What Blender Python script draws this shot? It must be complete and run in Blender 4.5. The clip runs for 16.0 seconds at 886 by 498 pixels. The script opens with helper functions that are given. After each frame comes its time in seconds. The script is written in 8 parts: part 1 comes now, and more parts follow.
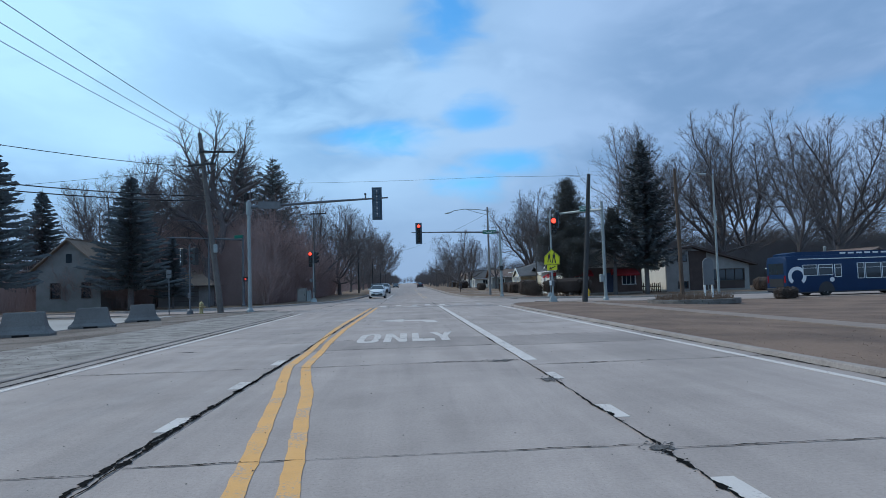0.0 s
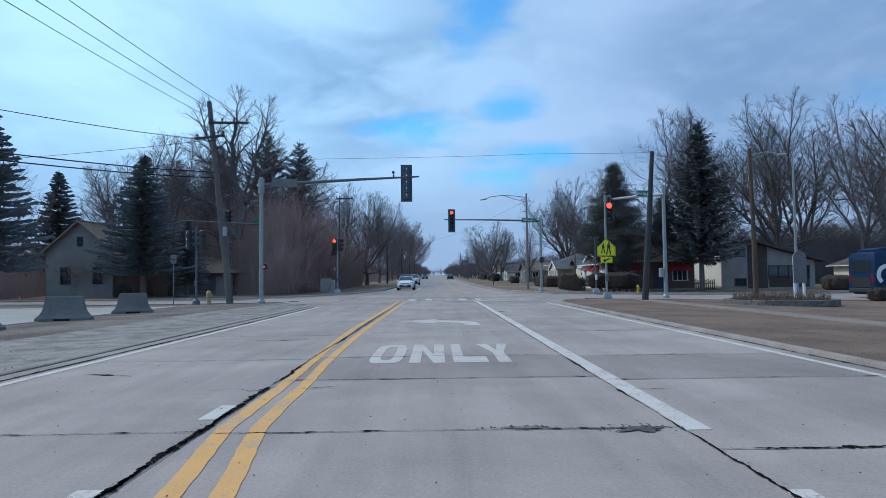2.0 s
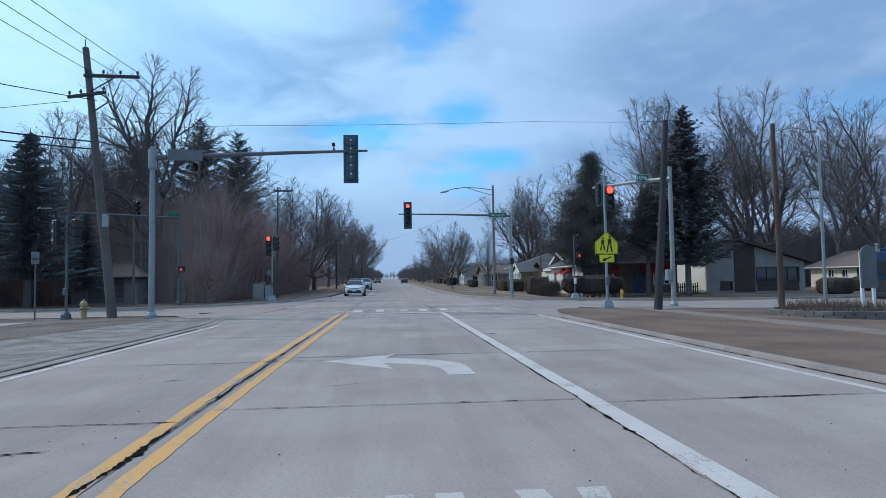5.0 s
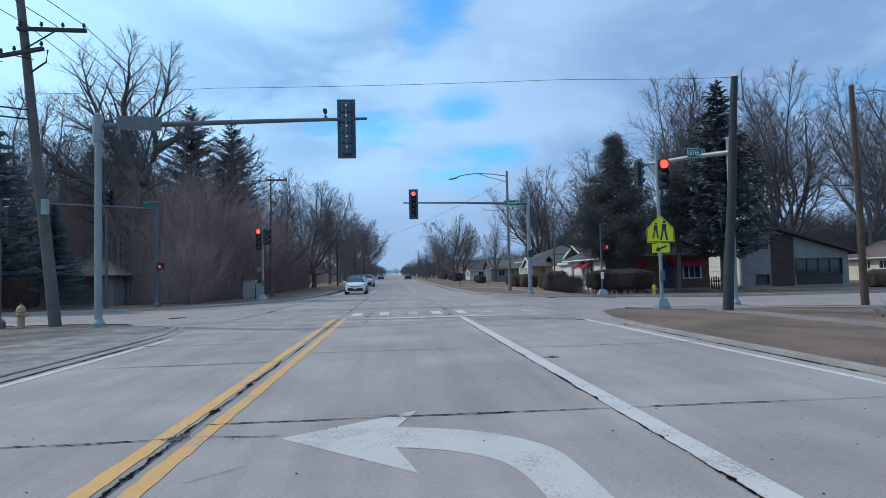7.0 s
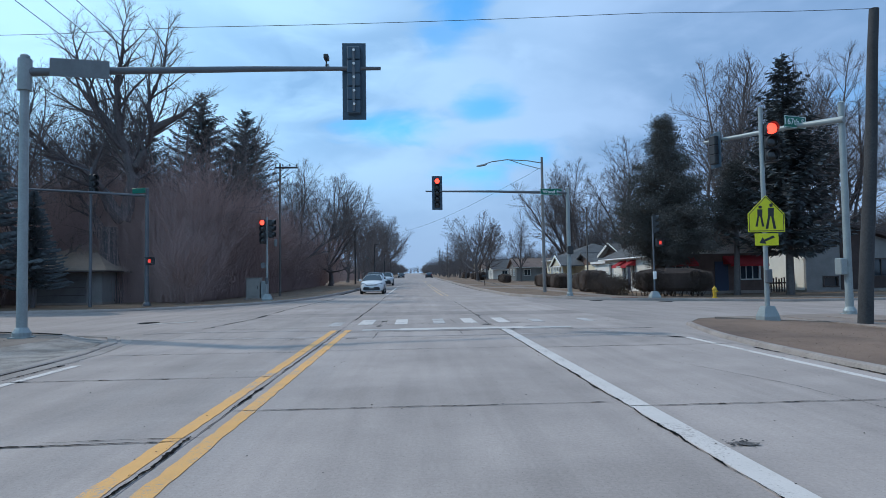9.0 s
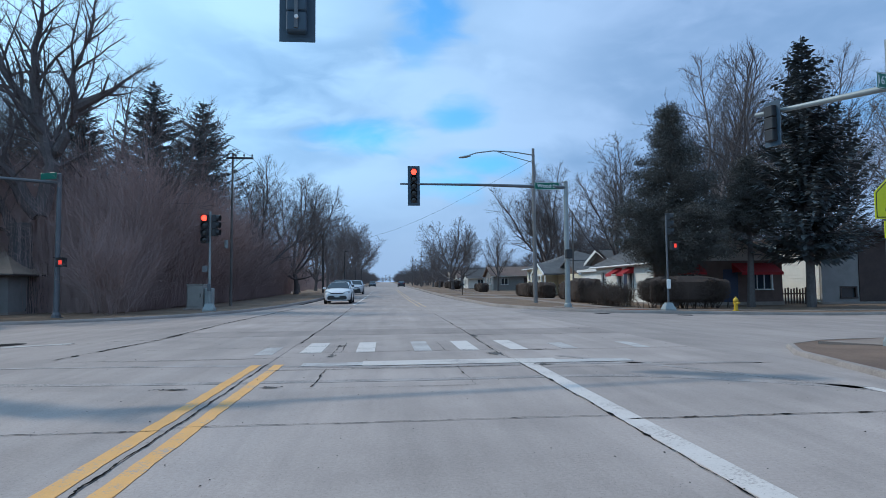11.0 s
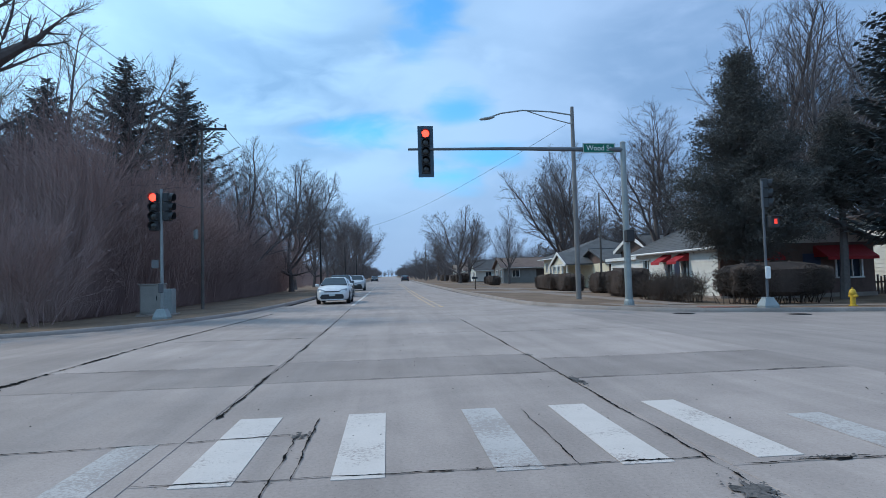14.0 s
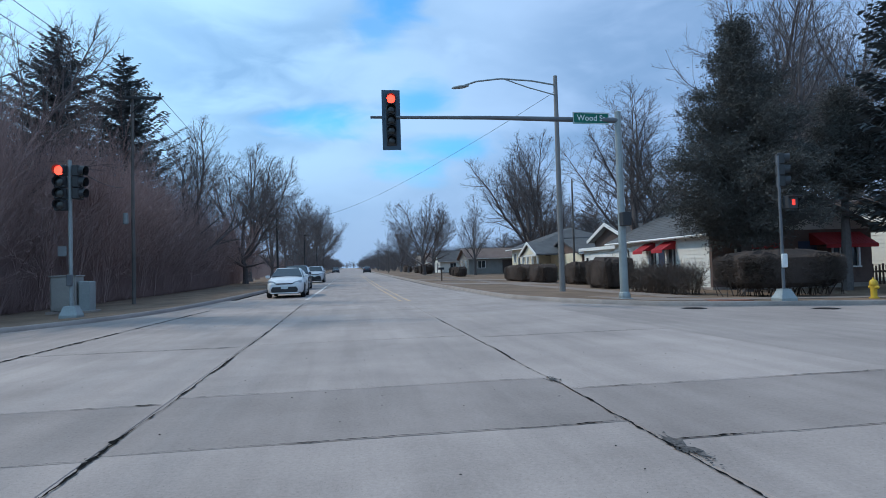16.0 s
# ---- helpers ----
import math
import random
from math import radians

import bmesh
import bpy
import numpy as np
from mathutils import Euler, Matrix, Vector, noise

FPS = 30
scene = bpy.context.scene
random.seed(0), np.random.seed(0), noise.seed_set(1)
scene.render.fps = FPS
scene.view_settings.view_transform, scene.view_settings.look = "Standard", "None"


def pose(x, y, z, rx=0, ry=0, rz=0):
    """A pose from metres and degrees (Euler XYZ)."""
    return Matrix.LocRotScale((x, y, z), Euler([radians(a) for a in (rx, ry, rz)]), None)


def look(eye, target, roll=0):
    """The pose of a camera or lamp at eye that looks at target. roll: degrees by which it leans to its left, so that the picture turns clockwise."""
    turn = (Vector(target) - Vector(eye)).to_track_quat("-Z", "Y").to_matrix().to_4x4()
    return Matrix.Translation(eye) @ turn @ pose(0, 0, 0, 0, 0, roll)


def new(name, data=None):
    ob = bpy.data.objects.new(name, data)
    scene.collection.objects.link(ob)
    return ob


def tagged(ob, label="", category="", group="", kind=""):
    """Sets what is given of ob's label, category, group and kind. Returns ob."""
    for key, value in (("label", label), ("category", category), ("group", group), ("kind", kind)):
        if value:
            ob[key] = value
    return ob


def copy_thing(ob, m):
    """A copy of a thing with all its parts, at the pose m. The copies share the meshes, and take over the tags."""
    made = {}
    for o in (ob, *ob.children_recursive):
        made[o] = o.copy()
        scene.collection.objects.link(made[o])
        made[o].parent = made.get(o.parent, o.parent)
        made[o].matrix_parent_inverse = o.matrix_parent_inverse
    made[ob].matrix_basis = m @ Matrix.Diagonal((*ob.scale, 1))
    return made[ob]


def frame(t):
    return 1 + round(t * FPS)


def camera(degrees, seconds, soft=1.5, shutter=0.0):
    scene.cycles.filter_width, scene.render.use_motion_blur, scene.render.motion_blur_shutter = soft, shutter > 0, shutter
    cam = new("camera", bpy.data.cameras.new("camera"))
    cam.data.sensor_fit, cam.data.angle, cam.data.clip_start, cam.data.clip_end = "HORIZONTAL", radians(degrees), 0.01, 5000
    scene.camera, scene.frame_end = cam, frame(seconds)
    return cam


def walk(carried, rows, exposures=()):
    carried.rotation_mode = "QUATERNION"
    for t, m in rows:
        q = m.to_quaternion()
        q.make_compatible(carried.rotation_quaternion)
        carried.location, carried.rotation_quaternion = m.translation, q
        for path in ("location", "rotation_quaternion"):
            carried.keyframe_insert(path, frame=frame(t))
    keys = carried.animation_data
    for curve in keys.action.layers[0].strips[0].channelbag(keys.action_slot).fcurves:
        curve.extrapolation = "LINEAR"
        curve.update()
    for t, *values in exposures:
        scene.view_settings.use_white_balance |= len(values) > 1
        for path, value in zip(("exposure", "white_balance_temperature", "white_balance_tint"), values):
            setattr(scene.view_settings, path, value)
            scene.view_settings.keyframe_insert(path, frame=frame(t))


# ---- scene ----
cam = camera(69.8, 16.0, soft=0.7)
PATH = [
    (0, (0.078, -0.398, 1.172), (0.193, 1.595, 1.287), -1.8),
    (0.5, (0.107, 0.785, 1.199), (0.322, 2.77, 1.317), -1.5),
    (1, (0.101, 1.989, 1.192), (0.339, 3.972, 1.306), -0.7),
    (1.5, (0.107, 3.19, 1.194), (0.19, 5.186, 1.296), -0.9),
    (2, (-0.073, 4.375, 1.179), (-0.052, 6.373, 1.271), -0.7),
    (2.5, (0.015, 5.637, 1.147), (0.211, 7.625, 1.239), -1.4),
    (3, (-0.051, 6.806, 1.188), (0.114, 8.797, 1.288), -0.8),
    (3.5, (-0.023, 8.072, 1.198), (0.159, 10.061, 1.304), -0.8),
    (4, (-0.033, 9.251, 1.188), (0.163, 11.239, 1.296), -0.7),
    (4.2, (-0.047, 9.824, 1.202), (0.121, 11.814, 1.306), -0.6),
    (6.3, (-0.161, 15.2, 1.216), (0.011, 17.19, 1.315), -1.3),
    (6.5, (-0.178, 15.64, 1.233), (-0.014, 17.631, 1.328), -1.3),
    (7, (-0.186, 16.859, 1.249), (-0.027, 18.851, 1.337), -1.4),
    (7.5, (-0.204, 18.076, 1.212), (0.004, 20.063, 1.3), -1.2),
    (8, (-0.065, 19.339, 1.224), (0.217, 21.317, 1.316), -1.0),
    (8.5, (-0.097, 20.546, 1.249), (0.096, 22.535, 1.338), -0.7),
    (9, (-0.174, 21.844, 1.233), (-0.08, 23.84, 1.319), -0.9),
    (9.2, (-0.177, 22.405, 1.253), (-0.083, 24.401, 1.331), -1.0),
    (11.3, (-0.162, 28.149, 1.141), (0.024, 30.137, 1.257), -0.5),
    (11.5, (-0.204, 28.704, 1.199), (-0.079, 30.697, 1.311), -0.4),
    (12, (-0.252, 29.957, 1.185), (-0.177, 31.952, 1.303), -0.9),
    (12.5, (-0.332, 31.117, 1.221), (-0.311, 33.113, 1.333), -1.5),
    (13, (-0.361, 32.33, 1.196), (-0.22, 34.322, 1.3), -1.7),
    (13.5, (-0.26, 33.452, 1.212), (0.027, 35.429, 1.31), -1.6),
    (14, (-0.305, 34.522, 1.207), (-0.129, 36.512, 1.3), -1.6),
    (14.5, (-0.332, 35.575, 1.224), (-0.189, 37.568, 1.309), -1.5),
    (15, (-0.352, 36.574, 1.208), (-0.208, 38.567, 1.279), -1.6),
    (15.5, (-0.253, 37.38, 1.178), (0.015, 39.361, 1.244), -1.7),
    (16, (-0.209, 37.945, 1.156), (0.084, 39.922, 1.219), -1.7),
]
walk(cam, [(t, look(eye, aim, roll)) for t, eye, aim, roll in PATH], [(0, -0.13, 6000, 7), (1.5, -0.07, 6000, 7), (4, -0.03, 6000, 7), (9, 0.04, 6000, 7), (12, 0.05, 6000, 7), (16, 0.07, 6000, 7)])

# ---- world, sun, exposure ----
SUN_EL, SUN_AZ = 44.0, -62.0          # degrees above the horizon, and to the left of the road's direction


def math_node(nt, op, a, b=None, c=None, clamp=False):
    n = nt.nodes.new("ShaderNodeMath")
    n.operation, n.use_clamp = op, clamp
    for i, v in enumerate((a, b, c)):
        if v is None:
            continue
        if isinstance(v, (int, float)):
            n.inputs[i].default_value = v
        else:
            nt.links.new(v, n.inputs[i])
    return n.outputs[0]


def mix_node(nt, fac, a, b):
    n = nt.nodes.new("ShaderNodeMix")
    n.data_type = "RGBA"
    for sock, v in ((n.inputs[0], fac), (n.inputs[6], a), (n.inputs[7], b)):
        if isinstance(v, (int, float)):
            sock.default_value = v
        elif isinstance(v, tuple):
            sock.default_value = (*v, 1) if len(v) == 3 else v
        else:
            nt.links.new(v, sock)
    return n.outputs[2]


def noise_node(nt, vec, scale, detail=4.0, rough=0.55, distort=0.0):
    n = nt.nodes.new("ShaderNodeTexNoise")
    n.inputs["Scale"].default_value, n.inputs["Detail"].default_value = scale, detail
    n.inputs["Roughness"].default_value, n.inputs["Distortion"].default_value = rough, distort
    if vec is not None:
        nt.links.new(vec, n.inputs["Vector"])
    return n.outputs["Fac"]


def smooth_node(nt, v, lo, hi, out0=0.0, out1=1.0):
    n = nt.nodes.new("ShaderNodeMapRange")
    n.interpolation_type = "SMOOTHSTEP"
    nt.links.new(v, n.inputs[0])
    for i, x in zip((1, 2, 3, 4), (lo, hi, out0, out1)):
        n.inputs[i].default_value = x
    return n.outputs[0]


def build_world():
    w = bpy.data.worlds.new("sky")
    scene.world = w
    w.use_nodes = True
    nt = w.node_tree
    nt.nodes.clear()
    sky = nt.nodes.new("ShaderNodeTexSky")
    sky.sky_type, sky.sun_disc = "NISHITA", False
    sky.sun_elevation, sky.sun_rotation = radians(SUN_EL), radians(SUN_AZ)
    sky.air_density, sky.dust_density, sky.ozone_density = 1.0, 0.4, 2.5
    co = nt.nodes.new("ShaderNodeTexCoord").outputs["Generated"]
    sep = nt.nodes.new("ShaderNodeSeparateXYZ")
    nt.links.new(co, sep.inputs[0])
    x, y, z = sep.outputs
    az = math_node(nt, "MULTIPLY", math_node(nt, "ARCTAN2", x, y), 57.2958)
    el = math_node(nt, "MULTIPLY", math_node(nt, "ARCSINE", z), 57.2958)
    com = nt.nodes.new("ShaderNodeCombineXYZ")          # cloud layers lie flat: stretched along the horizon
    for k, v in enumerate((x, y, math_node(nt, "MULTIPLY", z, 2.3))):
        nt.links.new(v, com.inputs[k])
    p = com.outputs[0]
    wide, fine = noise_node(nt, p, 4.2, 4, 0.5, 0.5), noise_node(nt, p, 13.0, 4, 0.52, 0.5)
    ragged = math_node(nt, "ADD", math_node(nt, "MULTIPLY", math_node(nt, "SUBTRACT", wide, 0.5), 1.9), math_node(nt, "MULTIPLY", math_node(nt, "SUBTRACT", fine, 0.5), 1.5))

    def patch(a, e, hw, hh, soft=1.45):
        """A ragged cloud or gap about an azimuth to the right and an elevation, with its half width and half height."""
        du = math_node(nt, "DIVIDE", math_node(nt, "SUBTRACT", az, a), hw)
        dv = math_node(nt, "DIVIDE", math_node(nt, "SUBTRACT", el, e), hh)
        d = math_node(nt, "SQRT", math_node(nt, "ADD", math_node(nt, "MULTIPLY", du, du), math_node(nt, "MULTIPLY", dv, dv)))
        return smooth_node(nt, math_node(nt, "ADD", d, ragged), soft, 0.1)

    hole = None
    for a, e, hw, hh, k in ((4.6, 24.0, 2.8, 2.6, 0.9), (2.8, 20.8, 2.4, 1.5, 0.6), (7.0, 15.1, 3.2, 1.7, 0.85), (-0.8, 13.3, 4.6, 1.7, 0.95), (9.6, 10.8, 4.2, 1.3, 0.8),
                            (6.2, 9.2, 3.8, 1.6, 0.75), (-2.0, 34.0, 5.0, 4.0, 0.9), (38.0, 13.0, 5.0, 1.6, 0.3), (-60.0, 30.0, 9.0, 5.0, 0.9)):
        h = math_node(nt, "MULTIPLY", patch(a, e, hw, hh), k)
        hole = h if hole is None else math_node(nt, "MAXIMUM", hole, h)
    cover = math_node(nt, "SUBTRACT", 1.0, math_node(nt, "MULTIPLY", hole, 0.9))
    shade = smooth_node(nt, math_node(nt, "ADD", math_node(nt, "MULTIPLY", wide, 0.72), math_node(nt, "MULTIPLY", fine, 0.28)), 0.36, 0.66, 0.26, 0.92)
    for a, e, hw, hh, k in ((-27.0, 19.0, 9.0, 6.0, 0.5), (-9.5, 24.2, 7.0, 2.6, 0.5), (3.0, 16.9, 5.0, 1.9, 0.75), (10.0, 19.0, 7.0, 4.5, 0.4), (16.0, 24.0, 6.0, 3.0, 0.35), (-3.0, 9.2, 8.0, 2.2, 0.3),
                            (12.0, 13.0, 7.0, 1.6, 0.35), (-20.0, 12.0, 8.0, 2.5, 0.25), (-12.0, 18.5, 13.0, 3.2, -0.25), (-4.0, 15.6, 7.0, 2.0, -0.35), (32.0, 18.0, 12.0, 7.0, -0.1),
                            (-5.0, 11.2, 5.0, 1.4, -0.3), (20.0, 10.5, 8.0, 2.0, -0.25)):
        shade = math_node(nt, "ADD", shade, math_node(nt, "MULTIPLY", patch(a, e, hw, hh, 1.6), k), clamp=True)
    bright = smooth_node(nt, az, -42.0, 34.0, 1.0, 0.0)
    lit = mix_node(nt, bright, (3.95, 5.45, 8.1), (6.2, 9.7, 12.8))
    dull = mix_node(nt, bright, (2.15, 3.55, 5.85), (3.6, 6.2, 9.4))
    cloud = mix_node(nt, shade, dull, lit)
    low = smooth_node(nt, el, 0.0, 13.0)
    cloud = mix_node(nt, low, (3.5, 4.9, 7.1), cloud)
    blue = nt.nodes.new("ShaderNodeVectorMath")
    blue.operation = "MULTIPLY"
    nt.links.new(sky.outputs[0], blue.inputs[0])
    blue.inputs[1].default_value = (0.5, 1.5, 2.0)
    total = mix_node(nt, cover, blue.outputs[0], cloud)
    bg = nt.nodes.new("ShaderNodeBackground")
    bg.inputs["Strength"].default_value = 0.1
    nt.links.new(total, bg.inputs["Color"])
    out = nt.nodes.new("ShaderNodeOutputWorld")
    nt.links.new(bg.outputs[0], out.inputs[0])


build_world()
lamp = bpy.data.lights.new("sun", "SUN")
lamp.energy, lamp.angle, lamp.color = 2.05, radians(1.6), (1.0, 0.87, 0.72)
a, e = radians(SUN_AZ), radians(SUN_EL)
new("sun", lamp).matrix_world = look((40 * math.sin(a) * math.cos(e), 40 * math.cos(a) * math.cos(e), 40 * math.sin(e)), (0, 0, 0))


# ---- materials ----
def material(name, base, dark=None, scale=2.0, fine=40.0, rough=0.85, metal=0.0, bump=0.2, spots=0.5, world_space=True, piece=0.0, spec=0.4):
    """A surface of two colours mixed by broad and fine noise, with fine relief."""
    m = bpy.data.materials.new(name)
    m.use_nodes = True
    nt = m.node_tree
    b = nt.nodes["Principled BSDF"]
    if world_space:
        vec = nt.nodes.new("ShaderNodeNewGeometry").outputs["Position"]
    else:
        vec = nt.nodes.new("ShaderNodeTexCoord").outputs["Object"]
    broad, small = noise_node(nt, vec, scale, 5, 0.6), noise_node(nt, vec, fine, 4, 0.65)
    fac = math_node(nt, "ADD", math_node(nt, "MULTIPLY", smooth_node(nt, broad, 0.35, 0.68), spots),
                    math_node(nt, "MULTIPLY", smooth_node(nt, small, 0.3, 0.7), 1 - spots), clamp=True)
    dark = dark or tuple(0.72 * c for c in base)
    col = mix_node(nt, fac, base, dark)
    if piece:
        rnd = nt.nodes.new("ShaderNodeObjectInfo").outputs["Random"]
        hsv = nt.nodes.new("ShaderNodeHueSaturation")
        nt.links.new(math_node(nt, "ADD", math_node(nt, "MULTIPLY", rnd, piece), 1 - piece / 2), hsv.inputs["Value"])
        nt.links.new(col, hsv.inputs["Color"])
        col = hsv.outputs[0]
    nt.links.new(col, b.inputs["Base Color"])
    b.inputs["Roughness"].default_value, b.inputs["Metallic"].default_value = rough, metal
    b.inputs["Specular IOR Level"].default_value = spec
    if bump:
        bn = nt.nodes.new("ShaderNodeBump")
        bn.inputs["Strength"].default_value, bn.inputs["Distance"].default_value = bump, 0.02
        nt.links.new(small, bn.inputs["Height"])
        nt.links.new(bn.outputs[0], b.inputs["Normal"])
    return m


def streaked(m, amount=0.11):
    """Long faint tyre bands and drips along the road, laid over a concrete material."""
    nt = m.node_tree
    b = nt.nodes["Principled BSDF"]
    col = b.inputs["Base Color"].links[0].from_socket
    pos = nt.nodes.new("ShaderNodeNewGeometry").outputs["Position"]
    mp = nt.nodes.new("ShaderNodeMapping")
    mp.inputs["Scale"].default_value = (1.5, 0.09, 1.0)
    nt.links.new(pos, mp.inputs["Vector"])
    band = smooth_node(nt, noise_node(nt, mp.outputs[0], 1.6, 4, 0.6, 0.3), 0.34, 0.68, 1.0 + 0.55 * amount, 1.0 - 0.75 * amount)
    blot = smooth_node(nt, noise_node(nt, pos, 0.33, 6, 0.68, 0.5), 0.36, 0.66, 1.0 + 0.5 * amount, 1.0 - 0.9 * amount)
    speck = smooth_node(nt, noise_node(nt, pos, 60.0, 3, 0.6), 0.60, 0.70, 1.03, 0.66)
    hsv = nt.nodes.new("ShaderNodeHueSaturation")
    nt.links.new(math_node(nt, "MULTIPLY", math_node(nt, "MULTIPLY", band, blot), speck), hsv.inputs["Value"])
    nt.links.new(col, hsv.inputs["Color"])
    nt.links.new(hsv.outputs[0], b.inputs["Base Color"])


def worn_paint(name, paint, under, keep=0.5):
    """Road paint rubbed through to the concrete in flecks and patches."""
    m = material(name, paint, tuple(0.88 * c for c in paint), 3, 60, 0.7, bump=0.15)
    nt = m.node_tree
    b = nt.nodes["Principled BSDF"]
    col = b.inputs["Base Color"].links[0].from_socket
    vec = nt.nodes.new("ShaderNodeNewGeometry").outputs["Position"]
    wear = math_node(nt, "ADD", math_node(nt, "MULTIPLY", noise_node(nt, vec, 1.7, 4, 0.6), 0.4),
                     math_node(nt, "MULTIPLY", noise_node(nt, vec, 34, 6, 0.8), 0.6))
    nt.links.new(mix_node(nt, smooth_node(nt, wear, keep, keep + 0.07), col, under), b.inputs["Base Color"])
    return m


def plain(name, col, rough=0.5, metal=0.0, glow=0.0):
    m = material(name, col, tuple(0.85 * c for c in col), 4, 30, rough, metal, 0.04, world_space=False)
    if glow:
        b = m.node_tree.nodes["Principled BSDF"]
        b.inputs["Emission Color"].default_value, b.inputs["Emission Strength"].default_value = (*col, 1), glow
    return m


def glass_like(name, tint, rough=0.03):
    m = bpy.data.materials.new(name)
    m.use_nodes = True
    b = m.node_tree.nodes["Principled BSDF"]
    b.inputs["Base Color"].default_value = (*tint, 1)
    b.inputs["Roughness"].default_value, b.inputs["IOR"].default_value = rough, 1.5
    b.inputs["Specular IOR Level"].default_value = 0.6
    return m


M = {
    "slab": material("slab_concrete", (0.372, 0.315, 0.286), (0.268, 0.226, 0.205), 0.55, 34, 0.9, bump=0.3, spots=0.5, piece=0.08),
    "slab_patch": material("slab_patch_concrete", (0.30, 0.253, 0.23), (0.22, 0.185, 0.168), 0.6, 34, 0.9, bump=0.25, spots=0.5, piece=0.05),
    "street": material("street_concrete", (0.338, 0.286, 0.259), (0.243, 0.204, 0.185), 0.22, 30, 0.9, bump=0.25, spots=0.6),
    "joint": material("joint_dirt", (0.035, 0.032, 0.031), (0.015, 0.014, 0.015), 6, 50, 1.0, spec=0.03),
    "crack": material("crack_tar", (0.014, 0.013, 0.013), (0.006, 0.006, 0.006), 9, 70, 1.0, spec=0.03),
    "spall": material("spalled_patch", (0.16, 0.145, 0.138), (0.035, 0.033, 0.033), 9, 45, 0.95, bump=0.6),
}
M.update({
    "kerb": material("kerb_concrete", (0.34, 0.295, 0.265), (0.19, 0.16, 0.142), 1.1, 28, 0.9, bump=0.3),
    "walkway": material("sidewalk_concrete", (0.27, 0.212, 0.175), (0.18, 0.14, 0.116), 0.8, 30, 0.9, bump=0.2, piece=0.1),
    "grass": material("dormant_grass", (0.22, 0.146, 0.104), (0.095, 0.063, 0.047), 0.42, 26, 0.95, bump=0.6, spots=0.65),
    "grass_green": material("winter_lawn", (0.225, 0.152, 0.10), (0.105, 0.07, 0.046), 0.42, 26, 0.95, bump=0.6, spots=0.65),
    "verge": material("gravel_verge", (0.20, 0.165, 0.14), (0.07, 0.052, 0.042), 0.45, 14, 0.95, bump=0.8, spots=0.75),
    "lot": material("parking_lot", (0.36, 0.34, 0.32), (0.27, 0.25, 0.235), 0.35, 20, 0.92, bump=0.2),
    "soil": material("soil", (0.11, 0.085, 0.065), (0.06, 0.046, 0.036), 1.5, 18, 0.95, bump=0.9),
    "far_ground": material("far_ground", (0.14, 0.115, 0.085), (0.09, 0.075, 0.055), 0.05, 1.5, 0.95, bump=0.3),
})
M.update({
    "white": worn_paint("white_road_paint", (0.60, 0.545, 0.505), (0.35, 0.30, 0.275), 0.525),
    "white_letter": worn_paint("letter_road_paint", (0.55, 0.495, 0.455), (0.34, 0.295, 0.272), 0.515),
    "white_faded": worn_paint("faded_white_paint", (0.47, 0.44, 0.42), (0.32, 0.282, 0.262), 0.475),
    "yellow": worn_paint("yellow_road_paint", (0.70, 0.37, 0.115), (0.34, 0.295, 0.265), 0.522),
    "yellow_faded": worn_paint("faded_yellow_paint", (0.58, 0.36, 0.16), (0.34, 0.295, 0.265), 0.46),
    "galv": material("galvanised_steel", (0.31, 0.345, 0.35), (0.225, 0.255, 0.26), 2.0, 30, 0.5, 0.3, 0.05),
    "galv_dark": material("weathered_steel", (0.145, 0.155, 0.17), (0.10, 0.108, 0.12), 2.0, 30, 0.55, 0.35, 0.05),
})
M["lamp_steel"] = material("aged_lamp_steel", (0.235, 0.225, 0.22), (0.165, 0.157, 0.152), 2.0, 30, 0.6, 0.15, 0.05)
M.update({
    "black": plain("black_paint", (0.03, 0.032, 0.036), 0.5),
    "dark_metal": plain("dark_metal", (0.04, 0.042, 0.046), 0.5, 0.3),
    "backplate": plain("signal_backplate", (0.05, 0.085, 0.122), 0.55),
    "lens_off": glass_like("dark_lens", (0.02, 0.022, 0.022), 0.15),
    "lens_red": plain("lit_red_lens", (1.0, 0.055, 0.03), 0.3, 0, 3.2),
    "lens_dim": plain("dim_red_display", (0.8, 0.05, 0.03), 0.4, 0, 0.9),
    "white_dot": plain("bright_bolt", (0.8, 0.8, 0.78), 0.4),
    "sign_green": plain("sign_green", (0.005, 0.14, 0.095), 0.4),
    "sign_white": plain("sign_white", (0.78, 0.8, 0.8), 0.45),
    "sign_yellow": plain("sign_yellow_green", (0.72, 0.72, 0.02), 0.4),
})
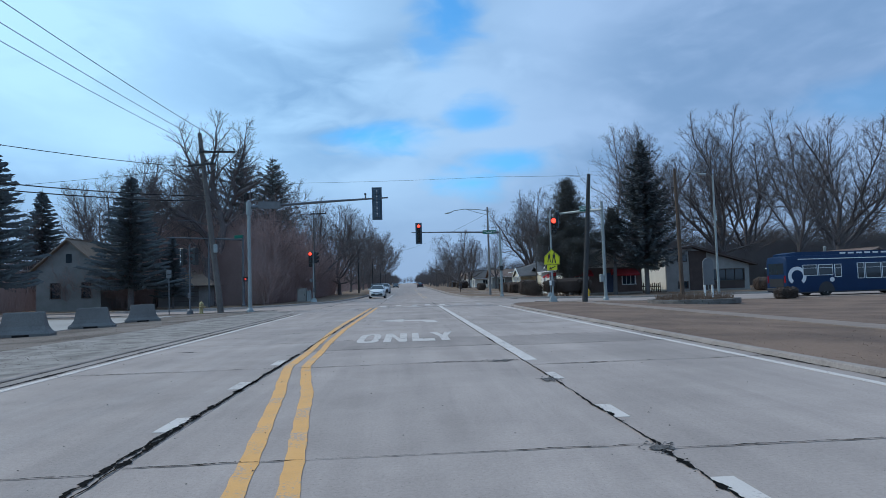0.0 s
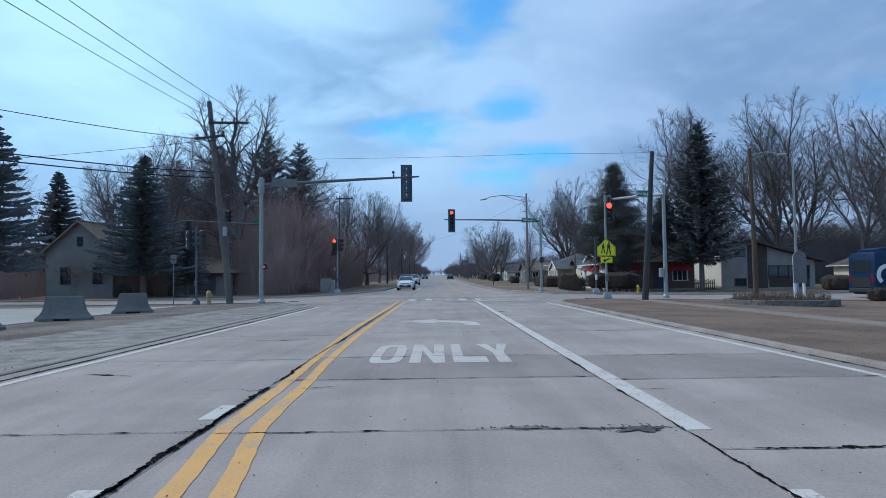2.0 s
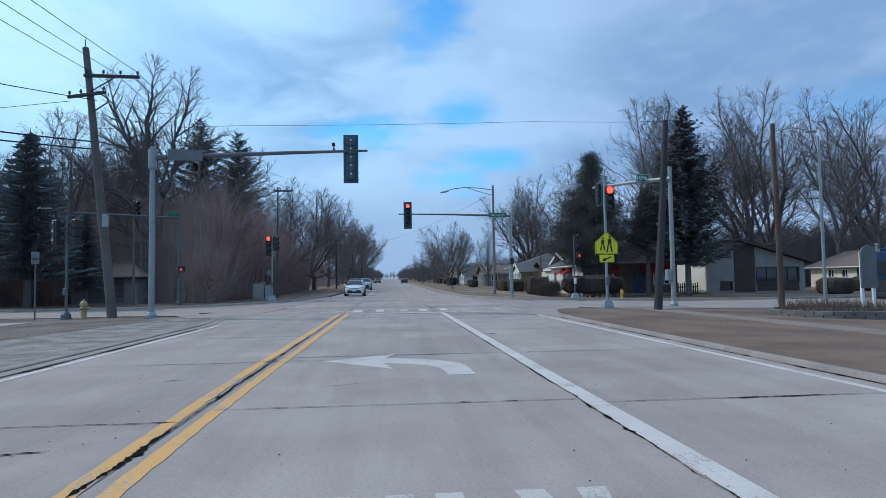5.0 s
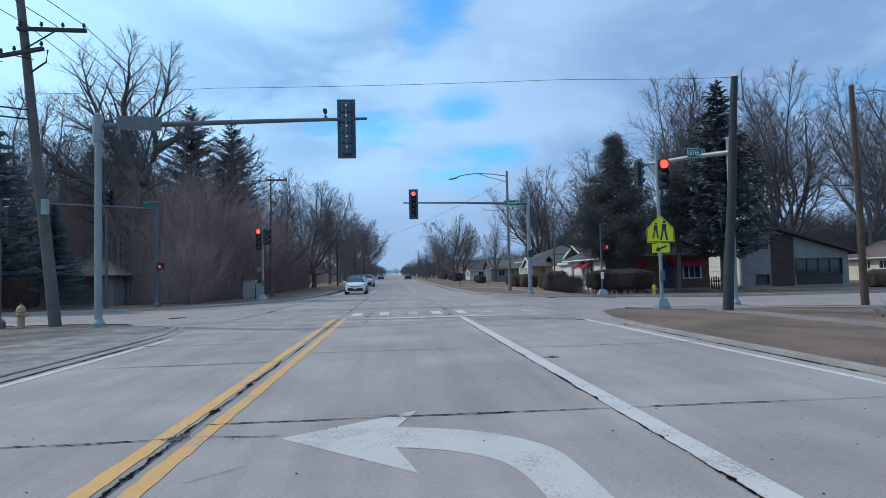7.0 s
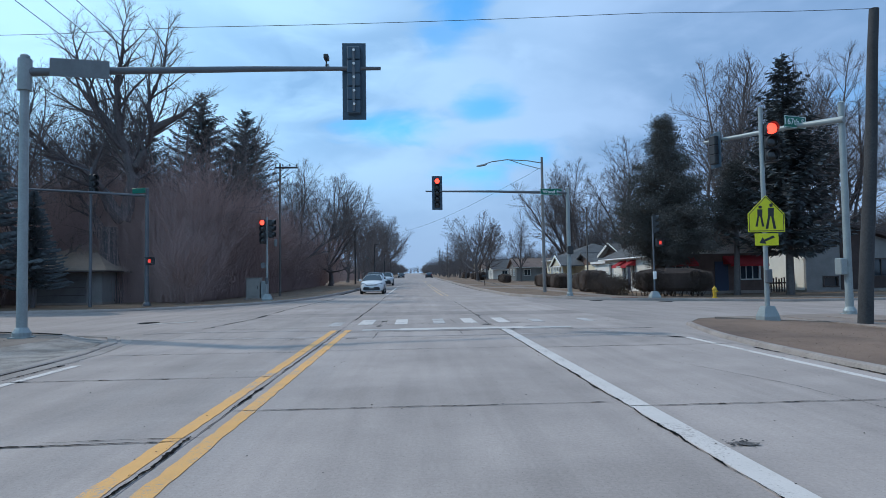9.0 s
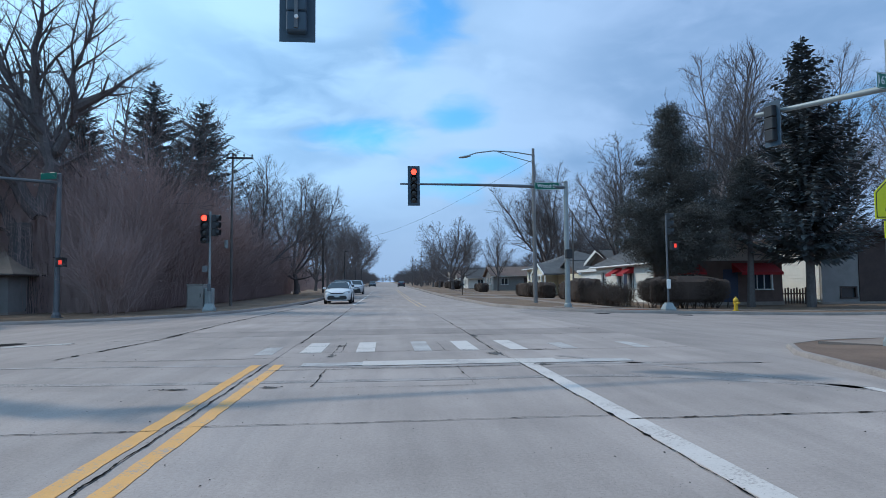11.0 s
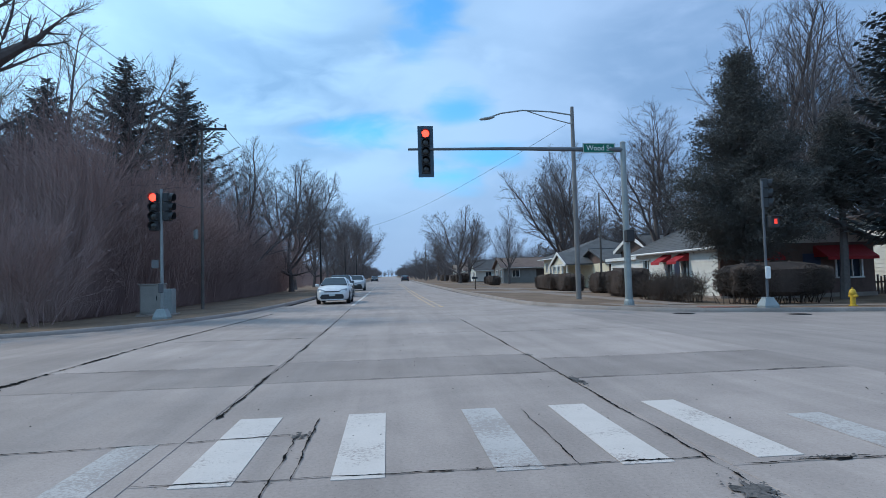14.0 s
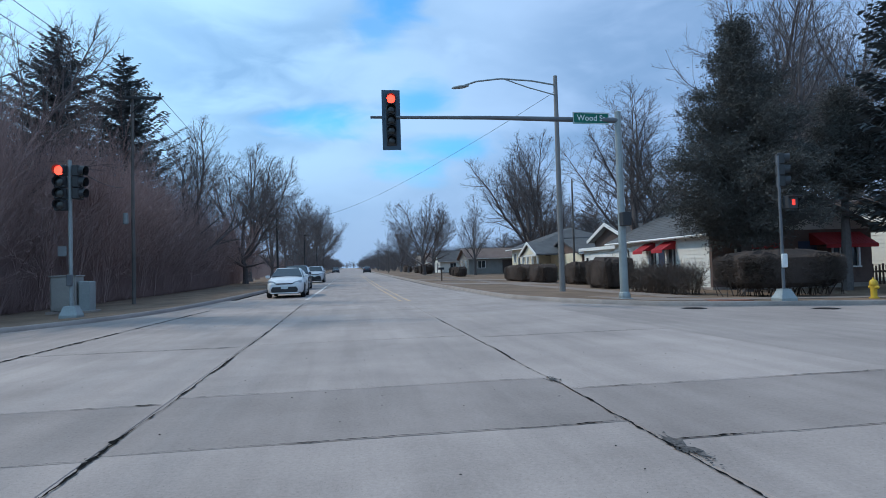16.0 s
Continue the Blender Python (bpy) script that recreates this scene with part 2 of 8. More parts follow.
M.update({
    "sign_back": material("sign_back_metal", (0.17, 0.18, 0.19), (0.125, 0.132, 0.14), 3, 40, 0.55, 0.4, 0.05),
    "apron": material("apron_concrete", (0.31, 0.28, 0.255), (0.12, 0.103, 0.09), 1.6, 24, 0.9, bump=0.5, spots=0.7),
    "wood_pole": material("weathered_pole_wood", (0.06, 0.06, 0.063), (0.03, 0.03, 0.032), 1.2, 22, 0.9, bump=0.6),
    "wood_grey": material("grey_pole_wood", (0.15, 0.137, 0.13), (0.075, 0.068, 0.065), 1.2, 22, 0.9, bump=0.6),
    "wood_brown": material("brown_pole_wood", (0.115, 0.08, 0.06), (0.06, 0.042, 0.032), 1.2, 22, 0.9, bump=0.6),
    "wire": plain("black_wire", (0.012, 0.012, 0.014), 0.6),
    "hydrant": plain("hydrant_yellow", (0.55, 0.36, 0.03), 0.5),
    "hydrant_old": plain("hydrant_faded", (0.42, 0.34, 0.17), 0.6),
    "barrier": material("barrier_concrete", (0.175, 0.17, 0.167), (0.105, 0.10, 0.098), 1.2, 25, 0.9, bump=0.3),
    "cabinet": material("cabinet_steel", (0.33, 0.32, 0.30), (0.25, 0.245, 0.23), 2, 30, 0.6, 0.2, 0.05),
    "stone": material("planter_stone", (0.185, 0.17, 0.158), (0.10, 0.092, 0.086), 2, 18, 0.9, bump=0.6, piece=0.3),
})
for k in ("slab", "slab_patch", "street", "apron"):
    streaked(M[k])


# ---- mesh helpers ----
class Build:
    """Gathers vertices and faces of one part."""

    def __init__(self):
        self.v, self.f = [], []

    def add(self, verts, faces):
        n = len(self.v)
        self.v += [tuple(p) for p in verts]
        self.f += [tuple(i + n for i in f) for f in faces]
        return self

    def box(self, x0, x1, y0, y1, z0, z1, bevel=0.0):
        if bevel <= 0:
            v = [(x, y, z) for z in (z0, z1) for y in (y0, y1) for x in (x0, x1)]
            return self.add(v, [(0, 2, 3, 1), (4, 5, 7, 6), (0, 1, 5, 4), (2, 6, 7, 3), (0, 4, 6, 2), (1, 3, 7, 5)])
        b = bevel
        rings = []
        for z, k in ((z0, b), (z0 + b, 0), (z1 - b, 0), (z1, b)):
            rings.append([(x0 + b + k * 0.5, y0 + k, z), (x1 - b - k * 0.5, y0 + k, z),
                          (x1 - k, y0 + b + k * 0.5, z), (x1 - k, y1 - b - k * 0.5, z), (x1 - b - k * 0.5, y1 - k, z), (x0 + b + k * 0.5, y1 - k, z),
                          (x0 + k, y1 - b - k * 0.5, z), (x0 + k, y0 + b + k * 0.5, z)])
        return self.loft(rings, True)

    def loft(self, rings, caps=True):
        n = len(rings[0])
        faces = [(i * n + j, i * n + (j + 1) % n, (i + 1) * n + (j + 1) % n, (i + 1) * n + j) for i in range(len(rings) - 1) for j in range(n)]
        if caps:
            faces += [tuple(range(n))[::-1], tuple((len(rings) - 1) * n + j for j in range(n))]
        return self.add([p for r in rings for p in r], faces)

    def tube(self, pts, radii, sides=8, caps=True):
        """A round bar along points, with one radius or one for each point."""
        if isinstance(radii, (int, float)):
            radii = [radii] * len(pts)
        pts = [Vector(p) for p in pts]
        rings = []
        for i, p in enumerate(pts):
            d = pts[min(i + 1, len(pts) - 1)] - pts[max(i - 1, 0)]
            d = d.normalized() if d.length > 1e-9 else Vector((0, 0, 1))
            u = d.cross(Vector((0, 0, 1)) if abs(d.z) < 0.9 else Vector((1, 0, 0))).normalized()
            w = d.cross(u)
            rings.append([p + radii[i] * (math.cos(2 * math.pi * k / sides) * u + math.sin(2 * math.pi * k / sides) * w) for k in range(sides)])
        return self.loft(rings, caps)

    def prism(self, poly, axis, a, b):
        """A flat outline (pairs) pushed out along an axis from a to b; the pairs are the other two coordinates."""
        def put(p, c):
            q = list(p)
            q.insert("xyz".index(axis), c)
            return q
        return self.loft([[put(p, a) for p in poly], [put(p, b) for p in poly]])

    def cyl(self, x, y, z0, z1, r0, r1=None, sides=12):
        r1 = r0 if r1 is None else r1
        return self.loft([[(x + r * math.cos(2 * math.pi * k / sides), y + r * math.sin(2 * math.pi * k / sides), z) for k in range(sides)]
                          for z, r in ((z0, r0), (z1, r1))])

    def spin(self, x, y, prof, sides=16):
        """Rings of (radius, height) about an upright axis."""
        return self.loft([[(x + r * math.cos(2 * math.pi * k / sides), y + r * math.sin(2 * math.pi * k / sides), z) for k in range(sides)] for r, z in prof])

    def mesh(self, name, mats, smooth=False):
        me = bpy.data.meshes.new(name)
        me.from_pydata(self.v, [], self.f)
        me.update()
        bm = bmesh.new()
        bm.from_mesh(me)
        bmesh.ops.recalc_face_normals(bm, faces=bm.faces)
        bm.to_mesh(me)
        bm.free()
        if smooth:
            me.polygons.foreach_set("use_smooth", [True] * len(me.polygons))
            me.set_sharp_from_angle(angle=radians(38))
        me.materials.append(mats)
        return me


def part(name, build, mat_key, parent=None, label="", smooth=False):
    """Links one mesh, as a thing by itself or as a part of one."""
    mt = M[mat_key] if isinstance(mat_key, str) else mat_key
    ob = new(name, build.mesh(name, mt, smooth))
    if parent is not None:
        ob.parent = parent
    return tagged(ob, label)


def thing(name, x, y, z, label, category, group="", turn=0.0):
    ob = new(name)
    ob.empty_display_size = 0.2
    ob.matrix_basis = pose(x, y, z, 0, 0, turn)
    return tagged(ob, label, category, group)


def sheet(pts, z):
    return Build().add([(x, y, z) for x, y in pts], [tuple(range(len(pts)))])


def fine_line(pts, step=1.0):
    """A plan line rounded through its points."""
    out = []
    n = len(pts)
    for i in range(n - 1):
        p0, p1, p2, p3 = (Vector(pts[max(0, min(n - 1, i + k))]) for k in (-1, 0, 1, 2))
        m = max(1, min(12, int((p2 - p1).length / step)))
        for k in range(m):
            t = k / m
            m1, m2 = (p2 - p0) * 0.5, (p3 - p1) * 0.5
            if (p2 - p1).length > 12:
                q = p1.lerp(p2, t)
            else:
                s = min(1.0, (p2 - p1).length / max(1e-6, (p1 - p0).length)) if i else 1
                e = min(1.0, (p2 - p1).length / max(1e-6, (p3 - p2).length)) if i < n - 2 else 1
                m1, m2 = m1 * s, m2 * e
                q = (2 * t**3 - 3 * t**2 + 1) * p1 + (t**3 - 2 * t**2 + t) * m1 + (-2 * t**3 + 3 * t**2) * p2 + (t**3 - t**2) * m2
            out.append((q.x, q.y))
    return out + [tuple(pts[-1])]


def offset_line(line, d):
    """The plan line moved d to its left."""
    out = []
    for i, p in enumerate(line):
        a, b = Vector(line[max(i - 1, 0)]), Vector(line[min(i + 1, len(line) - 1)])
        t = (b - a).normalized()
        out.append((p[0] - t.y * d, p[1] + t.x * d))
    return out


def sweep(line, prof):
    """A profile of (offset to the left, height) drawn along a plan line."""
    rows = [offset_line(line, d) for d, _ in prof]
    rings = [[(rows[j][i][0], rows[j][i][1], prof[j][1]) for j in range(len(prof))] for i in range(len(line))]
    return Build().loft(rings)


# ---- ground, road and lawns ----
LIFT = 0.13
KERB_NR = fine_line([(5.34, -40), (5.34, 5), (5.37, 30), (5.60, 33.5), (6.05, 35.5), (6.5, 37.2), (7.4, 38.8), (8.8, 40.0), (11, 40.8), (16, 41.2), (40, 41.5), (220, 42)])
KERB_NL = fine_line([(-5.72, -40), (-5.72, 5), (-5.75, 30), (-5.85, 33), (-6.2, 34.9), (-7.0, 36.6), (-8.6, 37.9), (-11, 39.3), (-16, 40.4), (-30, 40.8), (-220, 41)])
KERB_FR = fine_line([(5.8, 700), (5.8, 400), (5.8, 200), (5.8, 130), (5.8, 90), (5.72, 75), (5.58, 67), (5.6, 62.0), (5.95, 59.9), (6.7, 58.2), (7.6, 57.0), (9.0, 56.0), (11, 55.3), (16, 54.8), (40, 54.5), (220, 54.5)])
KERB_FL = fine_line([(-5.7, 700), (-5.7, 400), (-5.7, 200), (-5.7, 130), (-5.7, 90), (-5.75, 75), (-5.8, 66), (-6.1, 61), (-6.9, 57.8), (-8.6, 55.6), (-11, 54.2), (-16, 53.2), (-30, 52.7), (-220, 52.5)])

ground = part("ground", sheet([(-2500, -2500), (2500, -2500), (2500, 2500), (-2500, 2500)], -0.6), "far_ground")
tagged(ground, "flat brown winter ground reaching the horizon", "ground", kind="structure")
def strip_sheet(x0, x1, y0, y1, z, step=12.0):
    """A long sheet cut across, so that it can follow the rising road."""
    n = max(1, int(round((y1 - y0) / step)))
    return Build().add([(x, y0 + (y1 - y0) * k / n, z) for k in range(n + 1) for x in (x0, x1)], [(2 * k, 2 * k + 1, 2 * k + 3, 2 * k + 2) for k in range(n)])


def climb(y):
    """The street rises gently beyond the junction."""
    d = max(0.0, y - 78.0)
    return 0.008 * d * d / (d + 12.0)


road = part("road", strip_sheet(-6.6, 6.6, -40, 700, -0.035, 10), "joint")
tagged(road, "worn grey concrete road of jointed slabs", "road", kind="structure")
cross = Build()
for s in (-1, 1):
    cross.add([(s * 5.327, 30, -0.002), (s * 220, 36, -0.002), (s * 220, 58, -0.002), (s * 5.327, 68, -0.002)], [(0, 1, 2, 3)])
tagged(part("cross_street", cross, "street"), "grey concrete cross street at the junction", "road", kind="structure")


def lawn(name, kerb, corner, key, label):
    pts = kerb + [corner]
    ob = part(name, Build().prism(pts, "z", -0.1, LIFT), key)
    return tagged(ob, label, "ground", kind="structure")


lawn("lawn_near_right", offset_line(KERB_NR, -1.8), (220, -40), "grass", "brown dormant grass verge behind the kerb")
sk = Build()
for row, z in ((-0.1, 0.07), (-0.6, 0.085), (-1.2, 0.115), (-1.83, LIFT + 0.001)):
    sk.v += [(x, y, z) for x, y in offset_line(KERB_NR, row)]
n = len(KERB_NR)
sk.f = [(k * n + i, k * n + i + 1, (k + 1) * n + i + 1, (k + 1) * n + i) for k in range(3) for i in range(n - 1)]
tagged(part("lawn_near_right", sk, "grass"), "brown grass sloping down to the kerb", "ground", kind="structure")
VERGE_NL = fine_line([(-8.6, -40), (-8.6, 8), (-8.8, 14), (-8.4, 20), (-8.7, 26), (-8.2, 30), (-7.6, 33), (-7.3, 35.0), (-7.9, 36.5), (-9.2, 37.7), (-11.4, 39.1), (-16, 40.1), (-30, 40.6), (-220, 40.8)])
lawn("verge_near_left", VERGE_NL, (-220, -40), "verge", "gravelly dirt verge behind the concrete apron")
for nm, x0, x1 in (("lawn_far_right", 5.93, 220), ("lawn_far_left", -220, -5.85)):
    tagged(part(nm, strip_sheet(x0, x1, 75, 700, LIFT), "grass_green"), "brown winter grass beside the rising street", "ground", kind="structure")
lawn("lawn_far_right", [p for p in offset_line(KERB_FR, 0.15) if p[1] < 75.01], (220, 75), "grass_green", "dull brown-green winter lawns along the street")
lawn("lawn_far_left", [p for p in offset_line(KERB_FL, -0.15) if p[1] < 75.01], (-220, 75), "grass_green", "brown grass strip below the thicket")
for nm, line, s in (("kerb_near_right", KERB_NR, -1), ("kerb_far_right", KERB_FR, 1), ("kerb_far_left", KERB_FL, -1)):
    prof = ((-0.25, -0.03), (-0.25, 0.002), (-0.06, 0.004), (-0.02, -0.02), (0.0, 0.05), (0.03, 0.11), (0.055, 0.135), (0.16, 0.14), (0.165, -0.05))
    if nm == "kerb_near_right":
        prof = ((-0.012, -0.03), (-0.01, 0.0), (0.0, 0.025), (0.015, 0.06), (0.035, 0.074), (0.115, 0.078), (0.12, -0.05))
    if nm == "kerb_far_left":
        prof = ((-0.02, -0.03), (-0.01, 0.0), (0.0, 0.05), (0.03, 0.1), (0.05, 0.118), (0.13, 0.128), (0.16, -0.05))
    k = sweep(line, [(s * x, z) for x, z in prof])
    tagged(part(nm, k, "street" if nm == "kerb_far_left" else "kerb"), "worn concrete kerb and gutter", "kerb", kind="structure")

for prof in (((-0.36, -0.05), (-0.355, 0.004), (-0.16, 0.014), (-0.15, -0.05)), ((-0.085, -0.05), (-0.08, 0.012), (-0.05, 0.028), (0.09, 0.034), (0.1, -0.05))):
    tagged(part("kerb_near_left", sweep(KERB_NL, prof), "kerb"), "worn flush concrete edge strip", "kerb", kind="structure")


def along(line, n, last):
    """A plan line cut into n even steps, up to the place numbered last."""
    pts = [Vector(p) for p in line[:last]]
    sums = [0.0]
    for p, q in zip(pts, pts[1:]):
        sums.append(sums[-1] + (q - p).length)
    out, j = [], 0
    for k in range(n + 1):
        s = sums[-1] * k / n
        while j < len(pts) - 2 and sums[j + 1] < s:
            j += 1
        u = (s - sums[j]) / max(1e-9, sums[j + 1] - sums[j])
        out.append(pts[j].lerp(pts[j + 1], u))
    return out


rows = [along(offset_line(KERB_NL, 0.15), 160, len(KERB_NL) - 1), along(VERGE_NL, 160, len(VERGE_NL) - 1)]
ap = Build()
for i in range(161):
    p, q = rows[0][i], rows[1][i]
    ap.v += [(*p.lerp(q, u), 0.008 + (LIFT + 0.012) * u ** 1.5) for u in (0.0, 0.3, 0.65, 1.02)]
ap.f = [(4 * i + k, 4 * i + k + 1, 4 * i + k + 5, 4 * i + k + 4) for i in range(160) for k in range(3)]
tagged(part("apron", ap, "apron"), "old pale concrete apron between road and dirt", "pavement", kind="structure")

# sidewalks, in flags
for nm, x0, x1, ys in (("sidewalk_near", 10.0, 11.1, (-38, 39.6)), ("sidewalk_far", 10.6, 11.8, (58.5, 135))):
    base = part(nm, strip_sheet(x0, x1, ys[0], ys[1], LIFT + 0.004, 4.0), "joint")
    tagged(base, "narrow concrete sidewalk crossing the grass", "sidewalk", kind="structure")
    flag = Build().box(x0 - 0.01, x1 + 0.01, 0, 1.52, LIFT, LIFT + 0.022).mesh("flagstone", M["walkway"])
    y = ys[0]
    while y < ys[1] - 1.5:
        f = new("flagstone", flag)
        f.parent = base
        f.location = (0, y, climb(y))
        y += 1.54
tagged(part("sidewalk_cross", Build().box(11.4, 60, 38.0, 39.2, 0.0, LIFT + 0.02), "walkway"), "concrete sidewalk along the cross street", "sidewalk", kind="structure")
tagged(part("sidewalk_cross", Build().box(11.0, 60, 56.35, 57.35, 0.0, LIFT + 0.02), "walkway"), "concrete sidewalk in front of the corner house", "sidewalk", kind="structure")
tagged(part("corner_paving", Build().prism([(8.3, 57.4), (11.2, 55.6), (11.2, 57.2), (9.9, 58.6), (8.2, 60.0)], "z", 0.0, LIFT + 0.016), "walkway"), "concrete corner paving round the signal pole", "sidewalk", kind="structure")
tagged(part("corner_paving", Build().prism([(7.9, 38.6), (12.0, 40.6), (13.6, 41.0), (13.6, 38.2), (10, 37.2)], "z", 0.0, LIFT + 0.012), "walkway"), "concrete corner paving at the crossing", "sidewalk", kind="structure")
tagged(part("driveway", Build().box(6.15, 18.7, 81.0, 85.6, 0.0, LIFT + 0.03), "walkway"), "pale concrete driveway", "driveway", kind="structure")
tagged(part("driveway", Build().box(6.15, 17.0, 95.4, 98.4, 0.0, LIFT + 0.03), "walkway"), "pale concrete driveway before the porch", "driveway", kind="structure")
tagged(part("driveway", Build().box(6.15, 18.6, 132.5, 136.0, 0.0, LIFT + 0.03), "walkway"), "pale concrete driveway beside the grey house", "driveway", kind="structure")
tagged(part("parking_lot", Build().box(-60, -13.0, 4, 36.5, 0.0, LIFT + 0.02), "lot"), "pale worn parking lot behind the barriers", "parking lot", kind="structure")

# road slabs
LEFT_LANE = (-5.325, -1.9015, [-40, -30, -20, -12, -8, -4.4, -0.3, 3.95, 9.4, 13.85, 17.9, 22.13, 26.82, 30.0, 32.66, 37.75, 42.3, 44.05, 48.5, 53, 57.5, 62, 66.5, 71, 75.5, 80])
TURN_LANE = (-1.8985, 1.7985, [-40, -30, -20, -12, -8, -4.4, -0.5, 4.1, 9.35, 11.9, 14.05, 18.4, 22.65, 27.93, 32.76, 36.25, 38.55, 42.4, 44.32, 48.7, 53.2, 57.5, 62, 66.5, 71, 75.5, 80])
RIGHT_LANE = (1.8015, 5.325, [-40, -30, -20, -12, -8, -4.4, -0.4, 3.96, 8.7, 11.65, 13.88, 18.2, 22.63, 27.7, 32.6, 36.0, 38.35, 41.87, 43.7, 48.4, 53, 57.5, 62, 66.5, 71, 75.5, 80])
LANES = [LEFT_LANE, TURN_LANE, RIGHT_LANE]
far = Build()
slabs = []
for n, (x0, x1, ys) in enumerate(LANES):
    for ya, yb in zip(ys, ys[1:]):
        dark = ya in (11.9, 11.65) or 41.8 < ya < 42.5
        slabs.append((x0, x1, ya + 0.002, yb - 0.002, dark))
    y = 80.0
    while y < 695:
        far.box(x0, x1, y + 0.004, y + 4.996, -0.03, 0.0)
        y += 5
tagged(part("slabs", far, "slab", road), kind="stuff")


# ---- road markings ----
def marking(name, polys, key, label, z=0.005):
    b = Build()
    for poly in polys:
        b.prism(poly, "z", z - 0.004, z)
    return tagged(part(name, b, key), label, "road marking", kind="structure")


def strip(x0, x1, y0, y1):
    return [(x0, y0), (x1, y0), (x1, y1), (x0, y1)]


def ribbon(centre, w):
    """A band of width w along plan points, with slightly uneven edges."""
    r = random.Random(len(centre))
    rows = [[(x + r.gauss(0, 0.005), y) for x, y in offset_line(centre, d)] for d in (w / 2, -w / 2)]
    return rows[0] + rows[1][::-1]


YL = [(-0.62, -1), (-0.96, 3.4), (-1.275, 5.9), (-1.40, 6.92), (-1.77, 9.5), (-1.80, 11.3), (-1.88, 13.6), (-1.99, 16.5), (-2.06, 20), (-2.05, 25), (-2.05, 36.9)]
YR = [(-0.30, -1), (-0.64, 3.35), (-0.96, 5.86), (-1.08, 6.9), (-1.50, 9.5), (-1.56, 11.5), (-1.64, 13.1), (-1.73, 16.5), (-1.76, 20), (-1.74, 25), (-1.72, 36.9)]
for line in (YL, YR):
    marking("yellow_line", [ribbon(along(fine_line(line, 1.0), 240, 999), 0.135)], "yellow", "worn yellow centre line on the concrete")
for x in (1.66, 1.98):
    marking("yellow_line", [strip(x - 0.06, x + 0.06, y0, y0 + 8.5) for y0 in [61.5 + 8.5 * k for k in range(10)]], "yellow_faded", "worn yellow centre line beyond the junction")
marking("white_line", [strip(1.815, 2.015, 9.25, 36.6)], "white", "solid white turn lane line")
marking("white_line", [strip(-2.15, -1.98, 66, 78), strip(-2.15, -1.98, 78, 90)], "white", "solid white lane line beyond the junction")
for y0 in (-1.85, 0.45, 2.72, 5.02, 7.3):
    marking("white_dash", [strip(1.81, 1.955, y0, y0 + 0.58)], "white", "short white lane dash")
for y0 in (0.6, 2.9, 5.2, 7.45, 9.85):
    marking("white_dash", [strip(-2.12, -1.97, y0, y0 + 0.6)], "white", "short white dash along the cracked joint")
for y0 in (95, 107, 119, 131):
    marking("white_dash", [strip(-2.12, -1.98, y0, y0 + 3.0)], "white", "white lane dash")
marking("edge_line", [strip(4.965, 5.075, -20, 33.8)], "white", "white edge line beside the kerb")
marking("edge_line", [strip(-5.2, -5.08, -20, 31.5)], "white", "white edge line beside the kerb")

# the word on the road: letters 2.44 m tall
LY0, LY1 = 13.29, 15.73


def letter(x0, x1, polys):
    return [[(x0 + (x1 - x0) * u, LY0 + (LY1 - LY0) * v) for u, v in p] for p in polys]


s = 0.32
glyphs = {}


def round_o(n=28):
    """The tall O as a ring of small quads."""
    def at(k, a, b, p):
        t = 2 * math.pi * k / n
        c, d = math.cos(t), math.sin(t)
        return 0.5 + a * math.copysign(abs(c) ** p, c), 0.5 + b * math.copysign(abs(d) ** p, d)
    return [[at(k, 0.5, 0.5, 0.5), at(k + 1, 0.5, 0.5, 0.5), at(k + 1, 0.19, 0.355, 0.5), at(k, 0.19, 0.355, 0.5)] for k in range(n)]


glyphs["O"] = round_o()
glyphs["N"] = [[(0, 0), (s, 0), (s, 0.62), (0.30, 1), (0, 1)], [(1 - s, 0), (1, 0), (1, 1), (1 - s, 1), (1 - s, 0.38)],
          [(s, 0.62), (s, 0.62), (1 - s, 0.0), (1 - s, 0.38), (0.30, 1)]]
glyphs["L"] = [[(0, 0), (s, 0), (s, 1), (0, 1)], [(s, 0), (1, 0), (1, 0.27), (s, 0.27)]]
glyphs["Y"] = [[(0.33, 0), (0.67, 0), (0.67, 0.48), (0.33, 0.48)], [(0.33, 0.48), (0.5, 0.48), (0.5, 0.62), (0.32, 1), (0, 1)],
          [(0.5, 0.48), (0.67, 0.48), (1, 1), (0.68, 1), (0.5, 0.62)]]
for ch, x0, x1 in (("O", -1.08, -0.58), ("N", -0.48, 0.035), ("L", 0.155, 0.65), ("Y", 0.61, 1.15)):
    marking("road_letter", letter(x0, x1, glyphs[ch]), "white_letter", "white road letter " + ch + " painted on the lane")
UPPER = fine_line([(-0.18, 22.25), (0.12, 22.16), (0.40, 22.03), (0.65, 21.84), (0.86, 21.56), (0.96, 21.32), (1.0, 20.81), (1.01, 20.28)], 0.1)
LOWER = fine_line([(-0.19, 21.61), (0.09, 21.52), (0.39, 21.31), (0.54, 21.10), (0.62, 20.78), (0.645, 20.5), (0.65, 20.29)], 0.1)
UPPER, LOWER = along(UPPER, 16, 999), along(LOWER, 16, 999)
marking("turn_arrow", [[(-1.1, 22.03), (-0.05, 20.97), (-0.19, 21.61), (-0.18, 22.25), (0.01, 22.87)]] +
        [[tuple(UPPER[k]), tuple(UPPER[k + 1]), tuple(LOWER[k + 1]), tuple(LOWER[k])] for k in range(16)], "white_letter", "white left-turn arrow painted on the lane")
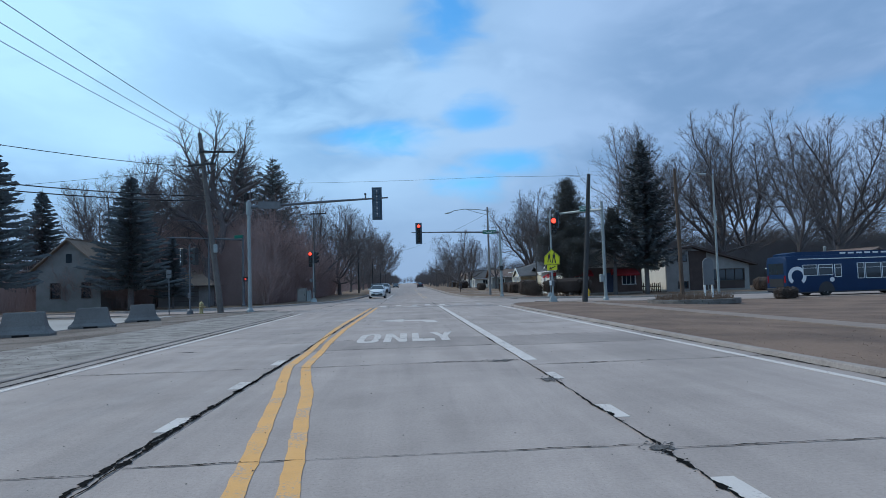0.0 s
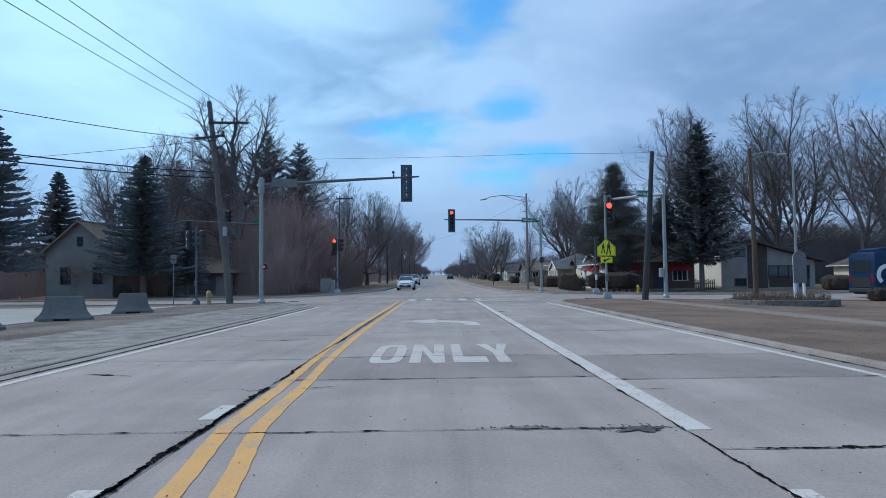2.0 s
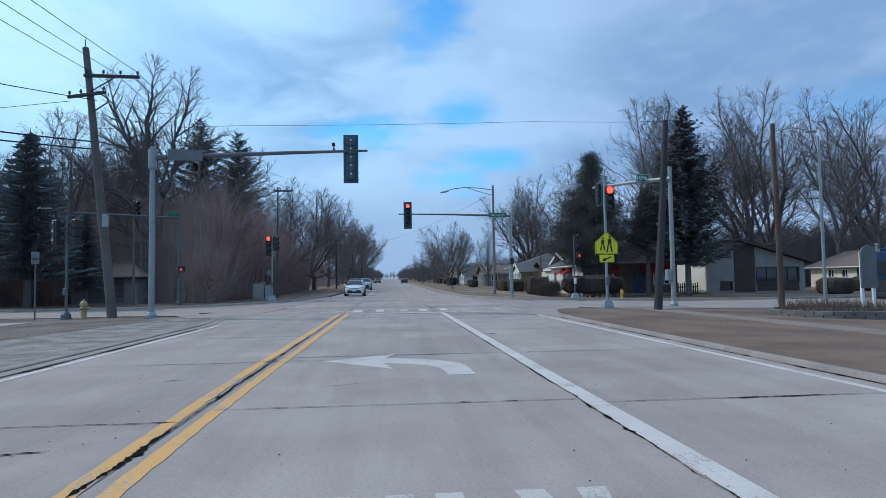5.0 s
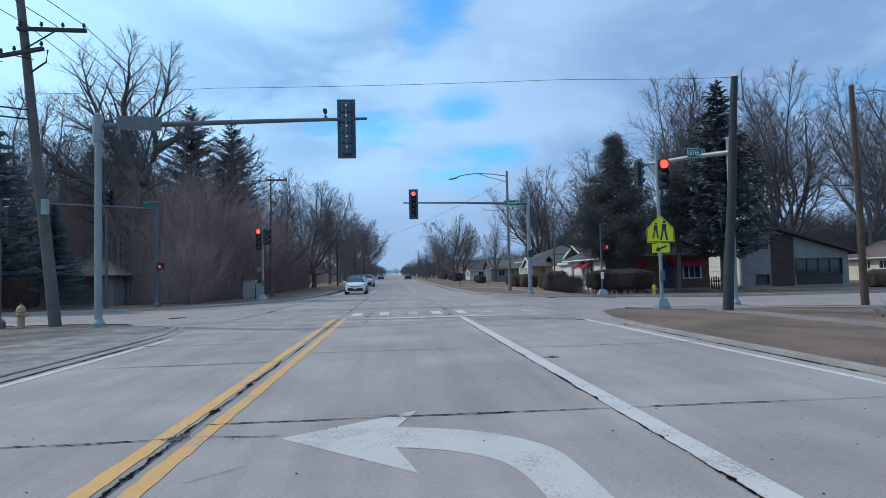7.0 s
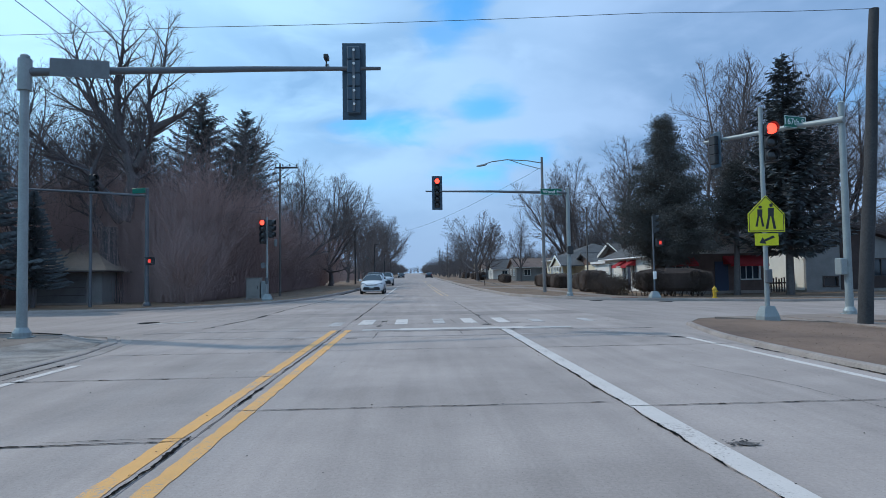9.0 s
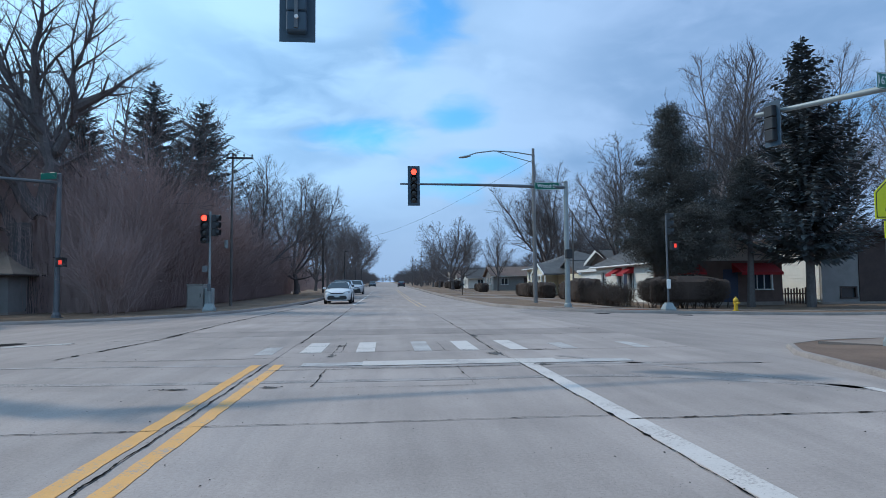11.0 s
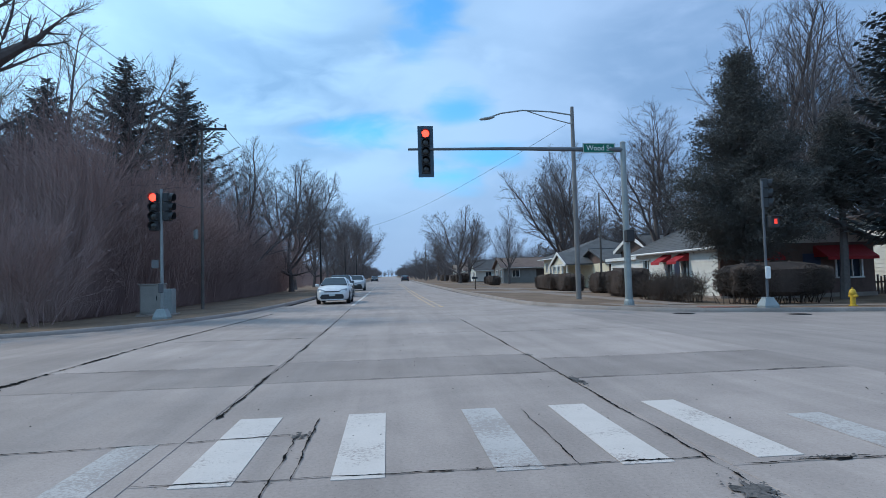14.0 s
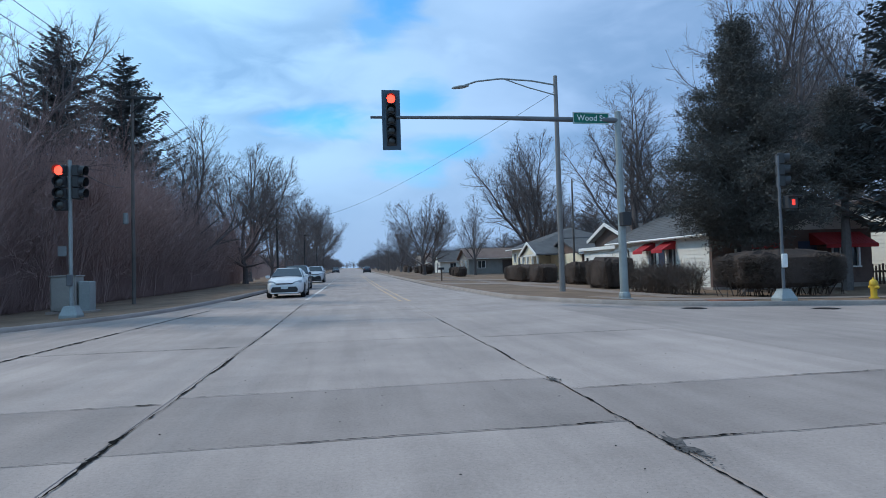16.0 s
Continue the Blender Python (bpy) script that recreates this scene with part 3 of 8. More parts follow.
marking("stop_line", [strip(-0.5, 1.8, 36.56, 37.1), strip(1.805, 2.42, 36.52, 37.06)], "white_letter", "white stop line across the lane", 0.0095)
marking("stop_line", [strip(-1.38, -0.5, 36.62, 36.98), strip(2.42, 3.5, 36.5, 36.85)], "white_faded", "rubbed end of the stop line", 0.0095)
for x, w, key in ((-2.37, 0.3, "white_faded"), (-1.64, 0.37, "white"), (-0.68, 0.33, "white"), (0.34, 0.31, "white_faded"), (1.15, 0.34, "white"), (2.04, 0.32, "white"), (2.97, 0.3, "white_faded"), (4.35, 0.25, "white_faded")):
    marking("crosswalk_bar", [strip(x, x + w, 38.48 if x > -2 else 38.3, 40.38 if -2 < x < 2.9 else 39.6)], key, "worn white crosswalk bar")
marking("crosswalk_bar", [strip(-8.3, -6.9, 41.6, 41.95)], "white_faded", "faded crosswalk bar across the side street")
marking("crosswalk_bar", [strip(6.2, 7.4, 56.6, 56.8)], "white_faded", "faded crosswalk edge line")


M["tyre_mark"] = worn_paint("tyre_mark", (0.21, 0.18, 0.165), (0.34, 0.295, 0.272), 0.46)
for pts, w in (([(-6.5, 35.6), (-3, 35.25), (0.3, 35.14), (3, 35.05), (5.0, 33.8)], 0.2), ([(-6.5, 37.15), (-3, 36.95), (0.0, 36.42), (2.5, 36.4), (5.2, 36.1)], 0.16), ([(2.6, 37.4), (4.2, 35.2), (5.2, 33.2)], 0.16)):
    marking("tyre_mark", [ribbon(along(fine_line(pts, 0.5), 60, 999), w)], "tyre_mark", "faint dark tyre mark curving over the concrete", 0.0035)


# ---- cracks and spalls ----
def crack(pts, w, seed, key="crack", label="dark jagged crack in the concrete", wild=0.5):
    """A broken line: it jogs, swells, thins out and frays along its way."""
    r = random.Random(seed)
    line = []
    for (xa, ya), (xb, yb) in zip(pts, pts[1:]):
        n = max(3, int(math.hypot(xb - xa, yb - ya) / 0.028))
        line += [(xa + (xb - xa) * k / n, ya + (yb - ya) * k / n) for k in range(n)]
    line.append(pts[-1])
    n = len(line)

    def jog(step):
        knots = [r.uniform(-1, 1) for _ in range(n // step + 3)]
        return [knots[i // step] + (knots[i // step + 1] - knots[i // step]) * (i % step) / step for i in range(n)]
    a1, a2, a3, o = jog(27), jog(8), jog(3), r.uniform(0, 50)
    left, right = [], []
    for i, p in enumerate(line):
        q0, q1 = Vector(line[max(0, i - 2)]), Vector(line[min(n - 1, i + 2)])
        t = (q1 - q0).normalized()
        mid = wild * (0.022 * a1[i] + 0.022 * a2[i] + 0.013 * a3[i])
        swell = 0.14 + 1.0 * max(0.0, noise.noise((i * 0.02 + o, seed, 0)) + 0.22) + 1.5 * max(0.0, noise.noise((i * 0.11 + o, seed, 7)) - 0.05)
        swell *= min(1.0, 0.15 + i / 6, 0.15 + (n - 1 - i) / 6)
        a, c = w * swell * r.uniform(0.05, 0.95), w * swell * r.uniform(0.05, 0.95)
        left.append((p[0] - t.y * (a + mid), p[1] + t.x * (a + mid), 0.008))
        right.append((p[0] + t.y * (c - mid), p[1] - t.x * (c - mid), 0.008))
    b = Build().add(left + right, [(i, i + 1, n + i + 1, n + i) for i in range(n - 1)])
    for k in range(int(n * w * 4)):          # crumbs along the broken edge
        i = r.randrange(n)
        x, y, q = line[i][0] + r.gauss(0, w * 0.8), line[i][1] + r.gauss(0, w * 0.8), r.uniform(0.004, 0.016)
        b.add([(x + q * math.cos(a0), y + q * math.sin(a0), 0.0085) for a0 in (r.uniform(0, 2), r.uniform(2, 4), r.uniform(4, 6.2))], [(0, 1, 2)])
    return tagged(part("crack", b, key), label, "crack", kind="structure")


r = random.Random(21)
for x0, x1, ys in LANES:
    for y in ys:
        if 0 < y < 58:
            crack([(x0, y + r.uniform(-0.01, 0.01)), ((x0 + x1) / 2, y), (x1, y + r.uniform(-0.01, 0.01))], r.choice((0.016, 0.022, 0.028, 0.034)) * (0.8 if y > 37 else 1.0), int(y * 100 + x0 * 7), wild=0.6)
# the long joints and the edge strips
for i, (pts, w) in enumerate((
        ([(-1.90, -1), (-1.93, 5), (-1.95, 8), (-1.93, 11.5)], 0.085), ([(-1.86, 0), (-1.99, 4.4), (-1.92, 8.6), (-1.93, 11)], 0.055), ([(-1.93, 11.5), (-1.95, 14), (-1.93, 18), (-1.93, 27)], 0.055),
        ([(-1.91, 27), (-1.89, 37)], 0.035), ([(-5.3, -6), (-5.34, 12), (-5.3, 24), (-5.36, 32)], 0.07), ([(-5.63, -6), (-5.65, 14), (-5.62, 26), (-5.7, 32)], 0.06),
        ([(5.30, -4), (5.32, 16), (5.33, 32)], 0.06), ([(1.80, 0.5), (1.81, 9.2)], 0.055), ([(1.795, 9.2), (1.80, 36.6)], 0.03),
        ([(-1.87, 40.4), (-1.86, 45), (-1.84, 50), (-1.95, 62)], 0.038), ([(1.78, 36.6), (1.72, 38.1), (1.78, 42.3), (1.8, 48), (1.8, 53)], 0.03))):
    crack(pts, w, 40 + i)
# breaks across the lanes
for i, (pts, w) in enumerate((
        ([(-5.45, 38.0), (-5.1, 41.9), (-5.2, 48), (-5.05, 53), (-4.8, 60)], 0.09), ([(-6.9, 41.25), (-5.6, 41.7), (-5.08, 41.95)], 0.06), ([(-0.54, 22.75), (0.4, 22.6), (1.78, 22.66)], 0.022),
        ([(-2.9, 22.05), (-1.9, 22.2), (-1.1, 22.1)], 0.03), ([(-4.6, 26.75), (-1.9, 26.85)], 0.024), ([(-1.7, 27.95), (0.5, 27.9)], 0.014),
        ([(-3.1, 26.9), (-1.8, 26.95)], 0.018), ([(-0.93, 38.5), (-0.93, 40.3)], 0.022), ([(0.87, 40.25), (0.87, 38.5)], 0.016),
        ([(-1.05, 37.8), (-1.05, 39.7)], 0.026), ([(-4.8, 39.4), (-1.9, 39.6), (-1.05, 39.7)], 0.028))):
    crack(pts, w, 51 + i)
# breaks about the stop line and the junction
for i, (pts, w) in enumerate((
        ([(-1.0, 34.7), (-0.98, 36.33)], 0.024), ([(0.85, 36.38), (0.86, 34.65)], 0.022), ([(-1.1, 34.62), (0.9, 34.6)], 0.018), ([(-1.15, 36.26), (0.95, 36.18)], 0.02),
        ([(-5.0, 37.55), (-2.7, 37.7), (-1.55, 37.83)], 0.022), ([(3.4, 30.6), (3.9, 28.6), (4.0, 27.2)], 0.014), ([(-3.7, 16.8), (-2.6, 17.0)], 0.06),
        ([(-3.4, 14.6), (-2.7, 14.7)], 0.04), ([(-4.6, 12.6), (-3.9, 12.45)], 0.05), ([(2.2, 38.42), (2.75, 38.38)], 0.03))):
    crack(pts, w, 62 + i)
# short cracks in the lanes
for i, (pts, w) in enumerate((
        ([(-2.6, 11.2), (-2.3, 11.4), (-2.05, 11.2), (-1.85, 11.45)], 0.04), ([(-1.55, 11.3), (-1.15, 11.45)], 0.035), ([(-3.4, 20.2), (-2.6, 20.5)], 0.05),
        ([(-1.5, 21.0), (-1.2, 21.3)], 0.04), ([(-0.9, 19.6), (-0.4, 19.8)], 0.03), ([(1.95, 11.05), (2.3, 11.0)], 0.035))):
    crack(pts, w, 73 + i)


def spall(x, y, rx, ry, seed):
    """Broken concrete: a ragged hollow and loose shards about it."""
    r = random.Random(seed)
    n = 26
    ring = [(x + rx * 0.8 * q * math.cos(2 * math.pi * k / n), y + ry * 0.8 * q * math.sin(2 * math.pi * k / n), 0.009) for k, q in ((k, r.choice((0.35, 0.55, 0.8, 0.95, 1.1)) * r.uniform(0.85, 1.15)) for k in range(n))]
    t = part("spall", Build().add(ring, [tuple(range(n))]), "spall")
    sh = Build()
    for k in range(int(30 + 400 * rx * ry)):
        a, q, s = r.uniform(0, 6.28), r.random() ** 0.6 * 1.2, r.uniform(0.004, 0.017)
        cx, cy, a0 = x + rx * q * math.cos(a), y + ry * q * math.sin(a), r.uniform(0, 6)
        base = [(cx + s * math.cos(a0 + j * 1.57 + r.uniform(-0.3, 0.3)), cy + 0.7 * s * math.sin(a0 + j * 1.57), 0.0095) for j in range(4)]
        sh.add(base + [(cx, cy, 0.0095 + 0.5 * s)], [(0, 1, 4), (1, 2, 4), (2, 3, 4), (3, 0, 4)])
    part("shards", sh, "spall", t)
    return tagged(t, "broken spalled patch in the concrete", "pothole", kind="structure")


for i, (x, y, rx, ry) in enumerate(((1.45, 9.3, 0.3, 0.13), (1.75, 7.23, 0.13, 0.22), (1.79, 4.0, 0.12, 0.16), (1.67, 37.9, 0.13, 0.26), (1.82, 41.65, 0.08, 0.36), (-1.93, 22.15, 0.09, 0.13), (-1.05, 37.9, 0.07, 0.2),
                                     (-1.02, 39.65, 0.09, 0.1), (2.1, 36.32, 0.14, 0.12), (2.16, 26.35, 0.17, 0.1), (-2.55, 34.75, 0.22, 0.06), (-1.48, 34.75, 0.13, 0.06), (0.55, 9.4, 0.3, 0.04), (2.45, 38.4, 0.25, 0.03), (1.8, 44.2, 0.07, 0.15))):
    spall(x, y, rx, ry, 80 + i)
r = random.Random(5)
b = Build()
for i in range(800):
    x, y, q = r.uniform(-5.2, 5.2), r.uniform(2, 48), r.uniform(0.004, 0.012)
    a0 = r.uniform(0, 6)
    b.add([(x + q * math.cos(a0 + k * 2.1), y + q * math.sin(a0 + k * 2.1), 0.006) for k in range(3)] + [(x, y, 0.006 + q * 0.6)], [(0, 1, 3), (1, 2, 3), (2, 0, 3), (0, 2, 1)])
tagged(part("road_grit", b, "joint"), "dark grit and crumbs scattered on the road", "gravel", kind="stuff")


# ---- traffic signals and poles ----
def place(ob, m):
    ob.matrix_basis = m
    return ob


def signal_head(m, sections, lit, label, backplate=True, seen_back=False, group="traffic signals"):
    """A signal that looks along -y of its pose; its middle is the origin."""
    t = tagged(new("traffic_signal"), label, "traffic light", group)
    s = 0.345
    h = s * sections
    body = Build()
    for i in range(sections):
        z = h / 2 - s * i
        body.box(-0.165, 0.165, -0.02, 0.19, z - s + 0.006, z - 0.006, 0.02)
    part("housing", body, "black" if not (seen_back and backplate) else "backplate", t)
    if backplate:
        p = Build()
        p.box(-0.30, 0.30, 0.02, 0.03, -h / 2 - 0.13, h / 2 + 0.13, 0.004)
        part("backplate", p, "backplate", t)
    for i in range(sections):
        z = h / 2 - s * (i + 0.5)
        v, n = Build(), 14
        rings = []
        for y, r in ((-0.02, 0.162), (-0.19, 0.155), (-0.19, 0.148), (-0.02, 0.155)):
            rings.append([(r * math.cos(a), y - (0.0 if y > -0.1 else -0.05 * (1 - math.sin(a)) / 2), z + r * math.sin(a)) for a in [radians(-40 + 260 * k / n) for k in range(n + 1)]])
        m_ = n + 1
        v.add([p for q in rings for p in q], [(a * m_ + j, a * m_ + j + 1, ((a + 1) % 4) * m_ + j + 1, ((a + 1) % 4) * m_ + j) for a in range(4) for j in range(n)])
        part("visor", v, "black", t)
        lens = Build().loft([[(r * math.cos(2 * math.pi * k / 16), y, z + r * math.sin(2 * math.pi * k / 16)) for k in range(16)] for r, y in ((0.145, -0.02), (0.13, -0.04), (0.07, -0.055))])
        part("lens", lens, "lens_red" if i == lit else "lens_off", t, "lit red lens" if i == lit else "dark unlit lens", True)
    if seen_back:
        strap = Build().box(-0.03, 0.03, 0.19, 0.22, -h / 2 + 0.05, h / 2 - 0.05)
        part("bracket", strap, "galv_dark", t)
        for i in range(sections):
            part("bolt", Build().spin(0, 0, [(0.001, 0), (0.034, 0), (0.034, 0.03), (0.001, 0.03)], 8), "white_dot", t).matrix_basis = pose(-0.01, 0.225, h / 2 - s * (i + 0.35), -90)
    return place(t, m)


def steel_pole(name, x, y, h, r0, r1, label, key="galv", group="", z=LIFT):
    t = thing(name, x, y, z, label, "pole", group)
    part("base_plate", Build().box(-0.2, 0.2, -0.2, 0.2, 0.0, 0.03, 0.005), key, t)
    part("base_cover", Build().spin(0, 0, [(0.19, 0.03), (0.19, 0.12), (r0 + 0.03, 0.2), (r0, 0.24)], 14), key, t)
    part("shaft", Build().loft([[(r * math.cos(2 * math.pi * k / 14), r * math.sin(2 * math.pi * k / 14), q) for k in range(14)] for q, r in ((0.03, r0), (h, r1))]), key, t, smooth=True)
    part("cap", Build().spin(0, 0, [(r1 + 0.012, h - 0.03), (r1 + 0.012, h + 0.02), (r1 * 0.4, h + 0.06)], 12), key, t)
    return t


def arm_part(t, pts, r, key, name="mast_arm"):
    """An arm given in world places, as a part of the pole t."""
    o = Vector(t.matrix_basis.translation)
    return part(name, Build().tube([Vector(p) - o for p in pts], r, 10), key, t, smooth=True)


def text_on(words, size, m, key, name="lettering", parent=None):
    cu = bpy.data.curves.new(name, "FONT")
    cu.body, cu.size, cu.align_x, cu.align_y, cu.extrude = words, size, "CENTER", "CENTER", 0.002
    cu.materials.append(M[key])
    ob = new(name, cu)
    if parent is not None:
        ob.parent = parent
    ob.matrix_basis = m
    return ob


def street_sign(m, words, w, h, label):
    """A blade sign looking along -y of its pose."""
    t = tagged(new("street_sign"), label, "street sign", "street name signs")
    part("panel", Build().box(-w / 2, w / 2, -0.006, 0.006, -h / 2, h / 2, 0.004), "sign_green", t)
    rim = Build()
    for x0, x1, z0, z1 in ((-w / 2 + 0.015, w / 2 - 0.015, h / 2 - 0.028, h / 2 - 0.015), (-w / 2 + 0.015, w / 2 - 0.015, -h / 2 + 0.015, -h / 2 + 0.028),
                           (-w / 2 + 0.015, -w / 2 + 0.028, -h / 2 + 0.028, h / 2 - 0.028), (w / 2 - 0.028, w / 2 - 0.015, -h / 2 + 0.028, h / 2 - 0.028)):
        rim.box(x0, x1, -0.010, -0.0065, z0, z1)
    part("border", rim, "sign_white", t, "white border")
    text_on(words, h * 0.72, pose(0, -0.009, 0, 90), "sign_white", "lettering", t)
    for x in (-w * 0.3, w * 0.3):
        part("clamp", Build().box(x - 0.03, x + 0.03, 0.006, 0.09, -0.04, 0.04), "galv_dark", t)
    return place(t, m)


# near left mast, seen from behind
mast = steel_pole("signal_mast", -8.9, 36.46, 6.35, 0.112, 0.09, "tall galvanised signal mast with a long arm over the road")
arm_part(mast, [(-8.9, 36.46, 6.12), (-8.2, 36.6, 6.18), (-4.0, 37.45, 6.52), (-0.95, 38.07, 6.74)], [0.10, 0.09, 0.07, 0.045], "galv_dark")
arm_part(mast, [(-8.9, 36.46, 5.7), (-8.9, 36.46, 6.42)], 0.15, "galv", "arm_collar")
signal_head(pose(-1.62, 38.0, 6.25, 0, 0, 180), 5, -1, "dark five-lens signal on the mast arm seen from behind", True, True)
cam_t = tagged(new("detector_camera"), "small detection camera on top of the mast arm", "camera")
part("bracket", Build().tube([(0, 0, 0), (0, 0, 0.22)], 0.02, 8), "dark_metal", cam_t)
part("housing", Build().box(-0.06, 0.06, -0.14, 0.12, 0.2, 0.32, 0.02), "dark_metal", cam_t)
part("lens", Build().spin(0, 0, [(0.05, 0), (0.055, 0.06), (0.045, 0.08)], 12), "galv", cam_t).matrix_basis = pose(0, -0.14, 0.1, 90)
place(cam_t, pose(-2.3, 37.8, 6.55, 0, 0, 180))
back = tagged(new("street_sign"), "grey back of a street sign on the mast arm", "street sign", "street name signs")
part("panel", Build().box(-0.62, 0.62, -0.008, 0.008, -0.21, 0.21, 0.004), "sign_back", back)
for x in (-0.4, 0.4):
    part("clamp", Build().box(x - 0.03, x + 0.03, 0.008, 0.08, -0.06, 0.06), "galv_dark", back)
place(back, pose(-7.75, 36.58, 6.2, 0, 0, 11))

# far right mast, facing the approach
mast = steel_pole("signal_mast", 8.75, 57.85, 6.2, 0.14, 0.10, "galvanised signal mast with a long arm over the far lanes", "galv")
arm_part(mast, [(8.75, 57.85, 6.06), (7.8, 57.95, 6.10), (4.5, 58.3, 6.24), (0.6, 58.74, 6.34)], [0.10, 0.09, 0.065, 0.045], "galv_dark")
part("controller_box", Build().box(-0.14, 0.16, -0.42, -0.12, 2.4, 2.85, 0.02), "dark_metal", mast)
signal_head(pose(1.27, 58.62, 6.09), 5, 0, "five-lens signal with a red light on the far mast arm")
street_sign(pose(7.8, 57.80, 6.08, 0, 0, 5), "Wood St", 1.3, 0.38, "green street name sign on the mast arm")

# street lamp beside it
lampost = thing("street_lamp", 8.3, 62.7, LIFT - 0.1, "tall grey street lamp with a curved bracket arm", "street lamp", "street lamps")
part("pole", Build().loft([[(r * math.cos(2 * math.pi * k / 14), r * math.sin(2 * math.pi * k / 14), q) for k in range(14)] for q, r in ((0.2, 0.125), (9.0, 0.08))]), "lamp_steel", lampost, smooth=True)
part("bracket_arm", Build().tube([(0, 0, 8.62), (-1.0, 0, 8.78), (-2.3, 0, 8.85), (-3.3, 0, 8.72), (-3.8, 0, 8.55)], [0.035] * 5, 8), "galv", lampost)
part("brace", Build().tube([(0, 0, 8.2), (-1.2, 0, 8.52), (-2.1, 0, 8.82)], 0.025, 8), "galv", lampost)
part("lamp_head", Build().loft([[(x, 0.13 * k * math.cos(a), 8.5 + dz + 0.07 * k * math.sin(a)) for a in [math.pi * j / 5 for j in range(10)]] for x, k, dz in ((-3.6, 0.4, 0.05), (-3.75, 0.9, 0.02), (-4.0, 1.0, -0.02), (-4.22, 0.75, -0.05), (-4.3, 0.3, -0.06))]), "galv", lampost, smooth=True)

# right near: school crossing post with signal
post = thing("crossing_post", 8.87, 37.75, LIFT, "steel post carrying signs and a traffic signal on a concrete foot", "post", "signal posts")
part("foot", Build().loft([[(r * math.cos(radians(45 + 90 * k)), r * math.sin(radians(45 + 90 * k)), z) for k in range(4)] for z, r in ((-0.1, 0.30), (0.10, 0.29), (0.30, 0.20), (0.36, 0.17))]), "galv", post, "grey pedestal base")
part("shaft", Build().cyl(0, 0, 0.33, 5.5, 0.06, 0.055), "galv", post, smooth=True)
part("push_button", Build().box(-0.08, 0.08, -0.16, -0.05, 0.95, 1.3, 0.02), "galv_dark", post)
sg = tagged(new("school_sign"), "fluorescent yellow-green pentagon crossing sign with dark figures", "road sign")
W2 = 0.48
part("panel", Build().prism([(-W2, -0.42), (W2, -0.42), (W2, 0.05), (0, 0.52), (-W2, 0.05)], "y", -0.006, 0.006), "sign_yellow", sg)
edge = Build()
outline = [(-W2 + 0.03, -0.39), (W2 - 0.03, -0.39), (W2 - 0.03, 0.035), (0, 0.485), (-W2 + 0.03, 0.035)]
for (xa, za), (xb, zb) in zip(outline, outline[1:] + outline[:1]):
    edge.tube([(xa, -0.008, za), (xb, -0.008, zb)], 0.009, 4)
part("border", edge, "black", sg, "thin black border")
for cx, k in ((-0.17, 0.82), (0.12, 1.0)):      # two plain upright shapes
    f = Build()
    f.prism([(cx - 0.075 * k, -0.02), (cx + 0.075 * k, -0.02), (cx + 0.09 * k, 0.2 * k), (cx - 0.07 * k, 0.2 * k)], "y", -0.012, -0.0065)
    f.prism([(cx - 0.02, 0.225 * k), (cx + 0.05, 0.225 * k), (cx + 0.06, 0.29 * k), (cx + 0.02, 0.32 * k), (cx - 0.03, 0.29 * k)], "y", -0.012, -0.0065)
    f.prism([(cx - 0.075 * k, -0.02), (cx - 0.02, -0.02), (cx - 0.08 * k, -0.34 * k), (cx - 0.15 * k, -0.34 * k)], "y", -0.012, -0.0065)
    f.prism([(cx + 0.01, -0.02), (cx + 0.075 * k, -0.02), (cx + 0.13 * k, -0.34 * k), (cx + 0.06 * k, -0.34 * k)], "y", -0.012, -0.0065)
    part("symbol", f, "black", sg, "plain dark upright symbol")
place(sg, pose(8.87, 37.66, 2.80))
pl = tagged(new("arrow_plate"), "small yellow-green plate with a black slanting arrow", "road sign")
part("panel", Build().box(-0.31, 0.31, -0.006, 0.006, -0.155, 0.155, 0.003), "sign_yellow", pl)
ar = Build()
ar.prism([(0.17, 0.10), (0.21, 0.05), (-0.06, -0.06), (-0.09, -0.01)], "y", -0.011, -0.0065)
ar.prism([(-0.2, -0.09), (-0.02, -0.11), (-0.11, 0.06)], "y", -0.012, -0.0066)
part("arrow", ar, "black", pl, "black arrow")
place(pl, pose(8.87, 37.67, 2.19))
signal_head(pose(9.06, 37.62, 4.70, 0, 0, -10), 3, 0, "traffic signal with a red light on the crossing post", False)

# right near mast with arm over the side street
mast = steel_pole("signal_mast", 12.98, 40.5, 6.45, 0.115, 0.09, "galvanised signal mast whose arm reaches over the side street")
arm_part(mast, [(12.95, 40.35, 6.05), (12.2, 41.9, 6.18), (11.5, 43.4, 6.24), (10.75, 44.9, 6.3)], [0.10, 0.085, 0.075, 0.06], "galv")
part("cabinet_box", Build().box(-0.34, -0.14, -0.18, 0.12, 1.2, 1.7, 0.02), "galv", mast)
street_sign(pose(12.2, 41.6, 6.25, 0, 0, 18), "167th St", 0.95, 0.40, "green street name sign on the side mast arm")
signal_head(pose(10.9, 44.3, 5.85, 0, 0, 100), 3, -1, "dark signal hanging on the side mast arm", True)

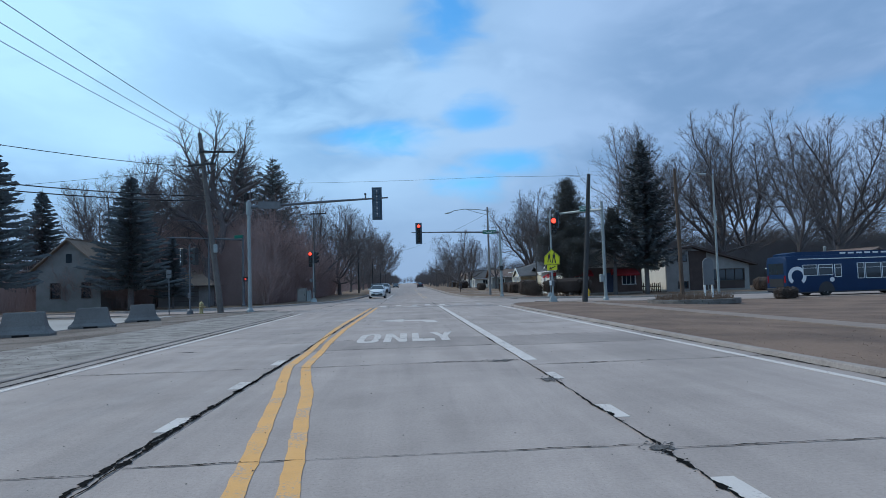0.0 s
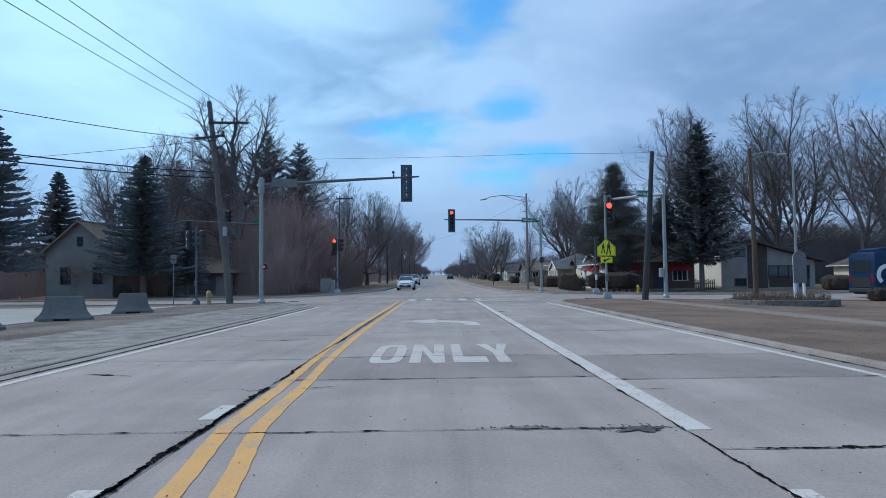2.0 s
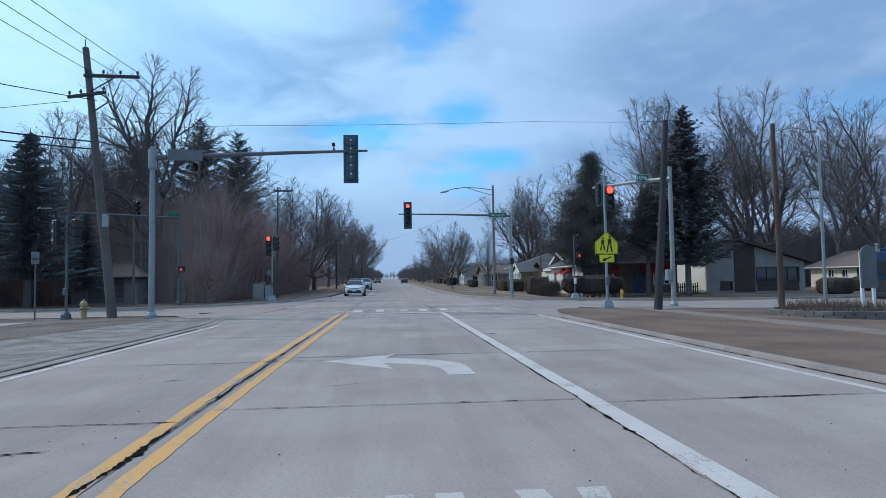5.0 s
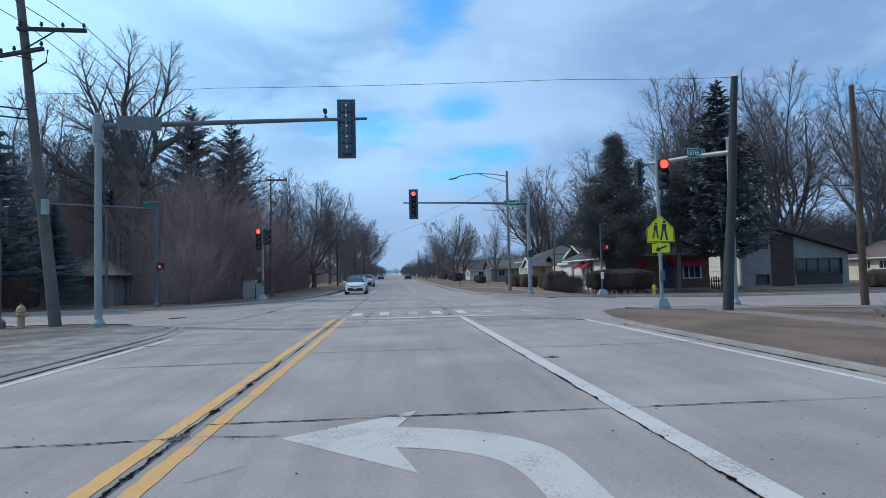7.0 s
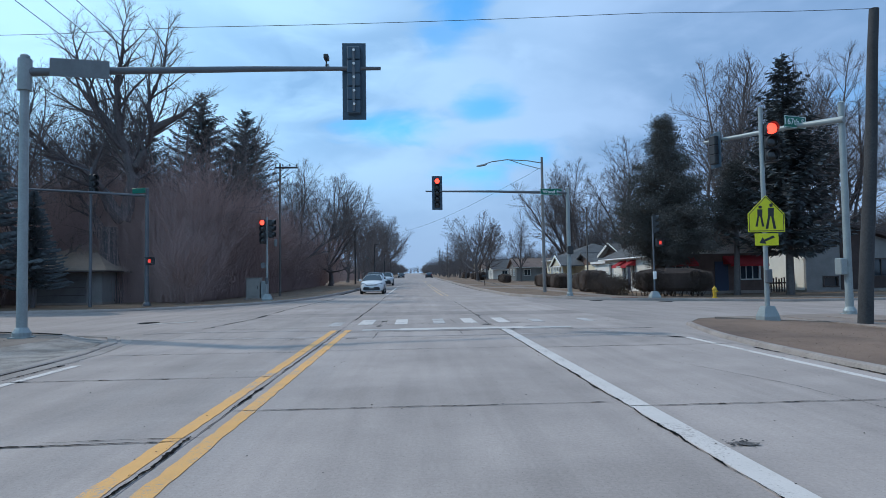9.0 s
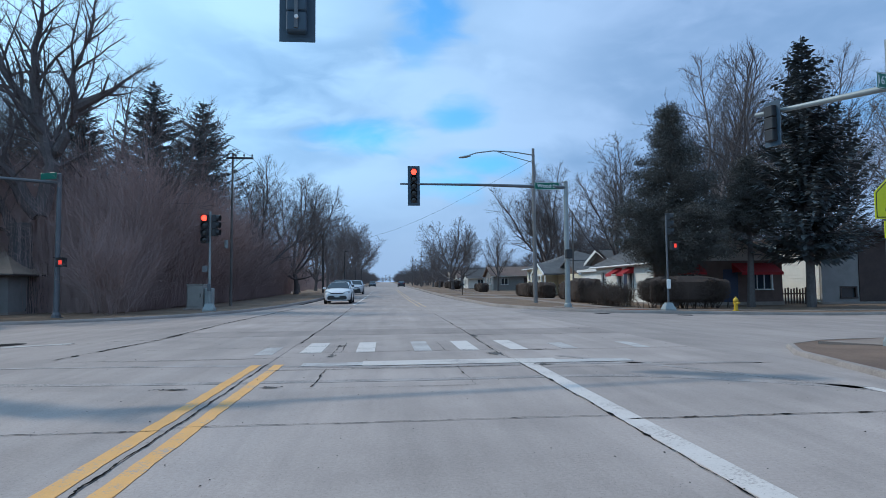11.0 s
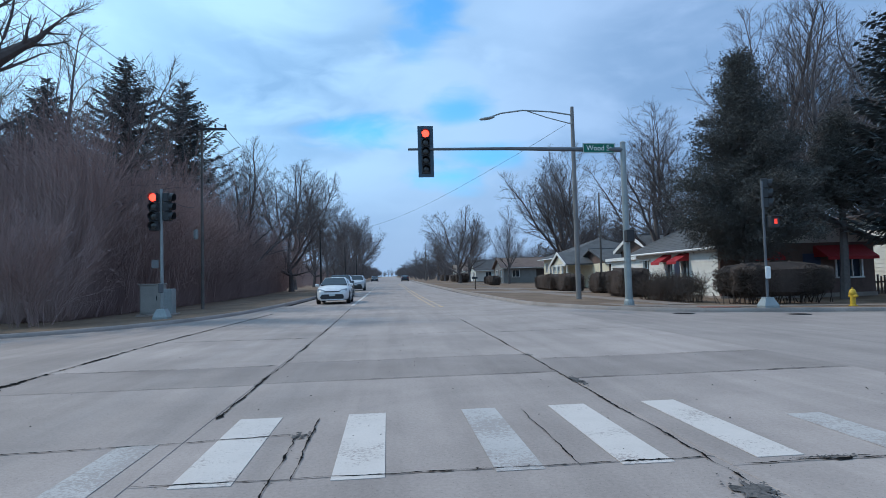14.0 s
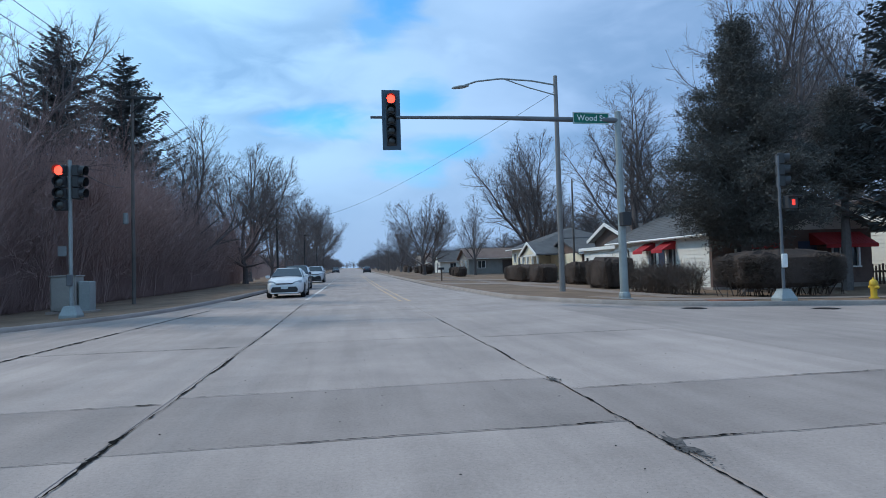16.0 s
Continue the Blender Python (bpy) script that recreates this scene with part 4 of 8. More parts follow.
# left far: post with two signals, and a cabinet
post = thing("signal_post", -8.5, 58.5, LIFT, "steel post with two traffic signals at the far corner", "post", "signal posts")
part("foot", Build().loft([[(r * math.cos(radians(45 + 90 * k)), r * math.sin(radians(45 + 90 * k)), z) for k in range(4)] for z, r in ((-0.1, 0.36), (0.08, 0.36), (0.30, 0.25), (0.36, 0.22))]), "galv", post)
part("shaft", Build().cyl(0, 0, 0.33, 4.75, 0.06, 0.055), "galv", post, smooth=True)
part("sign_plate", Build().box(-0.33, -0.08, -0.09, -0.07, 1.85, 2.15, 0.004), "sign_back", post)
part("push_button", Build().box(-0.08, 0.08, -0.16, -0.05, 0.95, 1.3, 0.02), "galv_dark", post)
signal_head(pose(-8.73, 58.35, 4.05), 4, 0, "four-lens signal with a red light at the far corner", False)
signal_head(pose(-8.20, 58.5, 4.2, 0, 0, 80), 3, -1, "dark signal turned to the side street", False)
cab = thing("signal_cabinet", -10.2, 62.4, LIFT, "grey steel signal control cabinet on a concrete pad", "cabinet")
part("pad", Build().box(-0.55, 0.95, -0.45, 0.45, -0.05, 0.08, 0.01), "kerb", cab)
part("body", Build().box(-0.42, 0.42, -0.35, 0.35, 0.08, 1.3, 0.02), "cabinet", cab)
part("door", Build().box(-0.37, 0.37, -0.375, -0.35, 0.18, 1.22, 0.006), "cabinet", cab)
part("handle", Build().box(0.26, 0.30, -0.40, -0.375, 0.65, 0.85, 0.004), "dark_metal", cab)
part("top", Build().box(-0.46, 0.46, -0.39, 0.39, 1.3, 1.35, 0.01), "cabinet", cab)
part("side_unit", Build().box(0.47, 0.85, -0.28, 0.28, 0.0, 1.12, 0.02), "galv", cab)

# right far corner: walk signal post
post = thing("walk_signal_post", 12.75, 55.45, LIFT, "thin steel walk-signal post on a pale concrete foot", "post", "signal posts")
part("foot", Build().loft([[(r * math.cos(radians(45 + 90 * k)), r * math.sin(radians(45 + 90 * k)), z) for k in range(4)] for z, r in ((-0.1, 0.36), (0.08, 0.36), (0.30, 0.22), (0.36, 0.2))]), "galv", post)
part("shaft", Build().cyl(0, 0, 0.33, 4.4, 0.048, 0.042), "galv_dark", post, smooth=True)
part("push_button", Build().box(-0.09, 0.09, -0.13, -0.05, 1.0, 1.42, 0.02), "sign_white", post)


def walk_signal(m, label, lit=True):
    t = tagged(new("walk_signal"), label, "traffic light", "walk signals")
    part("housing", Build().box(-0.2, 0.2, -0.1, 0.12, -0.2, 0.2, 0.02), "black", t)
    part("hood", Build().box(-0.21, 0.21, -0.25, -0.1, 0.17, 0.205), "black", t)
    if lit:
        part("display", Build().box(-0.07, 0.07, -0.106, -0.101, -0.09, 0.09, 0.002), "lens_dim", t, "glowing red display")
    return place(t, m)


walk_signal(pose(13.05, 55.37, 3.1, 0, 0, 15), "walk signal with a red display on its post")
signal_head(pose(12.95, 55.5, 4.1, 0, 0, 65), 3, -1, "dark signal turned away on the thin post", False)

# left far: green pole and tall thin pole
post = steel_pole("signal_mast", -14.2, 56.0, 6.2, 0.12, 0.09, "grey-green signal pole below the bare trees", "galv_dark")
arm_part(post, [(-14.2, 56.0, 5.95), (-16.5, 55.2, 6.05), (-20.0, 54.0, 6.15)], [0.08, 0.065, 0.045], "galv_dark")
walk_signal(pose(-13.95, 55.8, 2.5), "walk signal with a low red display")
t = tagged(new("street_sign"), "dark green street sign on the far pole", "street sign", "street name signs")
part("panel", Build().box(-0.42, 0.42, -0.006, 0.006, -0.14, 0.14, 0.004), "sign_green", t)
place(t, pose(-14.5, 55.7, 6.2, 0, 0, -20))
tall = thing("light_pole", -17.2, 56.2, LIFT, "thin grey light pole among the trees", "pole", "street lamps")
part("shaft", Build().cyl(0, 0, 0, 7.4, 0.09, 0.06), "galv_dark", tall, smooth=True)
part("bracket_arm", Build().tube([(0, 0, 7.2), (-1.2, -0.6, 7.6), (-2.2, -1.1, 7.55)], 0.03, 6), "galv_dark", tall)
signal_head(pose(-16.9, 55.9, 6.6, 0, 0, 60), 3, -1, "dark signal on the side street arm", False)

# left near: signal post and bus stop sign
post = thing("signal_post", -13.0, 38.7, LIFT, "steel post with two dark signals at the near corner", "post", "signal posts")
part("foot", Build().spin(0, 0, [(0.2, 0), (0.18, 0.2), (0.08, 0.32)], 12), "galv_dark", post)
part("shaft", Build().cyl(0, 0, 0.3, 4.2, 0.055, 0.05), "galv_dark", post, smooth=True)
part("push_button", Build().box(-0.08, 0.08, -0.16, -0.05, 0.95, 1.25, 0.02), "galv_dark", post)
signal_head(pose(-13.35, 38.7, 3.6, 0, 0, 150), 3, -1, "dark signal seen from behind at the near corner", False, True)
signal_head(pose(-12.72, 38.7, 3.6, 0, 0, -110), 3, -1, "dark signal turned to the side street", False)
post = thing("bus_stop_sign", -14.3, 38.9, LIFT, "small bus stop sign on a thin post", "road sign")
part("post", Build().box(-0.025, 0.025, -0.02, 0.02, 0, 2.75), "galv_dark", post)
part("panel", Build().box(-0.16, 0.16, -0.03, -0.02, 2.25, 2.72, 0.004), "sign_back", post)
part("stripe", Build().box(-0.12, 0.12, -0.034, -0.031, 2.42, 2.5), "dark_metal", post, "dark bar of unreadable writing")


# ---- utility poles and wires ----
def wooden_pole(x, y, top, lean, label, key="wood_pole", r=0.16):
    t = thing("utility_pole", x, y, LIFT, label, "utility pole", "utility poles")
    n = 9
    part("shaft", Build().tube([(lean * k / n, 0.02 * math.sin(k), top * k / n) for k in range(n + 1)], [r * (1 - 0.35 * k / n) for k in range(n + 1)], 12), key, t, smooth=True)
    return t


def cross_arm(t, z, x0, x1, turn=0.0, braces=True, xc=0.0):
    a = part("cross_arm", Build().box(x0, x1, -0.06, 0.06, -0.06, 0.06, 0.01), "wood_pole", t)
    a.matrix_basis = pose(xc, -0.14, z, 0, 0, turn)
    for k in range(4):
        x = x0 + (x1 - x0) * (0.04 + 0.92 * k / 3)
        i = part("insulator", Build().spin(0, 0, [(0.02, 0.05), (0.02, 0.1), (0.055, 0.12), (0.055, 0.17), (0.035, 0.19), (0.045, 0.22), (0.02, 0.24)], 10), "dark_metal", t, "dark insulator")
        i.matrix_basis = pose(xc, -0.14, z, 0, 0, turn) @ pose(x, 0, 0.01)
    if braces:
        part("brace", Build().tube([(xc, -0.15, z - 0.75), (xc + x1 * 0.55, -0.15, z - 0.06)], 0.025, 6), "wood_pole", t)


UX, UY = -11.1, 38.4
pa = wooden_pole(UX, UY, 10.9, -1.15, "leaning weathered utility pole with two crossarms", "wood_grey", 0.19)
cross_arm(pa, 9.72, -0.12, 2.0, 4, True, -1.02)
cross_arm(pa, 8.95, -1.05, 0.85, -22, False, -0.95)
part("meter", Build().box(-0.3, -0.1, -0.32, -0.15, 3.6, 4.1, 0.02), "galv", pa)
part("transformer_bracket", Build().tube([(-0.95, 0, 8.2), (-0.2, -0.2, 8.6), (-0.15, -0.2, 9.0)], 0.03, 6), "dark_metal", pa)
part("ridge_pin", Build().tube([(-1.15, 0, 10.8), (-1.17, 0, 11.25)], 0.02, 6), "dark_metal", pa)
pb = wooden_pole(-9.8, 68.2, 9.65, 0.05, "weathered utility pole in front of the thicket", "wood_grey", 0.09)
cross_arm(pb, 9.3, -0.3, 1.35, 0)
part("can", Build().spin(-0.3, 0, [(0.1, 3.6), (0.12, 3.65), (0.12, 4.05), (0.1, 4.1)], 10), "galv", pb)
for k, y in enumerate((118, 166, 214, 262)):
    p = wooden_pole(-8.9, y, 8.3, 0.0, "utility pole along the street", r=0.15)
    cross_arm(p, 8.0, -0.9, 0.9, 0)
pr = wooden_pole(10.42, 36.35, 7.55, 0.56, "dark leaning wooden pole cut off flat", r=0.165)
p2 = wooden_pole(17.9, 40.0, 8.55, -0.1, "brown wooden pole with a small lamp arm", "wood_brown", 0.145)
part("lamp_arm", Build().tube([(0, 0, 8.2), (0.8, -0.1, 8.35), (1.5, -0.2, 8.2)], 0.025, 6), "galv", p2)
part("lamp_brace", Build().tube([(0, 0, 7.9), (0.9, -0.1, 8.3)], 0.015, 6), "galv", p2)
part("lamp_head", Build().box(1.4, 1.85, -0.32, -0.1, 8.08, 8.2, 0.03), "galv", p2)
fl = steel_pole("flag_pole", 21.0, 41.35, 8.3, 0.09, 0.05, "slender pale metal pole beside the planter", "galv")
for k, (x, y) in enumerate(((18.4, 88.9), (8.2, 176), (8.2, 224))):
    wooden_pole(x, y, 8.6, 0.05, "slender utility pole among the houses", "wood_grey", 0.1)
mb = thing("mailbox", 8.0, 94.6, LIFT, "small dark mailbox on a post by the kerb", "mailbox")
part("post", Build().box(-0.05, 0.05, -0.05, 0.05, -0.1, 1.0, 0.008), "wood_brown", mb)
part("box", Build().prism([(-0.09, 1.0), (0.09, 1.0), (0.09, 1.12), (0.05, 1.2), (-0.05, 1.2), (-0.09, 1.12)], "x", -0.3, 0.22), "dark_metal", mb)


def wire(a, b, sag, r=0.012, label="thin black overhead wire"):
    n = 22
    pts = [Vector(a).lerp(Vector(b), k / n) - Vector((0, 0, 4 * sag * (k / n) * (1 - k / n))) for k in range(n + 1)]
    return tagged(part("overhead_wire", Build().tube(pts, r, 5), "wire"), label, "wire", "overhead wires")


ax, az = UX - 1.0, 9.72 + LIFT + 0.2
for dx in (0.1, 0.95, 1.85):
    wire((ax + dx, UY, az), (-12.6 + dx, -22, 10.3), 1.0)
    wire((ax + dx, UY, az), (-10.6 + dx, 68.8, 9.7), 0.7)
    wire((-10.6 + dx, 68.8, 9.7), (-9.6 + dx, 118, 8.5), 0.8)
    wire((-9.6 + dx, 118, 8.5), (-9.6 + dx, 166, 8.5), 0.8)
for dz, r_ in ((8.9, 0.018), (7.2, 0.028), (6.9, 0.028)):
    wire((UX - 0.7, UY, dz), (-30, 8, dz + 0.4), 0.9, r_, "heavy black cable from the leaning pole")
wire((UX - 1.9, UY + 0.4, 9.0), (-70, 46, 10), 1.2)
wire((UX - 0.9, UY, 7.75), (10.8, 36.13, 7.6), 0.18, 0.007)
wire((8.3, 62.7, 8.4), (-8.9, 118, 7.4), 1.6, 0.008, "service wire from the street lamp to the poles")
wire((-8.5, 58.5, 4.8), (-10.2, 68.2, 5.4), 0.2)


# ---- hydrants, barriers, planter ----
def hydrant(x, y, key, label):
    t = thing("fire_hydrant", x, y, LIFT, label, "fire hydrant", "hydrants")
    part("barrel", Build().spin(0, 0, [(0.17, 0), (0.17, 0.05), (0.11, 0.06), (0.11, 0.5), (0.15, 0.51), (0.15, 0.56)], 14), key, t, smooth=True)
    part("bonnet", Build().spin(0, 0, [(0.14, 0.56), (0.13, 0.62), (0.09, 0.69), (0.035, 0.72), (0.03, 0.78)], 14), key, t, smooth=True)
    for turn in (0, 90, 180):
        n = part("nozzle", Build().spin(0, 0, [(0.065, 0.08), (0.065, 0.19), (0.05, 0.2), (0.03, 0.24)], 10), key, t)
        n.matrix_basis = pose(0, 0, 0.42, 0, 0, turn) @ pose(0, 0, 0, 90)
    return t


hydrant(-12.35, 38.75, "hydrant_old", "faded yellow fire hydrant on the dirt verge")
hydrant(16.3, 56.0, "hydrant", "bright yellow fire hydrant on the corner grass").scale = (0.86, 0.86, 0.86)


def barrier(x0, x1, y, turn):
    L = x1 - x0
    t = tagged(new("jersey_barrier"), "weathered concrete jersey barrier on the dirt", "barrier", "barriers")
    rings = []
    for z, half, cut in ((0.0, 0.3, 0.0), (0.09, 0.3, 0.0), (0.2, 0.22, 0.11), (0.34, 0.165, 0.18), (0.55, 0.125, 0.22), (0.76, 0.09, 0.25), (0.8, 0.07, 0.28)):
        a = L / 2 - cut
        rings.append([(-a, -half, z), (-a * 0.5, -half, z), (a * 0.5, -half, z), (a, -half, z), (a, half, z), (a * 0.5, half, z), (-a * 0.5, half, z), (-a, half, z)])
    part("body", Build().loft(rings), "barrier", t)
    part("lifting_slot", Build().box(-0.25, 0.25, -0.305, -0.29, 0.0, 0.07), "joint", t)
    return place(t, pose((x0 + x1) / 2, y, LIFT, 0, 0, turn))


barrier(-13.3, -11.6, 21.2, 8)
barrier(-13.2, -11.6, 25.6, 12)
barrier(-13.0, -11.5, 30.0, 25)
barrier(-16.5, -14.4, 17.5, 4)

pla = thing("planter", 15.1, 32.4, LIFT, "low round stone planter with dry plants", "planter")
part("soil", Build().spin(0, 0, [(2.05, 0.0), (2.05, 0.19), (0.5, 0.27)], 40), "soil", pla)
for row in range(2):
    n = 26
    block = None
    for k in range(n):
        a0, a1 = 2 * math.pi * (k + 0.5 * row) / n, 2 * math.pi * (k + 0.5 * row + 0.95) / n
        bl = Build().loft([[(r_ * math.cos(a), r_ * math.sin(a), z) for r_, a in ((2.05, a0), (2.3, a0), (2.3, (a0 + a1) / 2), (2.3, a1), (2.05, a1))] for z in (0.125 * row, 0.125 * row + 0.118)])
        part("stone", bl, "stone", pla)
r = random.Random(9)
dry = Build()
for i in range(1100):
    a, q = r.uniform(0, 6.28), 1.95 * math.sqrt(r.random())
    x, y, h = q * math.cos(a), q * math.sin(a), r.uniform(0.15, 0.5)
    dx, dy = r.gauss(0, 0.12), r.gauss(0, 0.12)
    dry.add([(x - 0.012, y, 0.2), (x + 0.012, y, 0.2), (x + dx, y + dy, 0.2 + h)], [(0, 1, 2)])
M["dry"] = material("dry_stems", (0.24, 0.15, 0.10), (0.13, 0.08, 0.055), 5, 30, 0.9)
tagged(part("dry_growth", dry, "dry", pla), "dry reddish-brown stems", kind="stuff")
sb = thing("sign_board", 15.75, 31.9, LIFT + 0.25, "grey arched sign board on two posts in the planter", "sign")
part("panel", Build().prism([(-0.28, 0.7), (0.28, 0.7), (0.28, 1.9), (0.18, 2.05), (0, 2.12), (-0.18, 2.05), (-0.28, 1.9)], "y", -0.03, 0.03), "sign_back", sb)
for x in (-0.2, 0.2):
    part("post", Build().box(x - 0.045, x + 0.045, 0.035, 0.11, 0, 1.9), "sign_white", sb)

# ironwork in the road and a warning pad
for x, y in ((9.3, 54.6), (12.6, 53.6), (-8.6, 42.6)):
    g = thing("drain_cover", x, y, 0.0, "dark iron drain cover in the street", "manhole")
    part("frame", Build().cyl(0, 0, -0.02, 0.006, 0.36, sides=20), "dark_metal", g)
    part("lid", Build().cyl(0, 0, 0.006, 0.011, 0.31, sides=20), "joint", g)
M["warning"] = material("warning_pad", (0.30, 0.13, 0.085), (0.21, 0.09, 0.06), 3, 40, 0.85, bump=0.4)
tagged(part("warning_pad", Build().box(10.6, 11.9, 55.65, 56.25, LIFT, LIFT + 0.028, 0.004), "warning"), "rust-red tactile pad at the kerb ramp", "paving", kind="structure")


# ---- vegetation ----
def leafy(name, base, dark, rough=0.9, scale=0.6):
    """A plant's surface, varied by place and from clump to clump."""
    m = material(name, base, dark, scale, 7, rough, bump=0, spots=0.5, world_space=False, piece=0.25, spec=0.2)
    return m


M.update({
    "bark": leafy("grey_bark", (0.145, 0.13, 0.128), (0.078, 0.07, 0.07)),
    "twig": leafy("bare_twigs", (0.175, 0.152, 0.15), (0.105, 0.09, 0.09)),
    "brush": leafy("brown_brush", (0.38, 0.275, 0.255), (0.28, 0.2, 0.188)),
    "spruce": leafy("spruce_needles", (0.145, 0.162, 0.168), (0.086, 0.098, 0.104), 0.85),
    "juniper": leafy("juniper_scales", (0.105, 0.103, 0.096), (0.058, 0.059, 0.057), 0.8),
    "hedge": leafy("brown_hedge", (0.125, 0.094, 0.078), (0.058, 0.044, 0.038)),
    # the hedge's browns darkened, as the shade inside it
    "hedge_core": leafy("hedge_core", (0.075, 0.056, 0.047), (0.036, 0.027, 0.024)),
    "blade": leafy("dry_blades", (0.175, 0.125, 0.088), (0.09, 0.064, 0.046)),
})


def grow(seed, height, trunk_r, bole, spread, levels, kids, forks=2, wander=0.12, up=0.2, sides=(9, 7, 5, 3, 3, 3), stems=1, base_spread=0.0, ratio=(0.58, 0.8), segs=(6, 6, 5, 3, 2, 1), wide=1.0, least=0.012):
    """A bare woody plant: the trunk and, apart, all that branches from it. Limbs fork at their ends and bear side branches."""
    r = random.Random(seed)
    trunk, crown = Build(), Build()

    def branch(p, d, length, rad, level):
        n = segs[min(level, 5)]
        pts, q, v = [Vector(p)], Vector(p), Vector(d).normalized()
        curl = v.orthogonal().normalized()
        curl = (Matrix.Rotation(r.uniform(0, 6.28), 3, v) @ curl) * (wander * r.uniform(0.6, 2.0) if 0 < level < 4 else 0.0)
        for k in range(n):
            w = wander * (0.35 if level == 0 else 1.0)
            v = (v + Vector((r.gauss(0, w), r.gauss(0, w), r.gauss(0, w * 0.7) + (up * 0.35 if level else 0.0)))).normalized()
            v = (v + curl * (1.0 if k < n * 0.55 else -1.1)).normalized()
            q = q + v * (length / n)
            pts.append(q.copy())
        if level == levels:          # the last twigs are slivers
            e = v.orthogonal().normalized() * rad * 1.25
            e = Matrix.Rotation(r.uniform(0, 6.28), 3, v) @ e
            crown.add([pts[0] - e, pts[0] + e, pts[-1]], [(0, 1, 2)])
            return
        tip = rad * (0.72 if level == 0 else 0.5 if level < 3 else 0.3)
        radii = [rad + (tip - rad) * (k / n) for k in range(n + 1)]
        if level == 0 and stems == 1:
            radii[0] *= 1.4
        (trunk if level == 0 else crown).tube(pts, radii, sides[min(level, 5)], level == 0)
        if level >= levels:
            return
        m = kids[min(level, len(kids) - 1)]
        start = bole if level == 0 else 0.25
        jobs = [(start + (1 - start) * (k + r.uniform(0.1, 0.8)) / max(1, m), spread * r.uniform(0.8, 1.35), r.uniform(*ratio) * 0.85, 0.6) for k in range(m)]
        jobs += [(1.0, spread * r.uniform(0.35, 0.75), r.uniform(*ratio) * 1.1, 0.84) for k in range(forks)]
        ang = r.uniform(0, 6.28)
        for s, tilt, ln, th in jobs:
            i = min(n - 1, int(s * n))
            at = pts[i].lerp(pts[i + 1], min(1.0, s * n - i))
            ang += 2.4 + r.uniform(-0.5, 0.5)
            side = Matrix.Rotation(ang, 3, v) @ v.orthogonal().normalized()
            here = radii[i] + (radii[i + 1] - radii[i]) * min(1.0, s * n - i)
            branch(at, v * math.cos(tilt) + side * math.sin(tilt), length * ln * (0.6 if level + 1 == levels else 1.0), max(least, here * th * r.uniform(0.85, 1.1)), level + 1)
    for s in range(stems):
        a = r.uniform(0, 6.28)
        lean = r.uniform(0.1, base_spread) if stems > 1 else 0.04
        o = 0.0 if stems == 1 else 0.5
        branch(Vector((o * math.cos(a), o * math.sin(a), -0.1)), (lean * math.cos(a), lean * math.sin(a), 1), height * (0.36 if stems == 1 else r.uniform(0.3, 0.48)), trunk_r, 0)
    top = max(v[2] for v in crown.v)
    for b in (trunk, crown):
        b.v = [(x * wide * height / top, y * wide * height / top, z * height / top) for x, y, z in b.v]
    return trunk, crown


